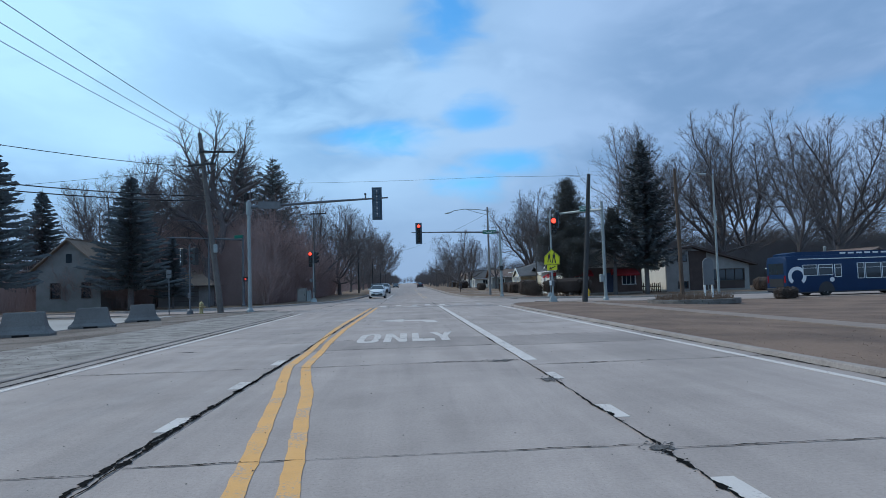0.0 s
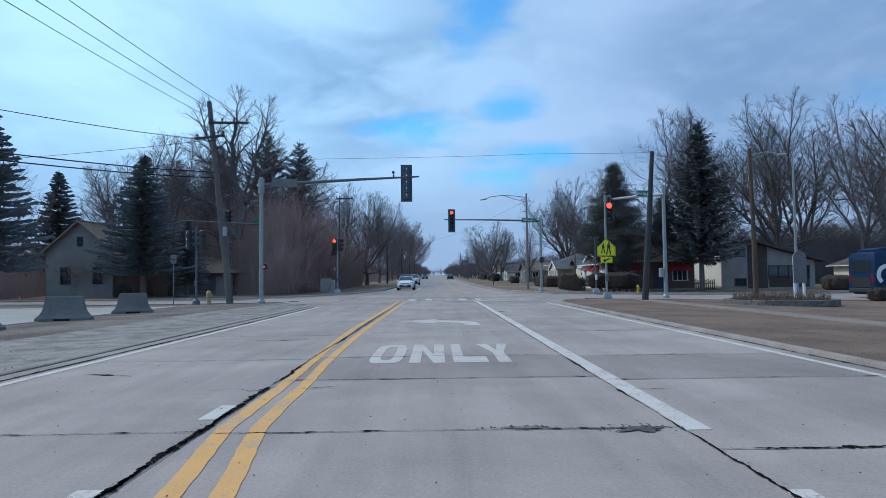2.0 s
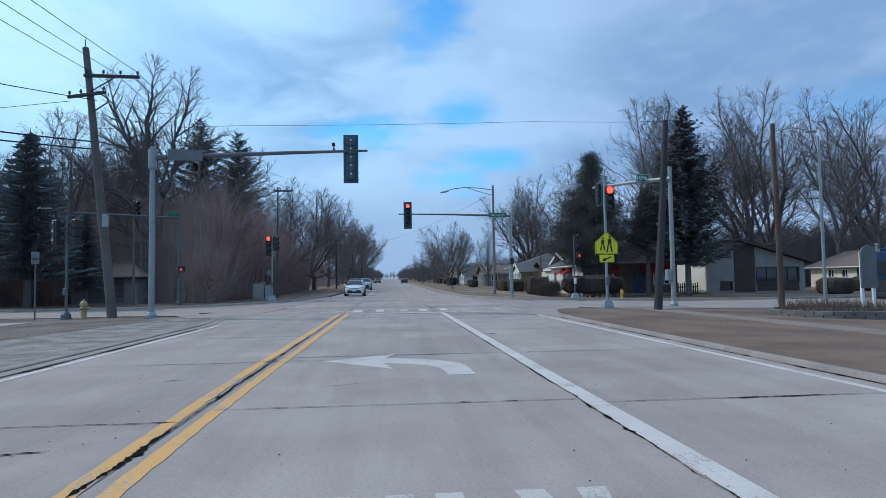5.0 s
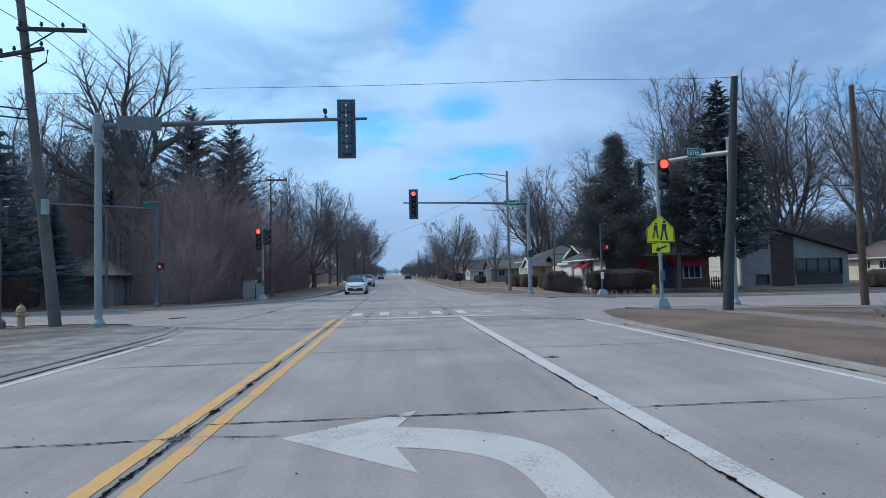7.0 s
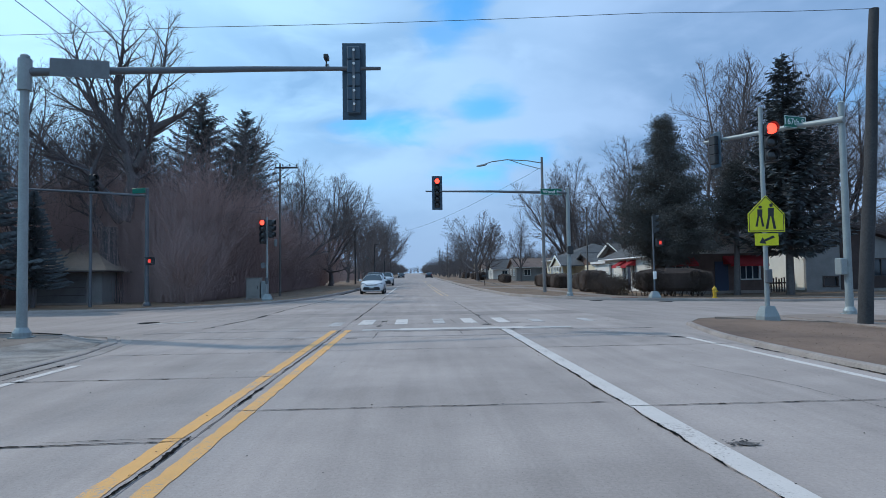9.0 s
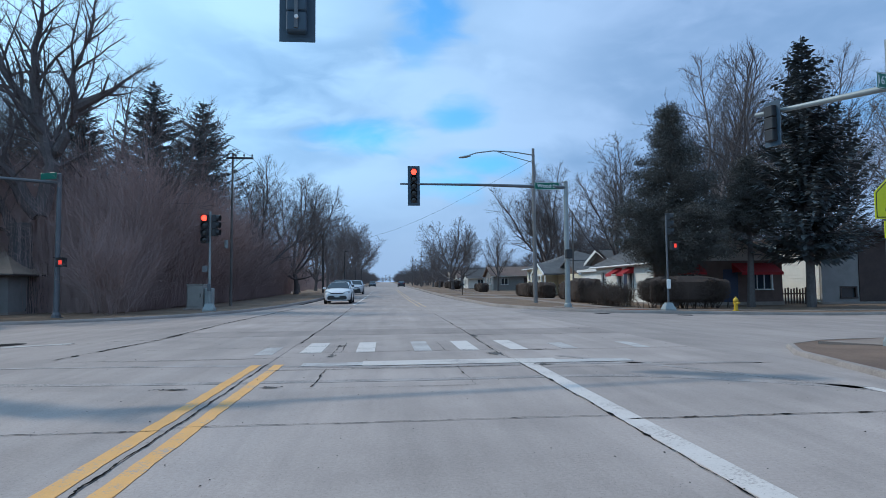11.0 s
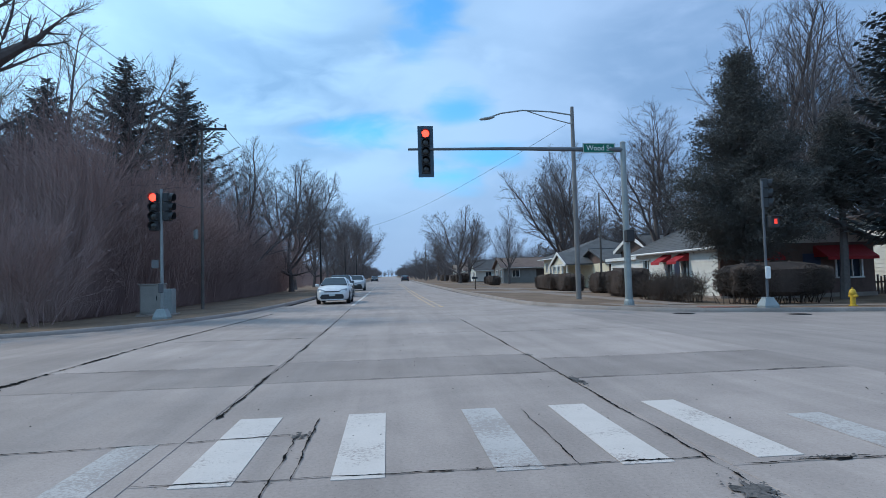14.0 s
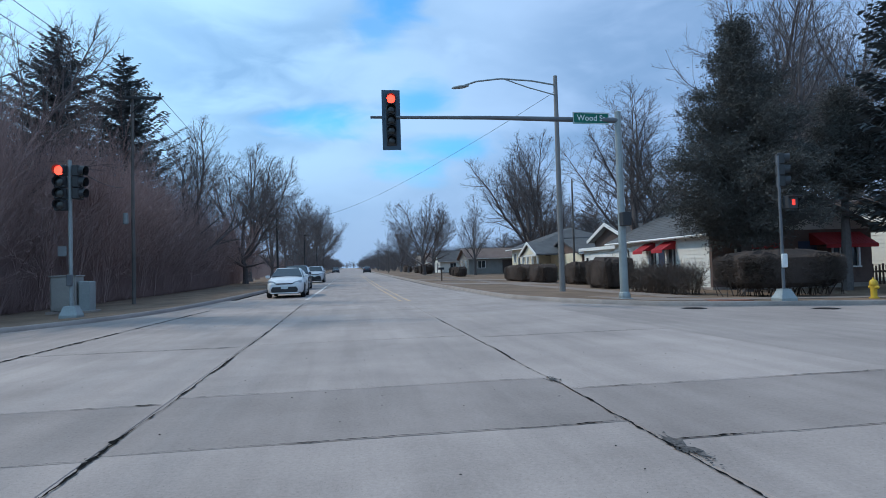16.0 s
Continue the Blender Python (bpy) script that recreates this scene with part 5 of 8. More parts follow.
def bare_tree(seed, height, foot, reach, trunk_r, mains=6, tilt=(15, 50), limbs=(), twig=0.0075):
    """A leafless tree: a trunk that parts into long limbs, which branch twice more inside a rounded crown and end in fine twigs."""
    r = random.Random(seed)
    trunk, crown = Build(), Build()
    low = 0.7 * foot

    def inside(p):
        u = (p.z - low) / (height - low)
        w = reach * min(1.0, 0.45 + 1.4 * max(0.0, u)) * math.sqrt(max(0.0, 1 - max(0.0, (u - 0.5) / 0.52) ** 2)) * (1 + 0.13 * math.sin(3 * math.atan2(p.y, p.x) + seed))
        return u < 1 and math.hypot(p.x, p.y) < w

    def turned(d, ang, az):
        side = Matrix.Rotation(az, 3, d) @ d.orthogonal().normalized()
        return (d * math.cos(ang) + side * math.sin(ang)).normalized()

    def clothe(pts, rad, lev):
        """Side branches along a limb or branch, from its lower part to its tip."""
        m = len(pts) - 1
        L = sum((q - p).length for p, q in zip(pts, pts[1:]))
        if m < 2:
            return
        n = int(L / (0.62, 0.44)[lev]) + 1
        az = r.uniform(0, 6.28)
        for k in range(n):
            u = (0.2, 0.12)[lev] + (0.98 - (0.2, 0.12)[lev]) * (k + r.random() * 0.7) / n
            i = min(m - 1, int(u * m))
            p = pts[i].lerp(pts[i + 1], u * m - i)
            az += 2.4 + r.uniform(-0.5, 0.5)
            d = turned((pts[i + 1] - pts[i]).normalized(), radians(r.uniform(26, 58)), az)
            d = (d + Vector((0, 0, 0.1))).normalized()
            Lc = (0.16 * L + 0.34 * L * (1 - u) + 0.35) * r.uniform(0.65, 1.25)
            branch(p, d, Lc, max(0.011, rad * (1 - 0.75 * u) * 0.4), lev + 1)

    def twigs(pts):
        for p, q in zip(pts, pts[1:]):
            d = (q - p).normalized()
            for _ in range(3):
                o = p.lerp(q, r.random())
                g = turned(d, radians(r.uniform(15, 60)), r.uniform(0, 6.28))
                g.z += 0.15
                L = r.uniform(0.25, 0.7)
                w = Matrix.Rotation(r.uniform(0, 6.28), 3, d) @ (d.orthogonal().normalized() * twig)
                crown.add([o - w, o + w, o + g * L], [(0, 1, 2)])
                h = turned(g.normalized(), 0.6, r.uniform(0, 6.28))
                e = o + g * (L * 0.4)
                crown.add([e - w * 0.7, e + w * 0.7, e + h * L * 0.55], [(0, 1, 2)])

    def branch(p, d, L, rad, lev):
        n = max(3, int(L / (0.8, 0.5, 0.4)[lev]))
        pts = [p]
        for k in range(n):
            d = (d + Vector((r.gauss(0, 0.1), r.gauss(0, 0.1), r.gauss(0, 0.08) + (0.012, 0.02, 0.02)[lev]))).normalized()
            q = pts[-1] + d * (L / n)
            if k > 1 and not inside(q):
                break
            pts.append(q)
        m = len(pts) - 1
        crown.tube(pts, [max(twig * 0.9, rad * (1 - (0.88, 0.8, 0.8)[lev] * k / m)) for k in range(m + 1)], (7, 5, 3)[lev], False)
        if lev < 2:
            clothe(pts, rad, lev)
        if lev == 0:
            for _ in range(3):
                branch(pts[-1], turned(d, radians(r.uniform(8, 42)), r.uniform(0, 6.28)), r.uniform(0.9, 1.8), max(0.015, rad * 0.16), 1)
        if lev > 0:
            twigs(pts if lev == 2 else pts[m // 2:])

    bole = [Vector((0, 0, -0.1)), Vector((0, 0, 0.5))]
    while bole[-1].z < foot:
        bole.append(bole[-1] + Vector((r.gauss(0, 0.05), r.gauss(0, 0.05), 0.6)))
    trunk.tube(bole, [trunk_r * 1.4] + [trunk_r * (1 - 0.22 * k / len(bole)) for k in range(1, len(bole))], 10, True)
    if limbs:
        for line in limbs:
            base = [Vector(p) for p in line]
            pts = []
            for p, q in zip(base, base[1:]):
                k = max(1, int((q - p).length / 0.8))
                pts += [p.lerp(q, j / k) + Vector((r.gauss(0, 0.07), r.gauss(0, 0.07), 0)) * (j > 0) for j in range(k)]
            pts.append(base[-1])
            rad = trunk_r * (0.72 if base[0].z < foot + 1 else 0.5)
            crown.tube(pts, [rad * (1 - 0.93 * k / (len(pts) - 1)) for k in range(len(pts))], 8, False)
            clothe(pts, rad, 0)
            for _ in range(4):
                branch(pts[-1], turned((pts[-1] - pts[-2]).normalized(), radians(r.uniform(8, 40)), r.uniform(0, 6.28)), r.uniform(1.6, 3.0), 0.03, 1)
    else:
        for k in range(mains):
            a = 2 * math.pi * (k + r.uniform(-0.25, 0.25)) / mains * (2 if mains > 5 else 1)
            t = radians(tilt[0] + (tilt[1] - tilt[0]) * (k + 0.5) / mains + r.uniform(-4, 4)) if k else radians(4)
            p = bole[max(1, len(bole) - 1 - (k * 3) // mains)]
            branch(p, Vector((math.sin(t) * math.cos(a), math.sin(t) * math.sin(a), math.cos(t))), (height - p.z) * r.uniform(0.92, 1.08), trunk_r * (0.7 if k == 0 else r.uniform(0.42, 0.6)), 0)
    return trunk, crown


def tri_mesh(build, name, key):
    me = bpy.data.meshes.new(name)
    me.from_pydata(build.v, [], build.f)
    me.materials.append(M[key])
    return me


def tree_kind(name, trunk, crown, trunk_key, crown_key, label, category="tree", group=""):
    t = tagged(new(name), label, category, group)
    for nm, b, k in (("trunk", trunk, trunk_key), ("crown", crown, crown_key)):
        o = new(nm, tri_mesh(b, nm, k))
        o.parent = t
    return t


def conifer(seed, height, width, gap=0.42, droop=0.35, dense=1.0, blunt=0.82, bulk=1.0):
    r = random.Random(seed)
    trunk, crown = Build(), Build()
    trunk.tube([(0, 0, -0.1), (0, 0, height * 0.5), (0, 0, height)], [height * 0.018, height * 0.011, 0.02], 8)
    z = height * 0.18
    while z < height * 0.985:
        f = (z / height)
        reach = width * 0.5 * (1 - f) ** blunt * (0.75 + 0.25 * min(1, f * 8)) + 0.12
        n = 7 if f < 0.8 else 5
        a0 = r.uniform(0, 6.28)
        for k in range(n):
            a = a0 + 2 * math.pi * k / n + r.uniform(-0.22, 0.22)
            L = reach * r.choice((0.55, 0.75, 0.9, 1.0, 1.0, 1.15)) * r.uniform(0.9, 1.08)
            zb = z + gap * r.uniform(-0.45, 0.45)
            tilt = droop + r.gauss(0, 0.07)
            d = Vector((math.cos(a), math.sin(a), 0))
            s = Vector((-d.y, d.x, 0))
            steps = max(3, int(L / 0.24 * dense))
            prev = Vector((0, 0, zb))
            for i in range(1, steps + 1):
                u = i / steps
                c = Vector((0, 0, zb)) + d * (L * u) + Vector((0, 0, -tilt * L * u * (1 - 0.75 * u) + 0.10 * L * u * u))
                w = 0.34 * bulk * (1 - 0.55 * u) * min(1.0, 0.5 + L / 3)
                for sgn in (-1, 1):
                    tip = c + s * (sgn * w * r.uniform(0.7, 1.3)) + d * (0.28 * r.uniform(0.6, 1.4)) + Vector((0, 0, r.uniform(-0.28, 0.02)))
                    low = c + s * (sgn * w * 0.5) + Vector((0, 0, -0.22 * bulk * r.uniform(0.6, 1.4)))
                    crown.add([prev, c + Vector((0, 0, 0.05)), tip, low], [(0, 1, 2), (0, 2, 3)])
                prev = c
        z += gap * r.uniform(0.75, 1.2) * (0.6 + 0.4 * (1 - f))
    crown.tube([(0, 0, height * 0.96), (0, 0, height * 1.03)], [0.06, 0.01], 4)
    return trunk, crown


def norway(seed, height, width, whorl=0.62, first=0.1):
    """A tall spruce: boughs sag and turn up at their tips, with hanging sprays and gaps of sky between the boughs."""
    r = random.Random(seed)
    trunk, crown = Build(), Build()
    trunk.tube([(0, 0, -0.1), (0, 0, height * 0.5), (0, 0, height)], [height * 0.017, height * 0.011, 0.02], 8)
    z = height * first
    while z < height * 0.985:
        f = z / height
        reach = width * 0.5 * (1 - f) ** 0.78 + 0.15
        n = 6 if f < 0.85 else 4
        a0 = r.uniform(0, 6.28)
        for k in range(n):
            a = a0 + 2 * math.pi * k / n + r.uniform(-0.3, 0.3)
            L = reach * r.choice((0.55, 0.75, 0.85, 0.95, 1.0, 1.12)) * r.uniform(0.9, 1.08)
            d = Vector((math.cos(a), math.sin(a), 0))
            side = Vector((-d.y, d.x, 0))
            zb, sag = z + r.uniform(-0.25, 0.25), r.uniform(0.1, 0.34) * (1 - 0.9 * f) - 0.42 * f
            m = max(3, int(L / 0.2))
            pts = [Vector((0, 0, zb)) + d * (L * u) + Vector((0, 0, L * (-sag * u * (1.5 - u) + 0.30 * u ** 3))) for u in [q / m for q in range(m + 1)]]
            crown.tube([pts[0], pts[m // 2], pts[m]], [0.05, 0.03, 0.008], 3, False)
            for q in range(1, m + 1):
                u, c = q / m, pts[q]
                fwd = (pts[q] - pts[q - 1]).normalized()
                ln = (0.25 + 0.5 * min(1.0, L / 3)) * (1.15 - 0.7 * u) * (0.5 + 0.5 * min(1.0, u * 4))
                for sg in (-1, 1, 0):
                    e = (fwd * r.uniform(0.5, 0.9) + side * (sg * r.uniform(0.6, 1.0)) + Vector((0, 0, r.uniform(-0.55, -0.05) if sg else r.uniform(-0.9, -0.3)))).normalized()
                    w = e.cross(Vector((0, 0, 1))).normalized() * (0.12 + 0.07 * r.random()) * (1 if sg else 0.8) + Vector((0, 0, r.uniform(-0.05, 0.05)))
                    tip, mid = c + e * ln * r.uniform(0.7, 1.2), c + e * ln * 0.45
                    crown.add([c, mid + w, tip, mid - w], [(0, 1, 2), (0, 2, 3)])
        z += whorl * r.uniform(0.75, 1.25) * (0.55 + 0.45 * (1 - f))
    crown.tube([(0, 0, height * 0.95), (0, 0, height * 1.02)], [0.05, 0.01], 4)
    return trunk, crown


def bushy(seed, height, reach, limbs, size, foot):
    """A ragged evergreen with a spire: limbs of uneven length bear many fine sprays, with gaps between them; the lowest hang close to the trunk."""
    r = random.Random(seed)
    trunk, crown = Build(), Build()
    trunk.tube([(0, 0, -0.1), (0.12, 0.05, height * 0.4), (0, 0, height * 0.95)], [0.24, 0.15, 0.03], 8)
    shape = (0.26, 0.74, 1.0, 1.0, 0.9, 0.74, 0.58, 0.44, 0.31, 0.17, 0.04)
    for k in range(limbs):
        f = ((k + r.random()) / limbs) ** 1.25
        z = foot + (height - foot - 0.1) * f
        i = min(9, int(f * 10))
        R = reach * (shape[i] + (shape[i + 1] - shape[i]) * (f * 10 - i)) * r.choice((0.55, 0.75, 0.9, 1.0, 1.0, 1.14)) + 0.12
        a, rise = 2.4 * k + r.uniform(-0.5, 0.5), r.uniform(-0.12, 0.5)
        d = Vector((math.cos(a), math.sin(a), rise)).normalized()
        p = Vector((0, 0, z - 0.25 * R))
        crown.tube([p, p + d * R], [0.045, 0.01], 3, False)
        m = 2 + int(2.4 * R)
        for q in range(m):
            u = 0.25 + 0.77 * (q + r.random()) / m
            o = p + d * (R * u) + Vector((r.gauss(0, 0.15), r.gauss(0, 0.15), r.gauss(0, 0.12)))
            for _ in range(44):
                c = o + Vector((r.gauss(0, 0.24), r.gauss(0, 0.24), r.gauss(0, 0.15)))
                for _ in range(2):
                    g = (d * 0.6 + Vector((r.gauss(0, 0.6), r.gauss(0, 0.6), 0.15 + r.gauss(0, 0.5)))).normalized()
                    w = Matrix.Rotation(r.uniform(0, 6.28), 3, g) @ (g.orthogonal().normalized() * size * 0.17)
                    e = c + g * size * r.uniform(0.7, 1.5)
                    crown.add([c - w * 0.5, c + g * size * 0.5 + w, e, c + g * size * 0.5 - w], [(0, 1, 2), (0, 2, 3)])
    return trunk, crown


def plant(kind, x, y, s=1.0, turn=0.0, sz=None, z=LIFT):
    ob = copy_thing(kind, pose(x, y, z, 0, 0, turn))
    ob.scale = (s, s, sz or s)
    return ob


G1 = "bare street trees"
oak = tree_kind("bare_tree", *bare_tree(4, 17.5, 4.2, 7.2, 0.38, 8, (16, 74)), "bark", "twig", "tall bare deciduous tree with a spreading winter crown", "tree", G1)
elm = tree_kind("bare_tree", *bare_tree(21, 20.0, 4.2, 6.0, 0.32, 7, (10, 44)), "bark", "twig", "tall bare tree with steep grey limbs", "tree", G1)
maple = tree_kind("bare_tree", *bare_tree(19, 14.0, 2.8, 6.4, 0.27, 9, (16, 82)), "bark", "twig", "round-crowned bare tree with fine twigs", "tree", G1)
brush = tree_kind("bare_shrub", *grow(31, 7.6, 0.021, 0.15, 0.42, 3, (6, 5, 9), 2, 0.14, 0.2, (3, 3, 3, 3, 3, 3), stems=11, base_spread=0.6, segs=(3, 2, 1, 1, 1, 1), least=0.006), "brush", "brush", "dense thicket shrub of bare reddish-brown twigs", "shrub", "thicket")
spruce = tree_kind("spruce_tree", *conifer(5, 16.0, 9.8, 0.40, 0.30), "bark", "spruce", "dark green spruce with drooping branches", "tree", "evergreens")
ragged = tree_kind("spruce_tree", *norway(8, 22.8, 18.0, 0.47), "bark", "spruce", "tall ragged spruce with gaps between its branches", "tree", "evergreens")
juniper = tree_kind("juniper_tree", *bushy(13, 11.8, 3.35, 290, 0.11, 2.3), "bark", "juniper", "large dark juniper in front of the corner house", "tree", "evergreens")
narrow = tree_kind("juniper_tree", *bushy(14, 8.8, 1.9, 110, 0.11, 4.6), "bark", "juniper", "narrow dark juniper in front of the house's gable", "tree", "evergreens")
spire = tree_kind("spruce_tree", *norway(15, 15.3, 9.0, 0.3, 0.19), "bark", "spruce", "dark spruce with a pointed top beside the corner house", "tree", "evergreens")
vase = tree_kind("bare_tree", *bare_tree(33, 18.8, 4.6, 9.0, 0.40, 9, (12, 66)), "bark", "twig", "large bare tree whose limbs fan out from a low fork", "tree", G1)

# left side
old = tree_kind("bare_tree", *bare_tree(6, 18.8, 4.6, 6.8, 0.62, limbs=(
    [(0.75, 0.1, 5.1), (1.35, 0.1, 7.7), (0.3, 0.4, 10.5), (-1.5, 0.7, 12.8), (-2.4, 0.9, 14.9), (-2.9, 1.0, 17.0)],
    [(0.3, 0.4, 10.5), (0.25, 0.1, 13.8), (0.8, -0.2, 15.8), (1.0, -0.2, 17.8)],
    [(1.35, 0.1, 7.7), (2.75, -0.4, 10.7), (2.5, -0.6, 12.1), (3.5, -0.9, 14.2), (3.9, -1.0, 16.8)],
    [(2.75, -0.4, 10.7), (4.6, -0.6, 11.6), (5.7, -0.8, 12.4)],
    [(0.75, 0.1, 5.1), (-1.4, -0.6, 8.3), (-3.2, -1.0, 9.3), (-4.6, -1.4, 10.9)],
    [(0.15, 0.0, 3.4), (-0.9, 0.3, 5.0), (-2.1, 0.5, 6.6)])), "bark", "twig", "huge old bare tree forking into heavy limbs", "tree", G1)
old.matrix_basis = pose(-18.9, 62.0, LIFT)
plant(oak, -23.5, 69.0, 0.9, 200)
plant(maple, -24.0, 62.0, 1.05, 150)
plant(maple, -17.6, 68.5, 1.08, 75)
plant(ragged, -24.3, 95.5, 1.0, 10)
plant(ragged, -20.8, 101.0, 0.98, 130)
plant(ragged, -30.5, 94.0, 0.9, 250)
plant(spruce, -23.6, 55.6, 0.9, 30, 0.72)
plant(spruce, -20.6, 57.0, 0.40, 90)
plant(spruce, -29.6, 46.0, 0.85, 200)
plant(spruce, -39.0, 70.0, 0.8, 310)
plant(spruce, -36.0, 44.0, 0.7, 310)
for i, (x, y, s, k) in enumerate(((-13.5, 96, 1.05, maple), (-11.8, 112, 1.12, maple), (-13.5, 126, 1.0, oak), (-12.5, 142, 1.0, maple), (-12, 160, 0.95, elm), (-12.5, 182, 0.9, maple),
                                   (-40, 60, 0.8, oak), (-46, 52, 0.85, elm), (-39, 45, 0.75, maple), (-52, 44, 0.9, oak), (-36, 84, 1.0, oak))):
    plant(k, x, y, s, 47 * i)
r = random.Random(77)
for i in range(18):
    plant(brush, -13.2 - r.uniform(0, 1.2), 63.5 + 3.1 * i, r.uniform(1.0, 1.2) * (1.0 if i < 9 else 0.88), r.uniform(0, 360), r.uniform(1.3, 1.6) * (1.0 if i < 7 else 0.92))
for i in range(12):
    plant(brush, -17.4 - r.uniform(0, 2.0), 66.0 + 4.2 * i, r.uniform(1.0, 1.25), r.uniform(0, 360), r.uniform(1.4, 1.7) * (1.0 if i < 6 else 0.92))
for i in range(9):
    plant(brush, -20.5 - 3.4 * i + r.uniform(-0.8, 0.8), 66.5 + r.uniform(0, 4), r.uniform(0.8, 1.1), r.uniform(0, 360))
for i in range(9):
    plant(brush, (-12.6 - 0.5 * i if i < 2 else -21.5 - 1.2 * i), 59.0 + r.uniform(-1.0, 1.0), r.uniform(0.62, 0.85) if i < 3 else r.uniform(0.5, 0.75), r.uniform(0, 360))

for i, (x, y, s, k) in enumerate(((-11.5, 205, 1.15, oak), (-12, 228, 1.2, maple), (-11.5, 255, 1.3, oak), (-12.5, 285, 1.4, maple), (-12, 320, 1.5, oak), (-15, 240, 0.9, spruce))):
    plant(k, x, y, s, 83 * i)

# right side
juniper.matrix_basis = pose(16.5, 62.8, LIFT)
narrow.matrix_basis = pose(20.9, 62.4, LIFT)
spire.matrix_basis = pose(23.7, 61.1, LIFT)
vase.matrix_basis = pose(24.2, 121.5, LIFT, 0, 0, 40)
plant(elm, 19.0, 78.4, 0.86, 20, 0.71)
plant(elm, 21.2, 78.9, 0.8, 140, 0.66)
plant(vase, 28.6, 78.0, 1.05, 200, 1.12)
plant(elm, 18.8, 133.3, 0.58, 33, 0.62)
plant(maple, 11.9, 141.0, 1.1, 10, 0.92)
plant(oak, 15.5, 157.0, 0.7, 100)
plant(maple, 12.5, 176.0, 0.85, 60)
plant(maple, 12.5, 196.0, 0.85, 160)
for i, (x, y, s, k) in enumerate(((48.6, 94.2, 1.4, vase), (57, 88.3, 1.3, elm), (68, 96, 1.4, vase), (80, 93, 1.42, vase), (92, 96, 1.45, oak), (40, 100, 1.15, oak), (60, 108, 1.45, oak), (28, 128, 0.9, elm), (75, 108, 1.2, elm))):
    plant(k, x, y, s, 61 * i + 15)
for k, (x, y) in zip((oak, elm, maple, brush, spruce, ragged), ((-44, 92), (104, 100), (34, 140), (-27, 112), (-38, 108), (-46, 118))):     # the patterns stand in the far woods
    k.matrix_basis = pose(x, y, LIFT)

# far woods that close the views
r = random.Random(101)
woods = Build()
for i in range(1450):
    side = r.choice((-1, 1))
    if r.random() < 0.6:
        y = r.uniform(205, 760)
        x = side * (10 + r.random() ** 2 * (25 + 0.08 * y)) if y < 705 else r.uniform(-60, 60)
    else:
        x, y = side * r.uniform(60, 190), r.uniform(60, 220) if side > 0 else r.uniform(20, 220)
    h = r.uniform(7, 13) if abs(x) > 45 else r.uniform(4, 9.5)
    woods.tube([(x, y, 0), (x + r.gauss(0, 0.4), y, h * 0.5), (x + r.gauss(0, 0.8), y, h)], [0.16, 0.1, 0.02], 3, False)
    for k in range(42):
        z = h * r.uniform(0.12, 0.85)
        a, L = r.uniform(0, 6.28), (h - z) * r.uniform(0.3, 0.62) + 0.4
        e = (x + L * math.cos(a), y + L * math.sin(a), z + L * r.uniform(0.4, 1.2))
        woods.add([(x, y, z), (x, y, z + 0.14), e], [(0, 1, 2)])
        woods.add([((x + e[0]) / 2, (y + e[1]) / 2, (z + e[2]) / 2), ((x + e[0]) / 2, (y + e[1]) / 2, (z + e[2]) / 2 + 0.1), (e[0] + r.gauss(0, 0.9), e[1] + r.gauss(0, 0.9), e[2] + 0.3)], [(0, 1, 2)])
tagged(new("far_woods", tri_mesh(woods, "far_woods", "twig")), "distant grey-brown bare woods", "woods", kind="stuff")
r = random.Random(303)
back = Build()
for i in range(300):
    x, y, h = r.uniform(30, 140), r.uniform(112, 170), r.uniform(6, 13)
    back.tube([(x, y, 0), (x + r.gauss(0, 0.5), y, h * 0.5), (x + r.gauss(0, 1.0), y, h)], [0.26, 0.15, 0.03], 4, False)
    for k in range(70):
        z, a = h * r.uniform(0.18, 0.92), r.uniform(0, 6.28)
        L = (h - z) * r.uniform(0.3, 0.6) + 0.7
        e = Vector((x + L * math.cos(a), y + L * math.sin(a), z + L * r.uniform(0.4, 1.2)))
        back.add([(x, y, z), (x, y, z + 0.16), e], [(0, 1, 2)])
        m = Vector((x, y, z)).lerp(e, r.uniform(0.35, 0.7))
        back.add([m, m + Vector((0, 0, 0.09)), m + Vector((r.gauss(0, 0.9), r.gauss(0, 0.9), r.uniform(0.3, 1.4)))], [(0, 1, 2)])
tagged(new("back_woods", tri_mesh(back, "back_woods", "twig")), "dense dark bare woods behind the houses", "woods", kind="stuff")
for key, spots, tall in (("brush", ((0.5, -34, -13.5, 63, 118), (0.15, -60, -30, 70, 130), (0.2, -100, -34, 40, 75), (0.15, -50, -14, 125, 300)), 7.2),
                         ("twig", ((0.8, 32, 115, 90, 118), (0.2, 30, 60, 115, 300)), 10.5)):
    under = Build()
    for i in range(5500 if key == "brush" else 4500):
        u = r.random()
        for share, xa, xb, ya, yb in spots:
            u -= share
            if u <= 0:
                break
        x, y, h = r.uniform(xa, xb), r.uniform(ya, yb), r.uniform(0.3, 1.0) * tall
        for k in range(16):
            a, q = r.uniform(0, 6.28), r.uniform(0.2, 1.6)
            bx, by = x + 0.3 * q * math.cos(a), y + 0.3 * q * math.sin(a)
            under.add([(bx, by, 0), (bx + 0.045, by, 0), (x + q * math.cos(a), y + q * math.sin(a), h * r.uniform(0.5, 1.1))], [(0, 1, 2)])
    tagged(new("undergrowth", tri_mesh(under, "undergrowth", key)), "tangled brown undergrowth below the trees", "brush", kind="stuff")


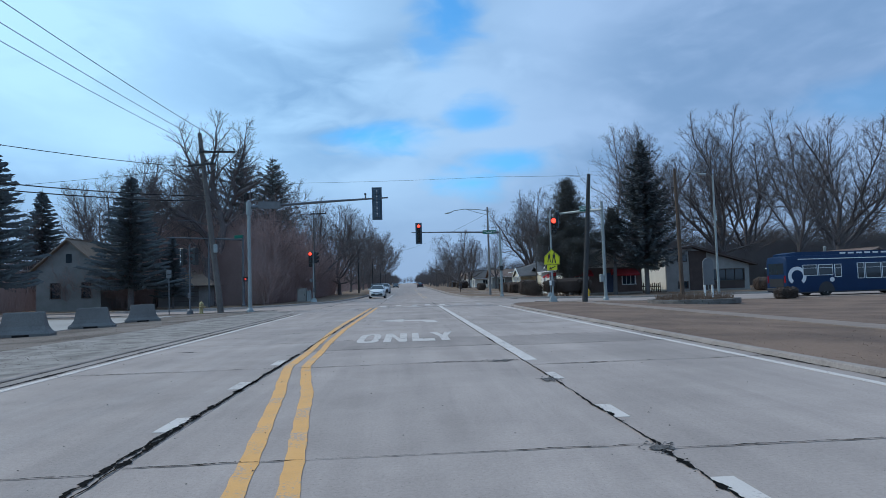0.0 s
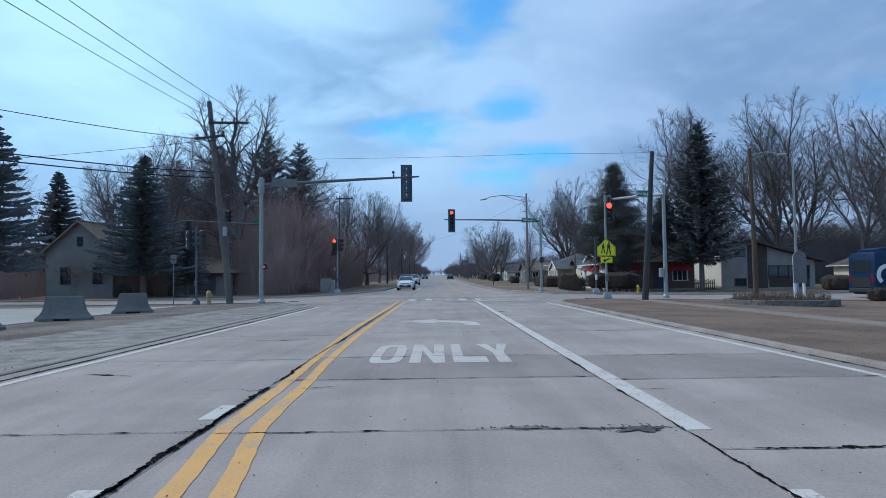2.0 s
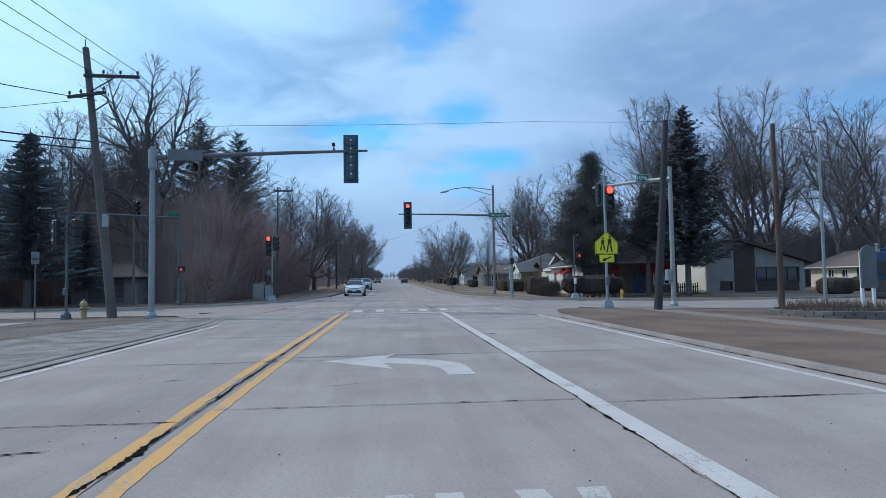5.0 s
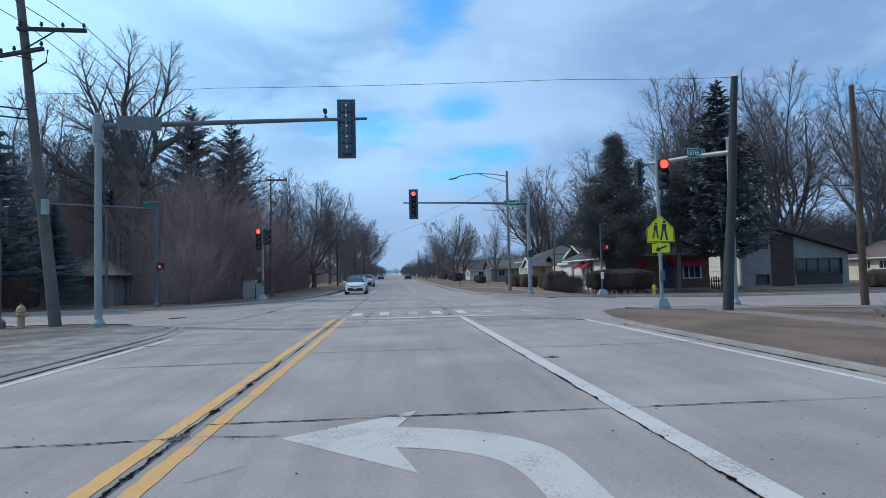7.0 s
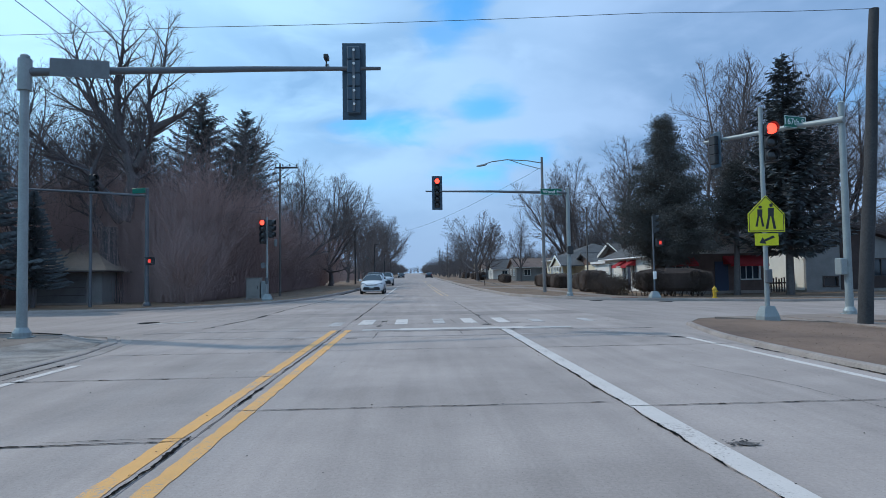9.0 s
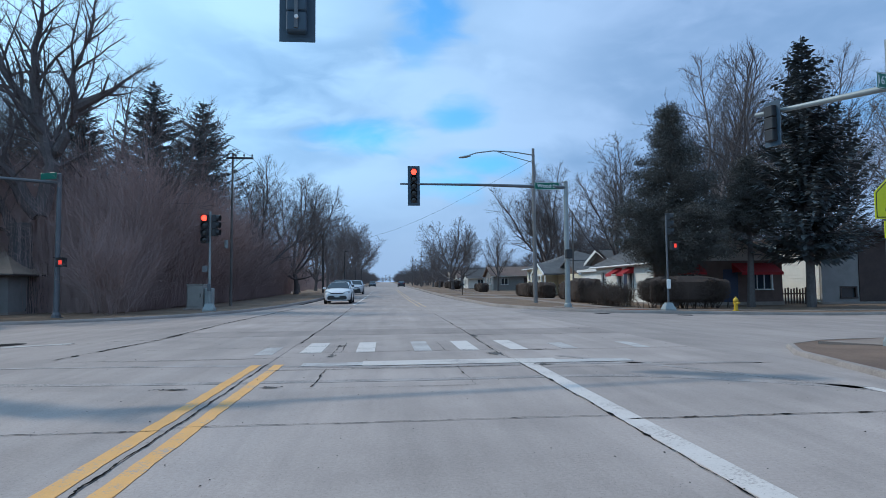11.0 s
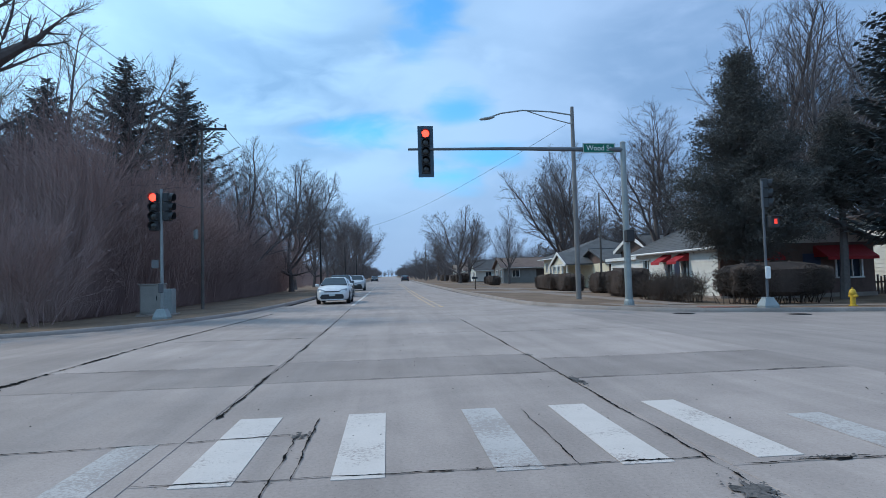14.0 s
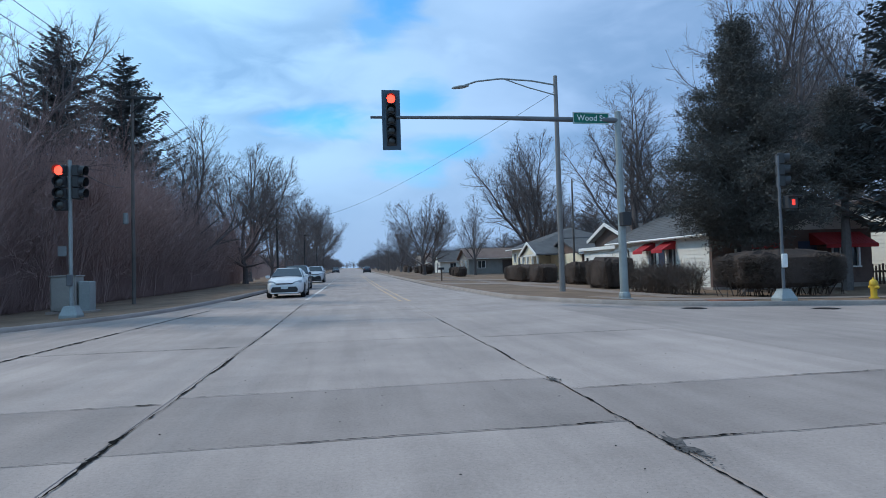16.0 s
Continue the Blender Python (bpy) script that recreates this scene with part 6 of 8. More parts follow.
tall_brush = Build()
r = random.Random(404)
for i in range(4300):
    x, y, h = r.uniform(-27, -13.2), r.uniform(61.5, 98), r.uniform(0.75, 1.0) * 10.5
    h *= 1.0 if y < 80 else 0.9
    for k in range(12):
        a, q = r.uniform(0, 6.28), r.uniform(0.3, 1.5)
        b0 = Vector((x + 0.3 * q * math.cos(a), y + 0.3 * q * math.sin(a), LIFT))
        e = Vector((x + q * math.cos(a), y + q * math.sin(a), h * r.uniform(0.55, 1.0)))
        tall_brush.add([b0, b0 + Vector((0.015, 0, 0)), e], [(0, 1, 2)])
        for q in range(4):
            m = b0.lerp(e, r.uniform(0.3, 0.97))
            tall_brush.add([m, m + Vector((0.013, 0, 0.013)), m + Vector((r.gauss(0, 0.45), r.gauss(0, 0.45), r.uniform(0.1, 0.8)))], [(0, 1, 2)])
for i in range(2200):
    x, y, h = r.uniform(-15.6, -12.9), r.uniform(60.5, 104), r.uniform(0.7, 3.0)
    for k in range(12):
        a, q = r.uniform(0, 6.28), r.uniform(0.2, 0.9)
        b0 = Vector((x, y, LIFT))
        e = Vector((x + q * math.cos(a), y + q * math.sin(a), LIFT + h * r.uniform(0.4, 1.0)))
        tall_brush.add([b0, b0 + Vector((0.03, 0, 0)), e], [(0, 1, 2)])
tagged(new("tall_brush", tri_mesh(tall_brush, "tall_brush", "brush")), "tall hazy thicket of thin brown saplings", "brush", kind="stuff")


def hedge(x0, x1, y0, y1, h, label, n=2600, seed=1, clear=0.0):
    """A clipped dense hedge; clear: the height of its bare stems above the ground."""
    r = random.Random(seed)
    cx, cy, hx, hy = (x0 + x1) / 2, (y0 + y1) / 2, (x1 - x0) / 2, (y1 - y0) / 2
    t = thing("hedge", cx, cy, LIFT, label, "hedge", "hedges")
    square = 0.42 if max(hx, hy) > 1.8 * min(hx, hy) else 0.75
    # solid inner body, coloured dark in place of shade between the twigs
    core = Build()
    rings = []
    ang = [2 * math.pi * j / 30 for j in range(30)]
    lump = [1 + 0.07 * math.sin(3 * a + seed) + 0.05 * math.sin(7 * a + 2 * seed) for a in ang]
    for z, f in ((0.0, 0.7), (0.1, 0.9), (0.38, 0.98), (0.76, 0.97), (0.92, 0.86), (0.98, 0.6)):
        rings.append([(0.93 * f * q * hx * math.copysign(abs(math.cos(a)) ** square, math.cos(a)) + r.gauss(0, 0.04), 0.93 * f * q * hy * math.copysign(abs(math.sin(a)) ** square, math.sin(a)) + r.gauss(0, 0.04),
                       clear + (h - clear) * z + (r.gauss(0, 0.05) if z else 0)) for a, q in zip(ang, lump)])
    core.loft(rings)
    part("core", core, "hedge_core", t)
    tw = Build()
    for i in range(n):
        a, u = r.uniform(0, 6.28), r.random()
        f = 0.76 + 0.24 * min(1.0, u * 5) if u < 0.78 else max(0.4, 1.0 - ((u - 0.78) / 0.22) ** 2 * 0.6)
        if u > 0.88:
            f *= r.random() ** 0.5
        c, s = math.cos(a), math.sin(a)
        f *= 1 + 0.07 * math.sin(3 * a + seed) + 0.05 * math.sin(7 * a + 2 * seed)
        p = Vector((f * hx * math.copysign(abs(c) ** square, c), f * hy * math.copysign(abs(s) ** square, s), 0)) * r.uniform(0.88, 1.03)
        p.z = clear + (h - clear) * (u + r.gauss(0, 0.015))
        d = Vector((c + r.gauss(0, 0.7), s + r.gauss(0, 0.7), 0.5 + r.gauss(0, 0.6))).normalized()
        e = d.orthogonal().normalized() * r.uniform(0.003, 0.007)
        L = r.uniform(0.06, 0.17)
        tw.add([p - d * L - e, p - d * L + e, p + d * 0.1 * L + e * 2.0, p + d * L * 0.35], [(0, 1, 2), (0, 2, 3)])
    for i in range(int(26 * (hx + hy)) if clear else 0):
        m = round(r.uniform(-1, 1) * hx / 0.55) * 0.55
        p = Vector((m + r.gauss(0, 0.06), r.uniform(-0.35, 0.35) * hy, 0.0))
        tw.tube([p, p + Vector((r.gauss(0, 0.16), r.gauss(0, 0.16), clear + 0.2))], [0.02, 0.012], 4, False)
    o = tagged(new("foliage", tri_mesh(tw, "foliage", "hedge")), kind="stuff")
    o.parent = t
    return t


def open_hedge(x0, x1, y0, y1, h, label, stems, seed):
    """A leafless hedge that one sees through: arching stems that fork again and again."""
    r = random.Random(seed)
    t = thing("hedge", (x0 + x1) / 2, (y0 + y1) / 2, LIFT, label, "hedge", "hedges")
    hx, hy = (x1 - x0) / 2, (y1 - y0) / 2
    b = Build()
    todo = []
    for i in range(stems):
        todo.append((Vector((r.uniform(-0.75, 0.75) * hx, r.uniform(-0.92, 0.92) * hy, 0)), Vector((r.gauss(0, 0.35), r.gauss(0, 0.35), 1.0)).normalized(), 0.42 * h, 0.013, 0))
    while todo:
        p, d, L, w, lev = todo.pop()
        pts = [p]
        for k in range(3):
            d = (d + Vector((r.gauss(0, 0.16), r.gauss(0, 0.16), r.gauss(0, 0.1)))).normalized()
            pts.append(pts[-1] + d * L / 3)
        if pts[-1].z > h or abs(pts[-1].x) > hx or abs(pts[-1].y) > hy:
            pts = pts[:3]
        b.tube(pts, [w * (1 - 0.12 * k) for k in range(len(pts))], 3, False)
        if lev < 3:
            for k in range((4, 3, 3)[lev]):
                q = pts[r.randrange(1, len(pts))]
                e = (d * 0.8 + Vector((r.gauss(0, 0.6), r.gauss(0, 0.6), r.gauss(0.1, 0.4)))).normalized()
                todo.append((q, e, L * r.uniform(0.55, 0.85), w * 0.68, lev + 1))
    o = tagged(new("twig_mass", tri_mesh(b, "twig_mass", "hedge")), kind="stuff")
    o.parent = t
    return t


hedge(13.0, 17.1, 57.7, 59.6, 1.62, "long clipped brown hedge in front of the corner house", 24000, 1, 0.32)
open_hedge(11.8, 13.3, 59.9, 65.4, 1.55, "loose leafless hedge that lets the white siding show through", 210, 2)
hedge(12.6, 14.3, 68.4, 71.8, 1.62, "rounded brown bush behind the open hedge", 8000, 3)
hedge(14.5, 16.0, 77.8, 81.0, 1.5, "rounded brown bush beside the driveway", 6000, 4)
hedge(13.8, 15.3, 83.4, 87.6, 1.45, "rounded brown hedge in front of the garage", 6000, 5)
hedge(13.7, 15.2, 88.2, 95.0, 1.4, "low brown hedge in front of the cream house", 8000, 6)
hedge(43.2, 46.2, 67.2, 69.4, 1.35, "dark rounded bush by the ranch house", 3000, 7)
hedge(34.2, 37.0, 59.4, 61.4, 1.3, "dark rounded bush on the grass before the ranch house", 3000, 8)
hedge(22.5, 23.8, 36.8, 37.9, 0.66, "small round dark bush on the lawn", 2500, 9)

for k, (x, y, w, d, h) in enumerate(((13.2, 118, 1.6, 2.4, 1.3), (14.0, 126, 1.2, 1.6, 1.1), (14.6, 132.0, 1.4, 1.2, 1.2), (12.2, 149, 2.4, 4.5, 1.7), (13.0, 166, 2.2, 4.0, 1.5), (12.4, 184, 2.0, 5.0, 1.6))):
    hedge(x, x + w, y, y + d, h, "rounded dark shrub in front of a street house", 1500, 20 + k)

# dry grass blades near the road
r = random.Random(55)
gb = Build()
for i in range(16000):
    if i % 4:
        y = 3 + 37 * r.random()
        x = 5.5 + r.random() ** 1.4 * 9
        if 9.9 < x < 11.35 or y > 33.5 + (x - 5.9) * 1.1:
            continue
    else:
        y = 62 + 55 * r.random()
        x = (6.5 + 3 * r.random()) if i % 8 else (-6.1 - 6 * r.random())
    h, a = r.uniform(0.006, 0.018), r.uniform(0, 6.28)
    q = 0.006
    zg = LIFT if y > 45 else 0.068 + 0.062 * min(1.0, max(0.0, (x - 5.46) / 1.65))
    gb.add([(x - q * math.cos(a), y - q * math.sin(a), zg), (x + q * math.cos(a), y + q * math.sin(a), zg), (x + r.gauss(0, 0.04), y + r.gauss(0, 0.04), zg + h)], [(0, 1, 2)])
tagged(new("grass_blades", tri_mesh(gb, "grass_blades", "grass")), "short dry brown grass blades and litter", "grass", kind="stuff")
r = random.Random(56)
lit = Build()
for i in range(2600):
    x, y = -8.9 - 4.5 * r.random() ** 1.5, r.uniform(4, 36)
    q, a = r.uniform(0.006, 0.024), r.uniform(0, 6.28)
    lit.add([(x + q * math.cos(a + j * 2.09), y + q * math.sin(a + j * 2.09), LIFT + 0.002) for j in range(3)] + [(x, y, LIFT + q * 0.7)], [(0, 1, 3), (1, 2, 3), (2, 0, 3)])
for i in range(2600):
    x, y = -5.95 - 2.6 * r.random() ** 0.7, r.uniform(3, 35)
    q, a, zg = r.uniform(0.004, 0.017), r.uniform(0, 6.28), 0.008 + (LIFT + 0.012) * min(1.0, max(0.0, (-x - 5.87) / 2.8)) ** 1.5
    lit.add([(x + q * math.cos(a + j * 2.09), y + q * math.sin(a + j * 2.09), zg) for j in range(3)] + [(x, y, zg + q * 0.7)], [(0, 1, 3), (1, 2, 3), (2, 0, 3)])
tagged(new("verge_gravel", tri_mesh(lit, "verge_gravel", "verge")), "loose gravel and clods on the verge", "gravel", kind="stuff")


# ---- houses ----
M.update({
    "siding_white": material("white_siding", (0.74, 0.73, 0.68), (0.62, 0.61, 0.57), 1.2, 20, 0.6, bump=0.05),
    "siding_cream": material("cream_siding", (0.72, 0.66, 0.50), (0.60, 0.55, 0.42), 1.2, 20, 0.6, bump=0.05),
    "stucco_grey": material("grey_stucco", (0.27, 0.265, 0.26), (0.20, 0.195, 0.19), 1.5, 25, 0.85, bump=0.2),
    "stucco_pale": material("pale_stucco", (0.50, 0.455, 0.43), (0.41, 0.37, 0.35), 1.5, 25, 0.85, bump=0.15),
    "brown_panel": material("dark_brown_panel", (0.075, 0.052, 0.046), (0.045, 0.032, 0.03), 2, 20, 0.8, bump=0.1),
    "brick_dark": material("dark_brick", (0.15, 0.10, 0.085), (0.09, 0.062, 0.055), 3, 30, 0.9, bump=0.3),
})
M.update({
    "roof_grey": material("grey_shingle", (0.115, 0.117, 0.122), (0.07, 0.071, 0.075), 1.0, 16, 0.95, bump=0.5, piece=0.06),
    "roof_brown": material("brown_shingle", (0.20, 0.15, 0.13), (0.14, 0.105, 0.092), 1.0, 16, 0.95, bump=0.5),
    "roof_tan": material("tan_shingle", (0.28, 0.215, 0.165), (0.20, 0.15, 0.12), 1.0, 16, 0.95, bump=0.5),
    "trim_white": plain("white_trim", (0.76, 0.76, 0.74), 0.5),
    "trim_dark": plain("dark_trim", (0.06, 0.045, 0.04), 0.6),
    "pane": glass_like("window_glass", (0.035, 0.045, 0.055), 0.05),
    "awning": material("red_awning", (0.40, 0.022, 0.03), (0.30, 0.015, 0.022), 2, 20, 0.7, bump=0.05),
    "door_blue": plain("dark_blue_door", (0.03, 0.045, 0.09), 0.5),
})


def wall_with_holes(w, h, holes, t=0.18):
    """A wall in its own plane: x along it, y into the house, z up; holes are (x0, x1, z0, z1)."""
    us = sorted({0.0, w, *[v for q in holes for v in q[:2]]})
    vs = sorted({0.0, h, *[v for q in holes for v in q[2:]]})
    nu, nv = len(us), len(vs)

    def solid(i, j):
        if not (0 <= i < nu - 1 and 0 <= j < nv - 1):
            return False
        return not any(q[0] <= us[i] and us[i + 1] <= q[1] and q[2] <= vs[j] and vs[j + 1] <= q[3] for q in holes)

    def at(i, j, back):
        return (i * nv + j) * 2 + back
    b = Build()
    b.v = [(u, y, v) for u in us for v in vs for y in (0.0, t)]
    for i in range(nu - 1):
        for j in range(nv - 1):
            if not solid(i, j):
                continue
            b.f += [(at(i, j, 0), at(i + 1, j, 0), at(i + 1, j + 1, 0), at(i, j + 1, 0)), (at(i, j, 1), at(i, j + 1, 1), at(i + 1, j + 1, 1), at(i + 1, j, 1))]
            for di, dj, p, q in ((-1, 0, (i, j), (i, j + 1)), (1, 0, (i + 1, j), (i + 1, j + 1)), (0, -1, (i, j), (i + 1, j)), (0, 1, (i, j + 1), (i + 1, j + 1))):
                if not solid(i + di, j + dj):
                    b.f.append((at(*p, 0), at(*q, 0), at(*q, 1), at(*p, 1)))
    return b


def lap_siding(w, h, holes, course=0.2):
    b = Build()
    z = 0.1
    while z < h - 0.02:
        z1 = min(z + course, h)
        cuts = sorted((q[0], q[1]) for q in holes if q[2] < z1 and q[3] > z)
        u = 0.0
        for c0, c1 in cuts + [(w, w)]:
            if c0 - u > 0.03:
                b.prism([(-0.03, z), (-0.002, z), (-0.002, z1), (-0.012, z1)], "x", u, c0)
            u = max(u, c1)
        z = z1
    return b


def window(parent, x0, x1, z0, z1, bars=1, trim="trim_white"):
    w = part("window", Build().box(x0 + 0.03, x1 - 0.03, 0.10, 0.112, z0 + 0.03, z1 - 0.03), "pane", parent)
    f = Build()
    f.box(x0 - 0.06, x1 + 0.06, -0.045, 0.09, z1 - 0.02, z1 + 0.06)
    f.box(x0 - 0.06, x0 + 0.035, -0.045, 0.09, z0 + 0.02, z1 - 0.02)
    f.box(x1 - 0.035, x1 + 0.06, -0.045, 0.09, z0 + 0.02, z1 - 0.02)
    part("frame", f, trim, w)
    part("sill", Build().box(x0 - 0.08, x1 + 0.08, -0.09, 0.09, z0 - 0.05, z0 + 0.02), trim, w)
    for k in range(bars):
        x = x0 + (x1 - x0) * (k + 1) / (bars + 1)
        part("mullion", Build().box(x - 0.025, x + 0.025, 0.03, 0.095, z0 + 0.02, z1 - 0.02), trim, w)
    return w


def face(parent, m, w, h, windows, key, siding=True, doors=(), trim="trim_white", name="wall"):
    holes = [q[:4] for q in windows]
    wl = part(name, wall_with_holes(w, h, holes), key, parent)
    wl.matrix_basis = m
    if siding:
        tagged(part("siding", lap_siding(w, h, holes + [d[:4] for d in doors]), key, wl), kind="stuff")
    for q in windows:
        window(wl, *q[:4], bars=q[4] if len(q) > 4 else 1, trim=trim)
    for x0, x1, z0, z1, dk in doors:
        d = part("door", Build().box(x0, x1, -0.05, -0.004, z0, z1, 0.008), dk, wl)
        if x1 - x0 > 1.6:
            for k in range(1, 4):
                part("panel_rail", Build().box(x0 + 0.05, x1 - 0.05, -0.058, -0.051, z0 + (z1 - z0) * k / 4 - 0.015, z0 + (z1 - z0) * k / 4 + 0.015), "trim_dark" if dk != "trim_white" else "stucco_grey", d)
        else:
            part("knob", Build().box(x1 - 0.14, x1 - 0.09, -0.09, -0.051, z0 + 0.95, z0 + 1.0), "dark_metal", d)
    return wl


def gable_roof(parent, x0, x1, y0, y1, ze, zr, along, key, over=0.45, hip=0.0, thick=0.14, gutter="trim_white"):
    """Two slopes (and hips) with eaves; along is the ridge's direction, 'x' or 'y'."""
    if along == "y":
        xm = (x0 + x1) / 2
        drop = (zr - ze) / (xm - x0) * over
        a = [(x0 - over, y0 - over, ze - drop), (x1 + over, y0 - over, ze - drop), (x1 + over, y1 + over, ze - drop), (x0 - over, y1 + over, ze - drop)]
        ridge = [(xm, y0 - over + hip, zr), (xm, y1 + over - hip, zr)]
        faces = [(0, 4, 5, 3), (1, 2, 5, 4)] + ([(0, 1, 4), (2, 3, 5)] if hip else [])
    else:
        ym = (y0 + y1) / 2
        drop = (zr - ze) / (ym - y0) * over
        a = [(x0 - over, y0 - over, ze - drop), (x1 + over, y0 - over, ze - drop), (x1 + over, y1 + over, ze - drop), (x0 - over, y1 + over, ze - drop)]
        ridge = [(x0 - over + hip, ym, zr), (x1 + over - hip, ym, zr)]
        faces = [(0, 1, 5, 4), (2, 3, 4, 5)] + ([(0, 4, 3), (1, 2, 5)] if hip else [])
    top = a + ridge
    b = Build()
    n = len(top)
    b.v = [(x, y, z + thick) for x, y, z in top] + top
    b.f = faces + [tuple(i + n for i in f[::-1]) for f in faces]
    edge = collections_edges(faces)
    b.f += [(i, j, j + n, i + n) for i, j in edge]
    rf = part("roof", b, key, parent)
    cap = Build().tube([(x, y, z + thick + 0.01) for x, y, z in ridge], 0.07, 6)
    part("ridge_cap", cap, key, rf)
    for i, j in ((0, 1), (1, 2), (2, 3), (3, 0)):
        p, q = Vector(a[i]), Vector(a[j])
        horizontal = (along == "y") == (i in (1, 3)) or hip
        if horizontal:
            part("gutter", Build().tube([p + Vector((0, 0, 0.06)), q + Vector((0, 0, 0.06))], 0.065, 6), gutter, rf)
    # shingle courses as low ridges on the two main slopes
    c = Build()
    for f in faces[:2]:
        q = [Vector(top[i]) + Vector((0, 0, thick)) for i in f]
        low, high = sorted(((q[0], q[3] if along == "y" else q[1]), (q[1], q[2]) if along == "y" else (q[3], q[2])), key=lambda e: e[0].z)
        m = max(4, int((high[0] - low[0]).length / 0.3))
        for k in range(1, m):
            c.tube([low[0].lerp(high[0], k / m), low[1].lerp(high[1], k / m)], 0.011, 3, False)
    tagged(part("shingle_courses", c, key, rf), kind="stuff")
    return rf


def collections_edges(faces):
    """Edges that one face alone has."""
    seen = {}
    for f in faces:
        for i, j in zip(f, f[1:] + f[:1]):
            seen[tuple(sorted((i, j)))] = seen.get(tuple(sorted((i, j))), 0) + 1
    return [e for e, n in seen.items() if n == 1]


def gable_end(parent, m, w, h, key, peak=0.5):
    g = Build().prism([(0, 0), (w, 0), (w * peak, h)], "y", 0.0, 0.16)
    o = part("gable", g, key, parent)
    o.matrix_basis = m
    return o


def house(x0, x1, y0, y1, h, zr, along, label, keys, west=(), south=(), west_doors=(), south_doors=(), hip=0.0, trim="trim_white", over=0.45, siding=(True, True)):
    """A house with its four walls; keys: west wall, south wall, gables, roof."""
    t = thing("house", x0, y0, LIFT, label, "house", "houses")
    lx, ly = x1 - x0, y1 - y0
    kw, ks, kg, kr = keys
    part("foundation", Build().box(-0.06, lx + 0.06, -0.06, ly + 0.06, -0.1, 0.12), "kerb", t)
    face(t, pose(0, 0, 0), lx, h, south, ks, siding[1], south_doors, trim)
    face(t, pose(0, ly, 0, 0, 0, -90), ly - 0.185, h, west, kw, siding[0], west_doors, trim)
    for nm, m, w in (("wall", pose(lx, ly, 0, 0, 0, 180), lx), ("wall", pose(lx, 0.185, 0, 0, 0, 90), ly - 0.37)):
        face(t, m, w, h, (), kw, False)
    part("ceiling", Build().box(0.2, lx - 0.2, 0.2, ly - 0.2, h - 0.06, h - 0.02), "trim_dark", t)
    gable_roof(t, 0, lx, 0, ly, h, zr, along, kr, over, hip, gutter=trim)
    if not hip:
        if along == "y":
            gable_end(t, pose(0, 0.01, h), lx, zr - h - 0.02, kg)
            gable_end(t, pose(0, ly - 0.17, h), lx, zr - h - 0.02, kg)
        else:
            gable_end(t, pose(0.17, 0, h, 0, 0, 90), ly, zr - h - 0.02, kg)
            gable_end(t, pose(lx - 0.01, 0, h, 0, 0, 90), ly, zr - h - 0.02, kg)
    return t


def awning(parent, m, w, d=0.9, drop=0.45):
    """A plain cloth awning on a wall: x along it, -y out."""
    b = Build()
    b.add([(0, 0, 0), (w, 0, 0), (w, -d, -drop), (0, -d, -drop), (w, -d, -drop - 0.16), (0, -d, -drop - 0.16), (0, 0, -drop), (w, 0, -drop)],
          [(0, 1, 2, 3), (3, 2, 4, 5), (0, 3, 6), (1, 7, 2)])
    a = part("awning", b, "awning", parent, "red cloth awning")
    a.matrix_basis = m
    for k in range(1, int(w / 0.22)):
        part("seam", Build().tube([(k * 0.22, 0, 0.006), (k * 0.22, -d, -drop + 0.006)], 0.012, 4, False), "awning", a)
    for x in (0.05, w - 0.05):
        part("strut", Build().tube([(x, 0, -drop - 0.1), (x, -d, -drop - 0.05)], 0.012, 5), "dark_metal", a)
    return a


# corner house with red awnings
ha = house(16.4, 24.7, 65.2, 76.0, 2.7, 4.55, "y", "white-sided corner house with red awnings and a grey roof", ("siding_white", "brick_dark", "stucco_pale", "roof_grey"),
           west=((4.6, 5.5, 1.0, 2.2), (6.6, 7.6, 1.0, 2.2), (1.2, 2.2, 1.0, 2.2)), south=((1.2, 2.6, 0.9, 2.2, 2), (6.2, 7.6, 0.9, 2.2, 2)), west_doors=((5.75, 6.4, 0.1, 2.15, "door_blue"),), south_doors=((4.4, 5.35, 0.1, 2.15, "door_blue"),), siding=(True, False))
awning(ha, pose(0, 11.0 - 4.5 + 0.1, 2.45, 0, 0, -90), 1.2, 0.8)
awning(ha, pose(0, 10.8 - 6.5 + 0.1, 2.45, 0, 0, -90), 1.2, 0.8)
awning(ha, pose(5.0, 0, 2.55), 2.7, 1.1, 0.6)
awning(ha, pose(0.9, 0, 2.5), 2.0, 0.9, 0.5)
part("gable_ornament", Build().tube([(-0.9, -0.03, 0), (0, -0.03, 0.28), (0.9, -0.03, 0), (0, -0.03, -0.28), (-0.9, -0.03, 0)], 0.035, 5), "trim_dark", ha).matrix_basis = pose(4.15, 0.0, 3.3)
# garage whose door faces the street, with a gable set back above it
hc = house(19.7, 28.0, 81.2, 87.4, 3.3, 4.4, "x", "low white house with a brown gable above its garage", ("brown_panel", "brick_dark", "brown_panel", "roof_grey"),
           south=((2, 3.2, 1.0, 2.1), (6, 7.5, 1.0, 2.1)), siding=(False, False))
for s_ in (-1, 1):
    part("barge_board", Build().prism([(3.1 + s_ * 3.62, 3.14), (3.1 + s_ * 3.62, 3.36), (3.1, 4.6), (3.1, 4.34)], "x", -0.53, -0.46), "trim_white", hc, "white barge board")
gf = face(hc, pose(-0.9, 6.3, 0, 0, 0, -90), 6.9, 2.5, (), "siding_white", True, ((1.3, 5.6, 0.1, 2.2, "trim_white"),), name="garage_front")
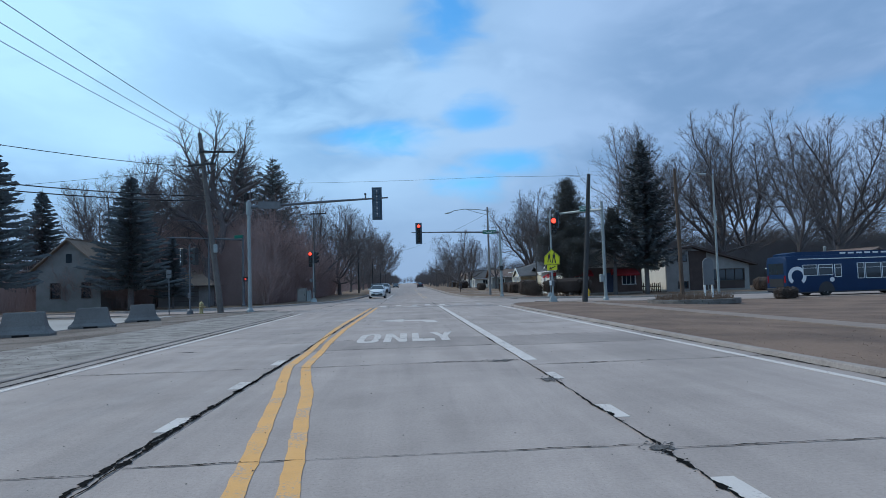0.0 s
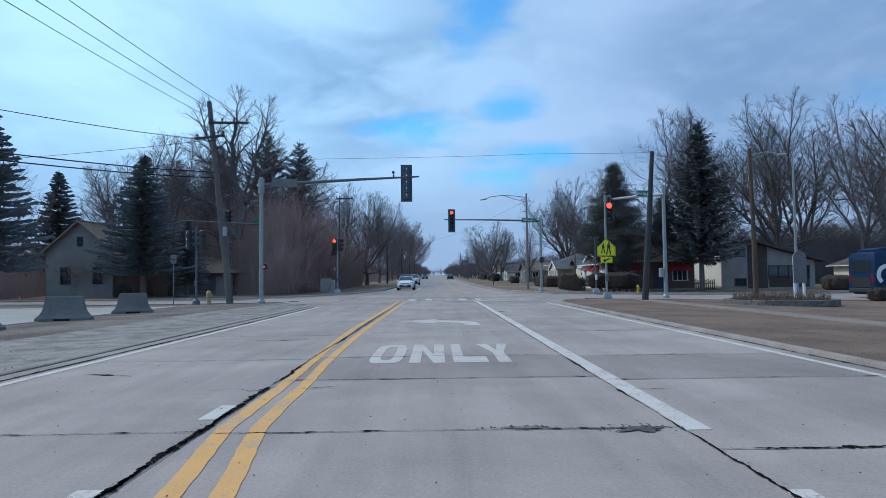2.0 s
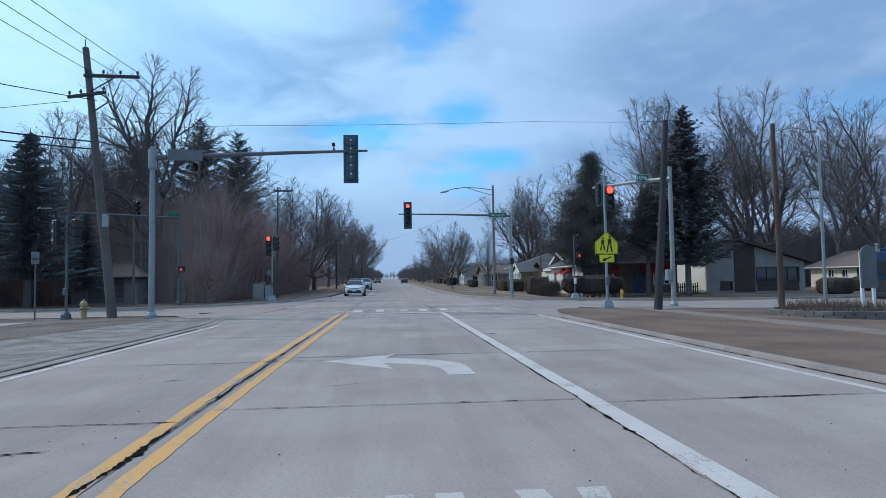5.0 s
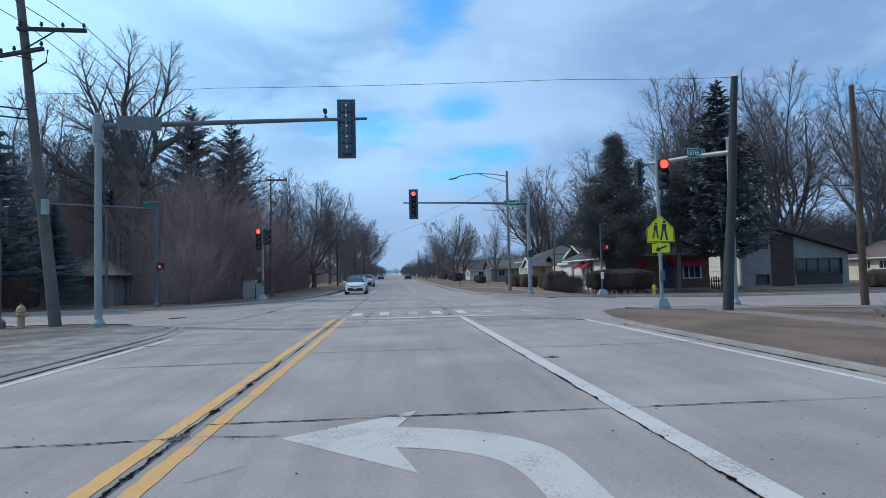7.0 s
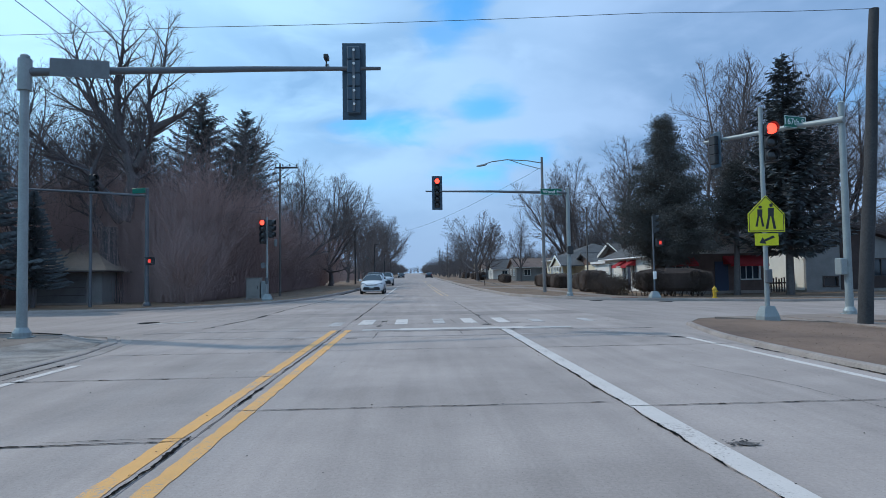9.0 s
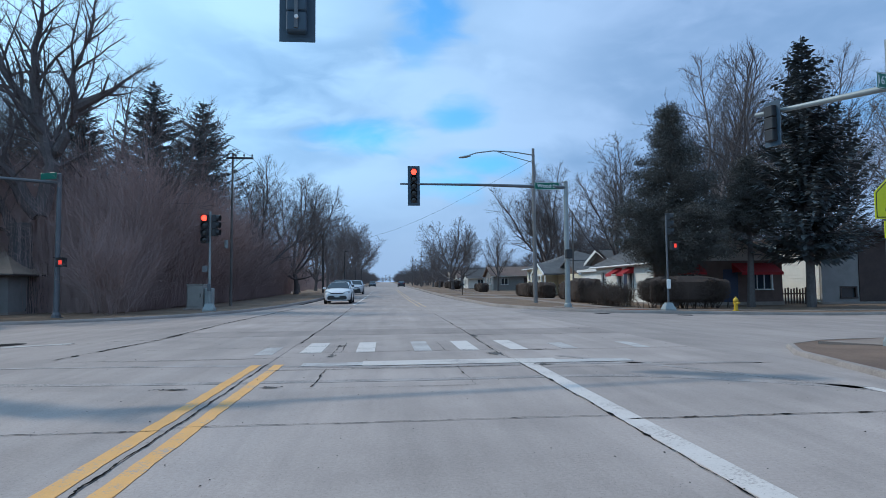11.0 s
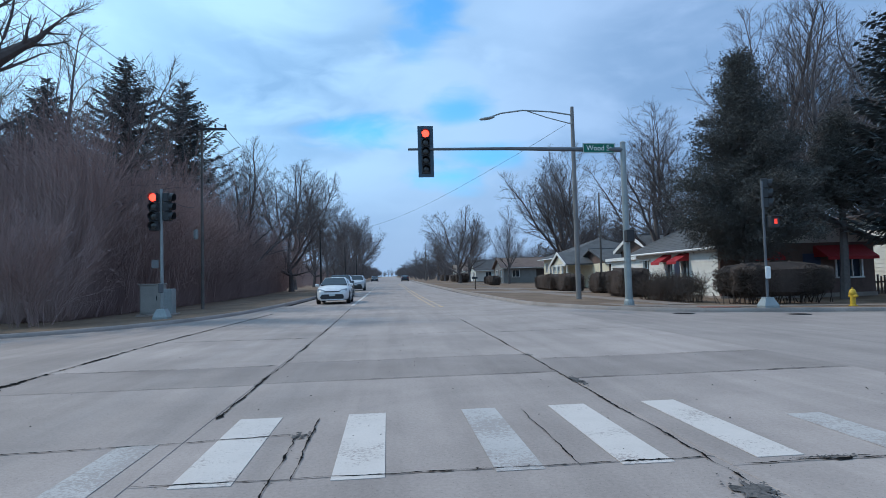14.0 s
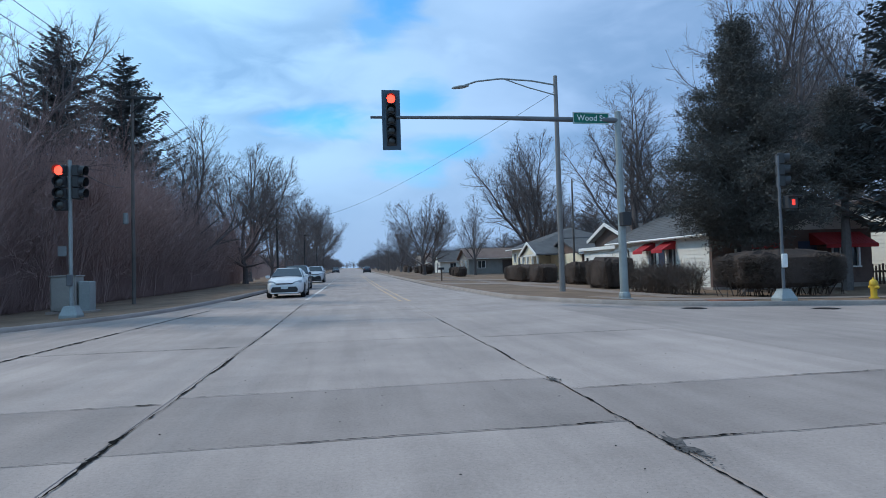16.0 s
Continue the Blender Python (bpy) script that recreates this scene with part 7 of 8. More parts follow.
part("fascia", Build().box(-1.25, -0.004, -1.0, 6.7, 2.5, 2.74), "trim_white", hc, "white fascia over the garage door")
part("side_wall", Build().box(-0.715, -0.004, -0.6, -0.42, 0.0, 2.498), "siding_white", hc)
part("wall_lamp", Build().box(-1.06, -0.94, 5.4, 5.55, 1.6, 1.95), "dark_metal", hc)
# cream house with a taller front, a peaked porch and a lower wing
hb = house(18.2, 28.4, 99.6, 108.4, 3.3, 5.15, "y", "cream house with a hipped grey roof, lit from the street", ("siding_cream", "siding_cream", "siding_cream", "roof_grey"),
           west=((0.8, 1.9, 1.75, 2.75), (2.6, 3.5, 0.5, 2.3, 0), (4.3, 5.4, 1.75, 2.75), (5.9, 6.9, 1.75, 2.75)), hip=4.3, over=0.6)
wing = house(19.8, 28.6, 90.6, 99.4, 2.45, 3.75, "x", "low brown wing of the cream house", ("siding_cream", "brick_dark", "brick_dark", "roof_grey"),
             south=((1.0, 2.0, 1.0, 2.1), (5.0, 6.6, 1.0, 2.1)), siding=(True, False), over=0.5)
pk = thing("porch", 17.3, 95.4, LIFT, "white peaked porch on posts in front of the cream house", "porch")
part("roof", Build().prism([(-0.3, 2.3), (2.7, 3.5), (5.7, 2.3), (5.7, 2.44), (2.7, 3.66), (-0.3, 2.44)], "x", -0.3, 2.45), "roof_grey", pk)
for s_ in (-1, 1):
    part("barge_board", Build().prism([(2.7 + s_ * 3.06, 2.22), (2.7 + s_ * 3.06, 2.44), (2.7, 3.68), (2.7, 3.43)], "x", -0.38, -0.305), "trim_white", pk, "white barge board")
part("pediment", Build().prism([(0.5, 2.44), (2.7, 3.36), (4.9, 2.44)], "x", -0.1, -0.02), "siding_cream", pk)
part("beam", Build().box(-0.14, 0.04, 0.0, 5.4, 2.24, 2.42), "trim_white", pk)
for y in (0.15, 1.8, 3.6, 5.25):
    part("post", Build().box(-0.12, 0.02, y - 0.08, y + 0.08, 0.14, 2.24), "trim_white", pk)
part("floor", Build().box(-0.3, 0.85, -0.2, 5.6, 0, 0.14), "kerb", pk)
# more houses down the street
house(18.6, 26.6, 137.0, 146.0, 2.55, 4.1, "x", "low grey house with a brown roof along the street", ("stucco_grey", "stucco_grey", "stucco_grey", "roof_brown"), west=((2.0, 3.4, 1.0, 2.2), (5.6, 7.2, 1.0, 2.2)),
      south=((1.4, 2.6, 1.0, 2.1),), south_doors=((5.4, 7.4, 0.1, 2.2, "trim_dark"),), siding=(False, False))
for x, y, kr, kw in ((17.2, 160, "roof_grey", "siding_white"), (17.0, 176, "roof_brown", "siding_white"), (18.5, 192, "roof_grey", "siding_cream"), (19, 214, "roof_tan", "siding_white")):
    house(x, x + 7, y, y + 7, 2.35, 4.2, "x", "small white-gabled house along the street", (kw, kw, kw, kr), west=((1.0, 2.2, 0.9, 1.9), (4.6, 6.0, 0.9, 1.9)), south=((2, 3.2, 0.9, 1.9), (4.6, 5.8, 0.9, 1.9)), west_doors=((3.0, 3.9, 0.1, 2.0, "door_blue"),))

# split-level house behind the spruce
hs = thing("house", 27.4, 65.3, LIFT, "split-level house with a slanting dark roof and wide windows", "house", "houses")
part("foundation", Build().box(-0.05, 7.95, -0.05, 9.0, -0.1, 0.12), "kerb", hs)
face(hs, pose(0, 0, 0), 7.9, 2.35, ((1.1, 2.0, 0.35, 0.95, 0), (4.0, 7.4, 0.95, 2.05, 3)), "stucco_grey", False, trim="trim_dark")
part("brown_section", Build().box(2.2, 3.85, -0.06, -0.003, 0.12, 3.9), "brown_panel", hs, "dark brown vertical panel")
part("lower_panel", Build().box(4.0, 7.4, -0.04, -0.003, 0.2, 0.9), "brown_panel", hs, "dark brown panel below the window")
part("upper_wall", Build().prism([(0, 2.35), (7.9, 2.35), (7.9, 2.5), (2.4, 4.18), (0, 3.9)], "y", 0.0, 0.18), "stucco_grey", hs)
w = part("upper_window", Build().box(1.1, 2.0, -0.02, -0.004, 2.9, 3.55), "pane", hs)
part("frame", Build().tube([(1.1, -0.015, 2.9), (2.0, -0.015, 2.9), (2.0, -0.015, 3.55), (1.1, -0.015, 3.55), (1.1, -0.015, 2.9)], 0.04, 4), "trim_dark", w)
part("clerestory", Build().prism([(4.0, 2.5), (7.3, 2.5), (7.3, 2.56), (4.0, 3.45)], "y", -0.03, -0.004), "stucco_grey", hs)
face(hs, pose(0, 9.0, 0, 0, 0, -90), 8.8, 3.9, (), "siding_white")
face(hs, pose(7.9, 0.2, 0, 0, 0, 90), 8.8, 2.5, (), "stucco_grey", False)
part("roof", Build().prism([(-0.5, 3.82), (2.4, 4.22), (8.5, 2.35), (8.5, 2.52), (2.4, 4.42), (-0.5, 4.0)], "y", -0.6, 9.4), "brown_panel", hs, "dark slanting roof")
face(hs, pose(0, 9.0, 0), 7.9, 2.5, (), "stucco_grey", False)
hs.scale = (1.14, 1.0, 1.1)
fe = thing("wooden_fence", 24.9, 66.6, LIFT, "low dark picket fence between the houses", "fence")
for k in range(12):
    part("picket", Build().box(0.1 + k * 0.2 - 0.05, 0.1 + k * 0.2 + 0.05, 0, 0.03, 0, 0.95 + 0.05 * (k % 3)), "brown_panel", fe)
part("rail", Build().box(0.0, 2.4, 0.035, 0.075, 0.6, 0.7), "brown_panel", fe)

# ranch house
hr = house(50.2, 59.8, 71.0, 84.3, 2.53, 4.2, "y", "low cream-sided ranch house with a brown roof", ("siding_cream", "stucco_grey", "stucco_grey", "roof_brown"),
           west=((3.0, 4.0, 1.3, 2.1), (5.2, 6.2, 1.3, 2.1)), west_doors=((7.6, 8.6, 0.1, 2.2, "door_blue"),), south=((1.2, 4.3, 1.0, 2.2, 2), (6.8, 8.2, 1.0, 2.2)), siding=(True, False), over=0.6)
part("brick_skirt", Build().box(0, 9.6, -0.07, -0.004, 0.12, 0.95), "brick_dark", hr, "dark brick below the windows")
ch = part("chimney", Build().cyl(3.1, 6.6, 3.0, 4.75, 0.15, sides=10), "galv", hr, "metal flue pipe")
part("cap", Build().spin(3.1, 6.6, [(0.22, 4.75), (0.22, 4.8), (0.05, 4.94)], 10), "galv", ch)

# left: garage and house behind the trees
hg = house(-23.0, -18.4, 60.0, 65.4, 2.1, 3.5, "x", "small grey garage with a tan hipped roof", ("stucco_grey", "stucco_grey", "stucco_grey", "roof_tan"), south_doors=((0.9, 3.7, 0.1, 1.9, "barrier"),), hip=2.2, siding=(False, False), trim="trim_dark")
hl = house(-32.5, -27.0, 57.5, 66.0, 3.9, 6.3, "y", "pale two-storey house behind evergreens", ("stucco_grey", "stucco_grey", "stucco_grey", "roof_tan"), south=((3.9, 4.6, 1.2, 2.5), (1.2, 2.0, 1.2, 2.5)), trim="trim_dark")
part("attic_window", Build().box(2.5, 3.0, -0.03, -0.006, 4.3, 5.1), "pane", hl)


# ---- vehicles ----
M.update({
    "paint_white": plain("white_car_paint", (0.70, 0.72, 0.74), 0.22),
    "paint_dark": plain("dark_blue_grey_paint", (0.045, 0.055, 0.07), 0.22, 0.3),
    "paint_silver": plain("silver_car_paint", (0.55, 0.57, 0.60), 0.22, 0.2),
    "bus_blue": material("bus_blue", (0.004, 0.026, 0.078), (0.003, 0.02, 0.064), 1, 20, 0.5, bump=0.0, world_space=False, spec=0.25),
    "bus_white": plain("bus_white", (0.68, 0.70, 0.72), 0.4),
    "tyre": plain("tyre_rubber", (0.018, 0.018, 0.019), 0.85),
    "rim": plain("alloy_rim", (0.34, 0.35, 0.36), 0.35, 0.8),
    "headlight": plain("headlight_glass", (0.30, 0.33, 0.36), 0.10),
    "tail": plain("tail_light", (0.28, 0.012, 0.012), 0.25),
    "car_glass": glass_like("car_glass", (0.025, 0.035, 0.045), 0.03),
    "plate": plain("number_plate", (0.55, 0.62, 0.64), 0.5),
})


def wheel(parent, x, y, r, w, side):
    """A wheel whose axle lies along y."""
    prof = [(r * 0.62, -w / 2), (r * 0.92, -w / 2), (r, -w * 0.36), (r, w * 0.36), (r * 0.92, w / 2), (r * 0.62, w / 2)]
    t = part("wheel", Build().loft([[(rr * math.cos(2 * math.pi * k / 28), yy, rr * math.sin(2 * math.pi * k / 28)) for k in range(28)] for rr, yy in prof]), "tyre", parent, smooth=True)
    t.matrix_basis = pose(x, y, r)
    s = side
    part("rim", Build().loft([[(rr * math.cos(2 * math.pi * k / 28), s * yy, rr * math.sin(2 * math.pi * k / 28)) for k in range(28)] for rr, yy in ((r * 0.66, w * 0.46), (r * 0.62, w * 0.5), (r * 0.58, w * 0.34), (r * 0.15, w * 0.30), (r * 0.10, w * 0.36))]), "dark_metal", t)
    for k in range(10):
        a = 2 * math.pi * (k // 2) / 5 + (0.16 if k % 2 else -0.16)
        part("spoke", Build().tube([(r * 0.12 * math.cos(a), s * w * 0.42, r * 0.12 * math.sin(a)), (r * 0.60 * math.cos(a), s * w * 0.48, r * 0.60 * math.sin(a))], r * 0.05, 5), "rim", t)
    return t


def car(name, m, paint, label, L, W, H, belt, hood, tall=False, group="cars"):
    """A road car facing +x from its middle on the ground."""
    t = tagged(new(name), label, "car", group)
    wb, wr = L * 0.58, (0.335 if not tall else 0.37)
    fx, rx = wb * 0.5 - 0.02, -wb * 0.5 - 0.02
    hw, f = W / 2, L / 2
    deck = belt + (0.12 if not tall else 0.30)
    # stations: x, bottom, top of the lower body, half width
    st = [(-f, 0.38, belt * 0.86, 0.78), (-f + 0.06, 0.30, deck - 0.05, 0.87), (-f + 0.35, 0.24, deck, 0.95), (-f * 0.62, 0.20, deck, 0.99), (-0.4, 0.18, belt + 0.04, 1.0), (f * 0.36, 0.18, belt + 0.03, 1.0),
          (f * 0.5, 0.19, hood + 0.03, 0.995), (f * 0.72, 0.20, hood - 0.03, 0.97), (f - 0.28, 0.22, hood - 0.12, 0.90), (f - 0.08, 0.26, hood - 0.22, 0.80), (f, 0.32, hood - 0.30, 0.68)]
    rings = []
    for x, zb, zt, k in st:
        w, q = hw * k, zt - zb
        ring = [(w * 0.80, zb), (w * 0.95, zb + 0.10 * q), (w, zb + 0.34 * q), (w * 0.99, zb + 0.62 * q), (w * 0.955, zb + 0.86 * q), (w * 0.86, zb + 0.965 * q), (w * 0.55, zt + 0.02), (0, zt + 0.035)]
        rings.append([(x, y, z) for y, z in ring] + [(x, -y, z) for y, z in ring[-2::-1]])
    part("body", Build().loft(rings), paint, t, smooth=True)
    # cabin: side outline from the rear glass foot to the windscreen foot
    zb, zt = belt - 0.02, H
    prof = [(-f * 0.80, zb + 0.12), (-f * 0.48, zt - 0.06), (-f * 0.22, zt - 0.005), (0.12, zt), (f * 0.13, zt - 0.06), (f * 0.46, zb + 0.04)] if not tall else \
           [(-f * 0.93, zb + 0.12), (-f * 0.80, zt - 0.08), (-f * 0.55, zt - 0.01), (0.1, zt), (f * 0.16, zt - 0.07), (f * 0.45, zb + 0.05)]
    bw, tw = hw * 0.93, hw * (0.66 if not tall else 0.72)

    def half(z):
        return bw + (tw - bw) * max(0.0, min(1.0, (z - zb) / (zt - zb)))
    rings = []
    for x, z in prof:
        y = half(z)
        rings.append([(x, half(zb) * 0.999, zb - 0.02), (x, y, z - 0.045), (x, y * 0.93, z), (x, 0, z + 0.02), (x, -y * 0.93, z), (x, -y, z - 0.045), (x, -half(zb) * 0.999, zb - 0.02)])
    cab = part("cabin", Build().loft(rings), paint, t, smooth=True)

    def pane(name, quad, thick):
        b = Build()
        n = Vector(thick)
        b.loft([[Vector(p) for p in quad], [Vector(p) + n for p in quad]])
        return part(name, b, "car_glass", cab)

    def top_at(x):
        for (xa, za), (xb, zb_) in zip(prof, prof[1:]):
            if xa <= x <= xb:
                return za + (zb_ - za) * (x - xa) / (xb - xa)
        return zb
    (xr0, zr0), (xr1, zr1), (xw1, zw1), (xw0, zw0) = prof[0], prof[1], prof[4], prof[5]
    k = 0.9
    pane("windscreen", [(xw0 - 0.05, -half(zw0) * k, zw0 + 0.045), (xw0 - 0.05, half(zw0) * k, zw0 + 0.045), (xw1 + 0.02, half(zw1) * 0.86, zw1 + 0.0), (xw1 + 0.02, -half(zw1) * 0.86, zw1 + 0.0)], (0.03, 0, 0.045))
    pane("rear_window", [(xr0 + 0.04, -half(zr0) * k, zr0 + 0.03), (xr0 + 0.04, half(zr0) * k, zr0 + 0.03), (xr1 - 0.01, half(zr1) * 0.84, zr1 - 0.01), (xr1 - 0.01, -half(zr1) * 0.84, zr1 - 0.01)], (-0.03, 0, 0.045))
    cuts = [(f * 0.36, f * 0.02), (-f * 0.01, -f * 0.36), (-f * 0.39, -f * (0.58 if not tall else 0.74))]
    for s in (-1, 1):
        for x1, x0 in cuts:
            low = zb + 0.06
            pts = []
            for x, up in ((x0, 0), (x1, 0), (x1, 1), ((x0 + x1) / 2, 1), (x0, 1)):
                z = low if not up else max(low + 0.02, top_at(x) - 0.10)
                pts.append((x, s * (half(z) + 0.002), z))
            pane("side_window", pts, (0, s * 0.012, 0.004))
        part("mirror", Build().box(f * 0.33, f * 0.42, min(s * bw, s * (bw + 0.2)), max(s * bw, s * (bw + 0.2)), belt + 0.02, belt + 0.16, 0.03), paint, t)
        for x, z in ((fx, 0), (rx, 0)):
            # uncut body: a black disc stands in for the shaded wheel well
            part("wheel_arch", Build().loft([[((wr + 0.055) * math.cos(2 * math.pi * j / 28) + x, s * (hw * 1.0 + dy), max(0.19, wr + (wr + 0.055) * math.sin(2 * math.pi * j / 28))) for j in range(28)] for dy in (-0.10, 0.004)]), "black", t)
            wheel(t, x, s * (hw - 0.09), wr, 0.21, s)
        part("door_line", Build().box(f * 0.005, f * 0.012, min(s * hw * 0.99, s * (hw + 0.003)), max(s * hw * 0.99, s * (hw + 0.003)), 0.3, belt - 0.1), "black", t)
        part("door_handle", Build().box(-f * 0.27, -f * 0.19, min(s * hw * 0.97, s * (hw * 0.97 + 0.03)), max(s * hw * 0.97, s * (hw * 0.97 + 0.03)), belt - 0.13, belt - 0.09, 0.008), paint, t)
        part("headlight", Build().loft([[(f - 0.06, s * hw * 0.42, hood - 0.26), (f - 0.30, s * hw * 0.84, hood - 0.20), (f - 0.34, s * hw * 0.85, hood - 0.10), (f - 0.10, s * hw * 0.44, hood - 0.20)], [(f + 0.01, s * hw * 0.44, hood - 0.30), (f - 0.21, s * hw * 0.88, hood - 0.24), (f - 0.26, s * hw * 0.88, hood - 0.13), (f - 0.02, s * hw * 0.46, hood - 0.22)]]), "headlight", t)
        part("tail_light", Build().box(-f - 0.01, -f + 0.16, min(s * hw * 0.55, s * hw * 0.86), max(s * hw * 0.55, s * hw * 0.86), belt - 0.15, belt + 0.03, 0.03), "tail", t)
    part("grille", Build().prism([(-hw * 0.60, hood - 0.42), (hw * 0.60, hood - 0.42), (hw * 0.70, 0.42), (hw * 0.66, 0.29), (-hw * 0.66, 0.29), (-hw * 0.70, 0.42)], "x", f - 0.16, f + 0.012), "black", t)
    part("upper_grille", Build().box(f - 0.1, f + 0.014, -hw * 0.44, hw * 0.44, hood - 0.31, hood - 0.25, 0.01), "black", t)
    part("bumper_lip", Build().box(f - 0.2, f + 0.03, -hw * 0.72, hw * 0.72, 0.22, 0.275, 0.02), paint if not tall else "dark_metal", t)
    part("number_plate", Build().box(f + 0.012, f + 0.022, -0.16, 0.16, hood - 0.52, hood - 0.40, 0.003), "plate", t, "plate with a plain bar")
    part("rocker_panel", Build().box(rx + 0.45, fx - 0.45, -hw * 0.985, hw * 0.985, 0.16, 0.27, 0.02), "black", t)
    return place(t, m)


car("sedan", pose(-3.25, 70.9, 0.0, 0, 0, -90), "paint_white", "white compact sedan driving towards the junction", 4.63, 1.78, 1.43, 0.93, 0.96)
car("dark_suv", pose(-3.95, 84.5, 0.0, 0, 0, -90), "paint_dark", "dark blue-grey sport utility car on the road", 4.7, 1.9, 1.68, 1.05, 1.13, True)
car("pale_suv", pose(-3.7, 105.5, 0.0, 0, 0, -90), "paint_silver", "silver-white sport utility car further down the road", 4.6, 1.85, 1.66, 1.05, 1.12, True)
car("far_car", pose(-3.7, 205, 0.0, 0, 0, -90), "paint_dark", "small dark car far down the road", 4.6, 1.8, 1.45, 0.93, 0.96)
car("far_car", pose(3.9, 190, 0.0, 0, 0, 90), "paint_dark", "small dark car far down the road", 4.6, 1.8, 1.45, 0.93, 0.96)


def bus(m):
    """A city bus facing +x; its tail is the origin, its near side y = 0."""
    t = tagged(new("city_bus"), "dark blue city bus with a white ring on its side", "bus")
    L, W, H = 12.3, 2.55, 2.95
    rings = []
    for x, k, top in ((0.0, 0.96, H - 0.18), (0.06, 1.0, H - 0.06), (0.6, 1.0, H), (L - 0.9, 1.0, H), (L - 0.25, 0.98, H - 0.15), (L, 0.92, H - 0.5)):
        q = [(0.04, 0.32), (0.0, 0.55), (0.0, 1.6), (0.03, top - 0.28), (0.16, top - 0.05), (0.5, top)]
        a = [(W / 2 - (W / 2 - y) * k, z) for y, z in q]
        rings.append([(x, y, z) for y, z in a] + [(x, W - y, z) for y, z in a[::-1]])
    part("body", Build().loft(rings), "bus_blue", t, smooth=True)
    part("roof_pod", Build().loft([[(x, 0.25 + k, 2.9), (x, 0.32 + k, 3.18 - k), (x, W - 0.32 - k, 3.18 - k), (x, W - 0.25 - k, 2.9)] for x, k in ((0.35, 0.12), (1.0, 0.0), (10.6, 0.0), (11.3, 0.12))]), "bus_blue", t)
    part("roof_stripe", Build().box(0.9, 11.0, 0.0, 0.03, 2.62, 2.68), "bus_white", t, "thin white stripe")
    for k in range(9):
        part("lettering_bar", Build().box(4.2 + 0.62 * k, 4.2 + 0.62 * k + 0.42, 0.225, 0.245, 2.97, 3.08), "bus_white", t, "pale bar of unreadable writing")
    for x0, x1, z0, z1 in ((1.25, 2.25, 1.5, 2.2), (2.4, 3.4, 1.5, 2.2), (3.6, 4.05, 1.35, 2.2), (5.3, 5.75, 1.2, 2.25), (5.9, 7.0, 1.2, 2.25), (7.15, 8.25, 1.2, 2.25), (8.4, 9.4, 1.2, 2.25), (10.4, 11.6, 1.15, 2.25)):
        w = part("window", Build().box(x0, x1, -0.012, 0.02, z0, z1, 0.006), "car_glass", t)
        fr = Build()
        for a0, a1, c0, c1 in ((x0 - 0.04, x1 + 0.04, z1, z1 + 0.04), (x0 - 0.04, x1 + 0.04, z0 - 0.04, z0), (x0 - 0.04, x0, z0, z1), (x1, x1 + 0.04, z0, z1)):
            fr.box(a0, a1, -0.018, 0.015, c0, c1)
        fr.box(x0, x1, -0.018, 0.0, z0 + (z1 - z0) * 0.7, z0 + (z1 - z0) * 0.7 + 0.025)
        part("frame", fr, "bus_white", w)
    ring = []
    for k in range(25):
        a = radians(-50 + 280 * k / 24)
        ring.append([(0.78 + rr * math.cos(a), yy, 1.45 + rr * math.sin(a)) for rr, yy in ((0.68, -0.006), (0.68, 0.01), (0.43, 0.01), (0.43, -0.006))])
    part("ring_mark", Build().loft(ring), "bus_white", t, "white open ring")
    part("ring_mark", Build().spin(0, 0, [(0.17, 0), (0.17, 0.012)], 18), "bus_white", t, "small white disc").matrix_basis = pose(3.35, 0.006, 1.15, 90)
    for x in (2.9, 9.0):
        # black half disc on the side, for the shade of the wheel well
        part("wheel_arch", Build().loft([[(x + 0.6 * math.cos(math.pi * j / 14), dy, 0.3 + 0.72 * math.sin(math.pi * j / 14)) for j in range(15)] for dy in (-0.006, 0.2)]), "black", t)
        for s, y in ((-1, 0.17), (1, W - 0.17)):
            wheel(t, x, y, 0.48, 0.3, s)
    part("skirt", Build().box(0.3, 12.0, 0.05, W - 0.05, 0.22, 0.36), "black", t)
    part("rear_grille", Build().box(-0.02, 0.02, 0.4, W - 0.4, 0.7, 1.3), "dark_metal", t)
    part("rear_window", Build().box(-0.015, 0.03, 0.35, W - 0.35, 1.6, 2.4, 0.005), "car_glass", t)
    for y in (0.15, W - 0.3):
        part("tail_light", Build().box(-0.02, 0.03, y, y + 0.15, 1.0, 1.5, 0.005), "tail", t)
    part("bumper", Build().box(-0.1, 0.05, 0.1, W - 0.1, 0.38, 0.62, 0.03), "black", t)
    return place(t, m)


bus(pose(27.1, 43.5, 0.0))

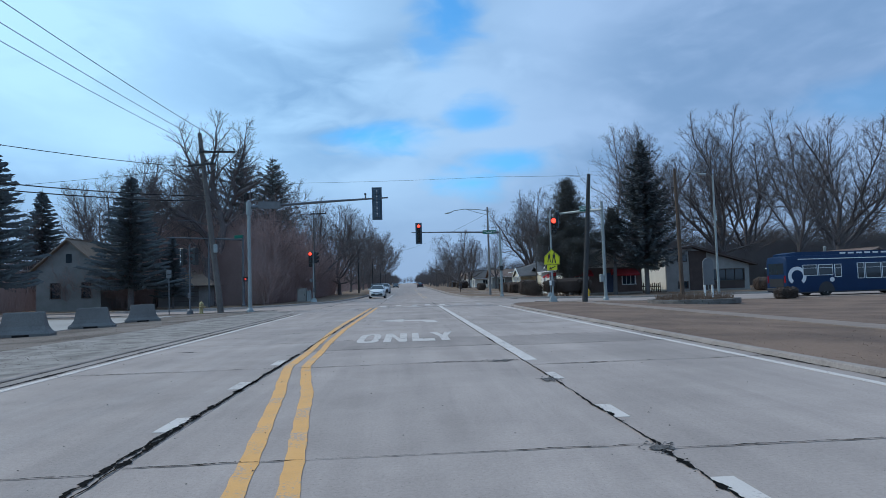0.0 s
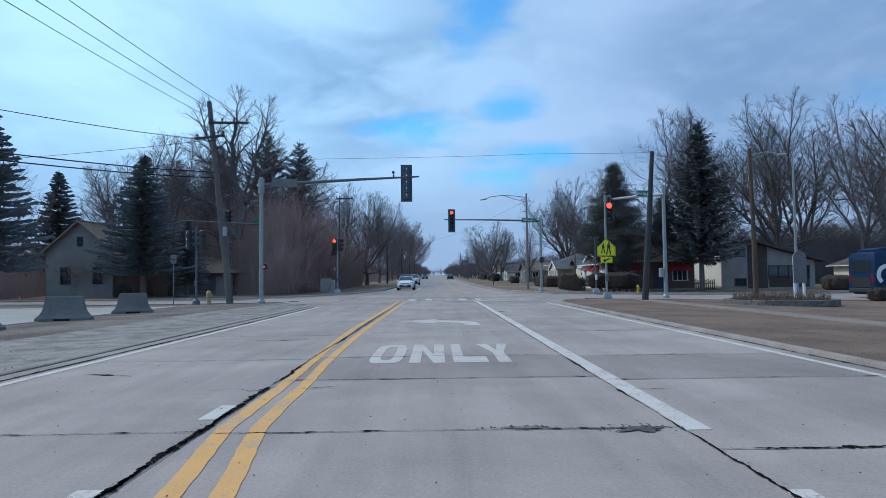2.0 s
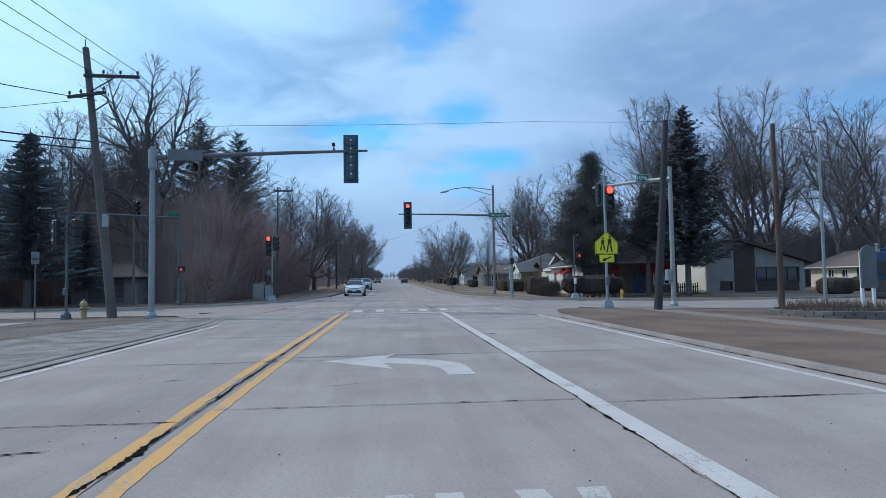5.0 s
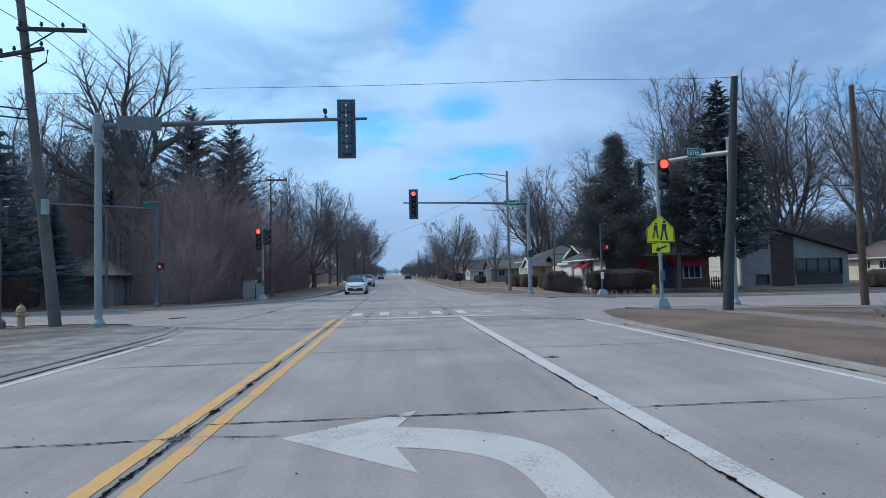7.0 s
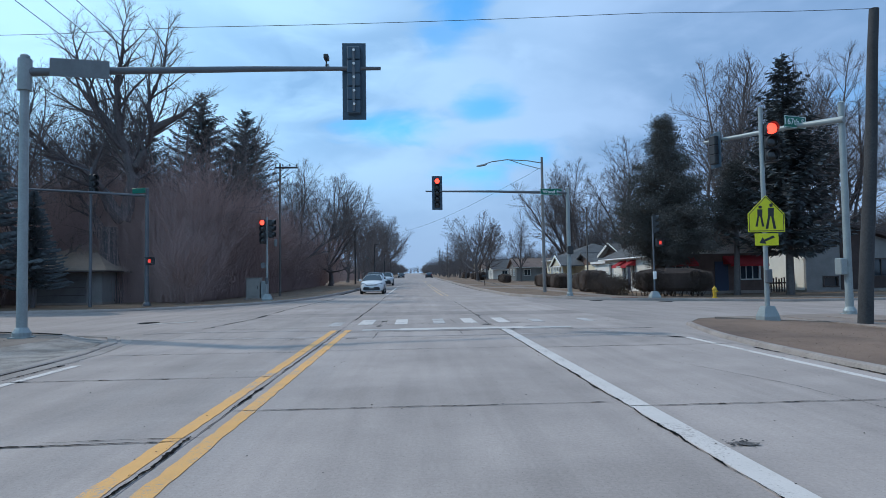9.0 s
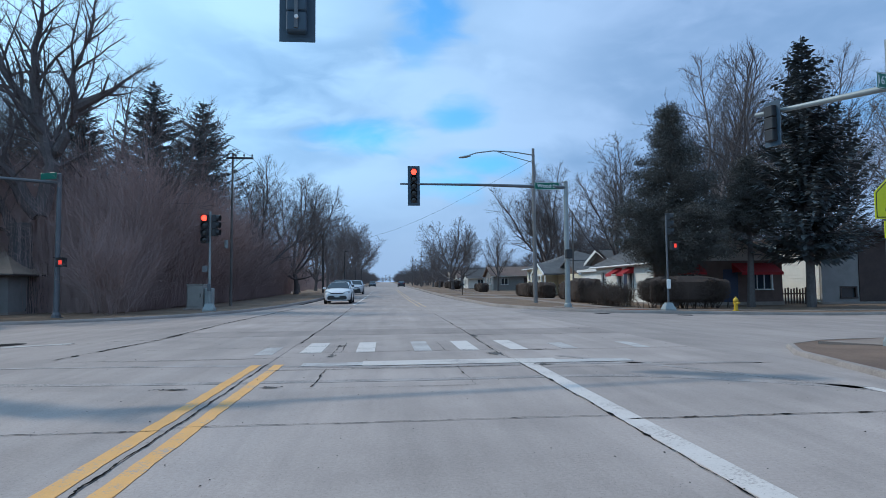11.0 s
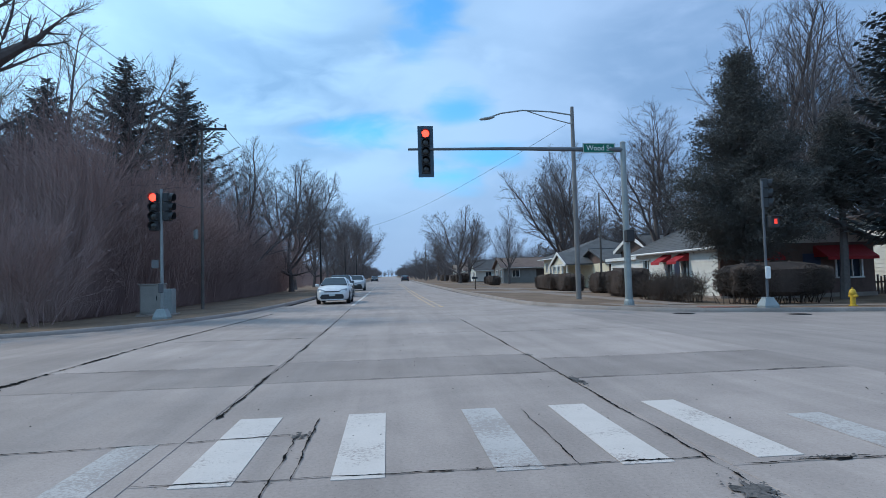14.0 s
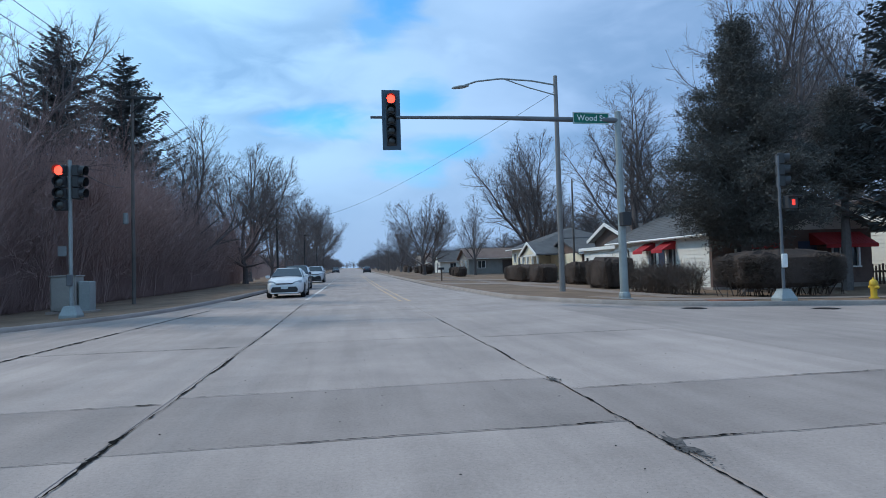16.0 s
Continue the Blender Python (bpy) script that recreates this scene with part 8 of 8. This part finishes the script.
# ---- the rise of the street, and the fall of the ground to both sides of it ----
def fall(x):
    a, near, far, deep = (x, 5.45, 20.0, 0.0227) if x > 0 else (-x, 5.95, 14.0, 0.02)
    return -0.042 * max(0.0, min(a, 9.0) - near) - deep * max(0.0, min(a, far) - 9.0)


def cut_across(me, xs):
    """Cuts a wide mesh along the road, so that it can follow the fall."""
    bm = bmesh.new()
    bm.from_mesh(me)
    for x in xs:
        bmesh.ops.bisect_plane(bm, geom=bm.verts[:] + bm.edges[:] + bm.faces[:], dist=1e-5, plane_co=(x, 0, 0), plane_no=(1, 0, 0))
    bmesh.ops.triangulate(bm, faces=[f for f in bm.faces if len(f.verts) > 4])
    bm.to_mesh(me)
    bm.free()


for o in list(bpy.data.objects):
    if o.type == "MESH" and o.name.split(".")[0] in ("cross_street", "lawn_near_right", "verge_near_left", "lawn_far_right", "lawn_far_left", "sidewalk_cross", "corner_paving", "driveway", "parking_lot", "road"):
        cut_across(o.data, (-14, -11, -9, -7.5, -5.95, 5.45, 7.2, 9, 11, 14, 17, 20))

lifted = set()
for o in [q for q in bpy.data.objects if q.type in {"MESH", "EMPTY"} and (q.parent is None or q.parent == road)]:
    at = o.matrix_basis.translation
    if at.length > 1e-6:
        o.location.z += climb(at.y) + fall(at.x)
    elif o.type == "MESH" and o.data.name not in lifted:
        lifted.add(o.data.name)
        for v in o.data.vertices:
            if o.name != "ground":
                v.co.z += climb(v.co.y) + fall(v.co.x)
for me in {o.data for o in bpy.data.objects if o.name.startswith("flagstone")}:
    for v in me.vertices:
        v.co.z += fall(v.co.x)

# ---- road slabs, one by one ----
cache = {}
for x0, x1, ya, yb, dark in slabs:
    key = (round(x1 - x0, 3), round(yb - ya, 3), dark)
    if key not in cache:
        w, d = x1 - x0, yb - ya
        cache[key] = Build().loft([[(0, 0, -0.05), (w, 0, -0.05), (w, d, -0.05), (0, d, -0.05)], [(0, 0, -0.006), (w, 0, -0.006), (w, d, -0.006), (0, d, -0.006)],
                                   [(0.005, 0.005, 0.0), (w - 0.005, 0.005, 0.0), (w - 0.005, d - 0.005, 0.0), (0.005, d - 0.005, 0.0)]]).mesh("slab", M["slab_patch" if dark else "slab"])
    o = new("slab", cache[key])
    o.parent = road
    o.location = (x0, ya, 0)
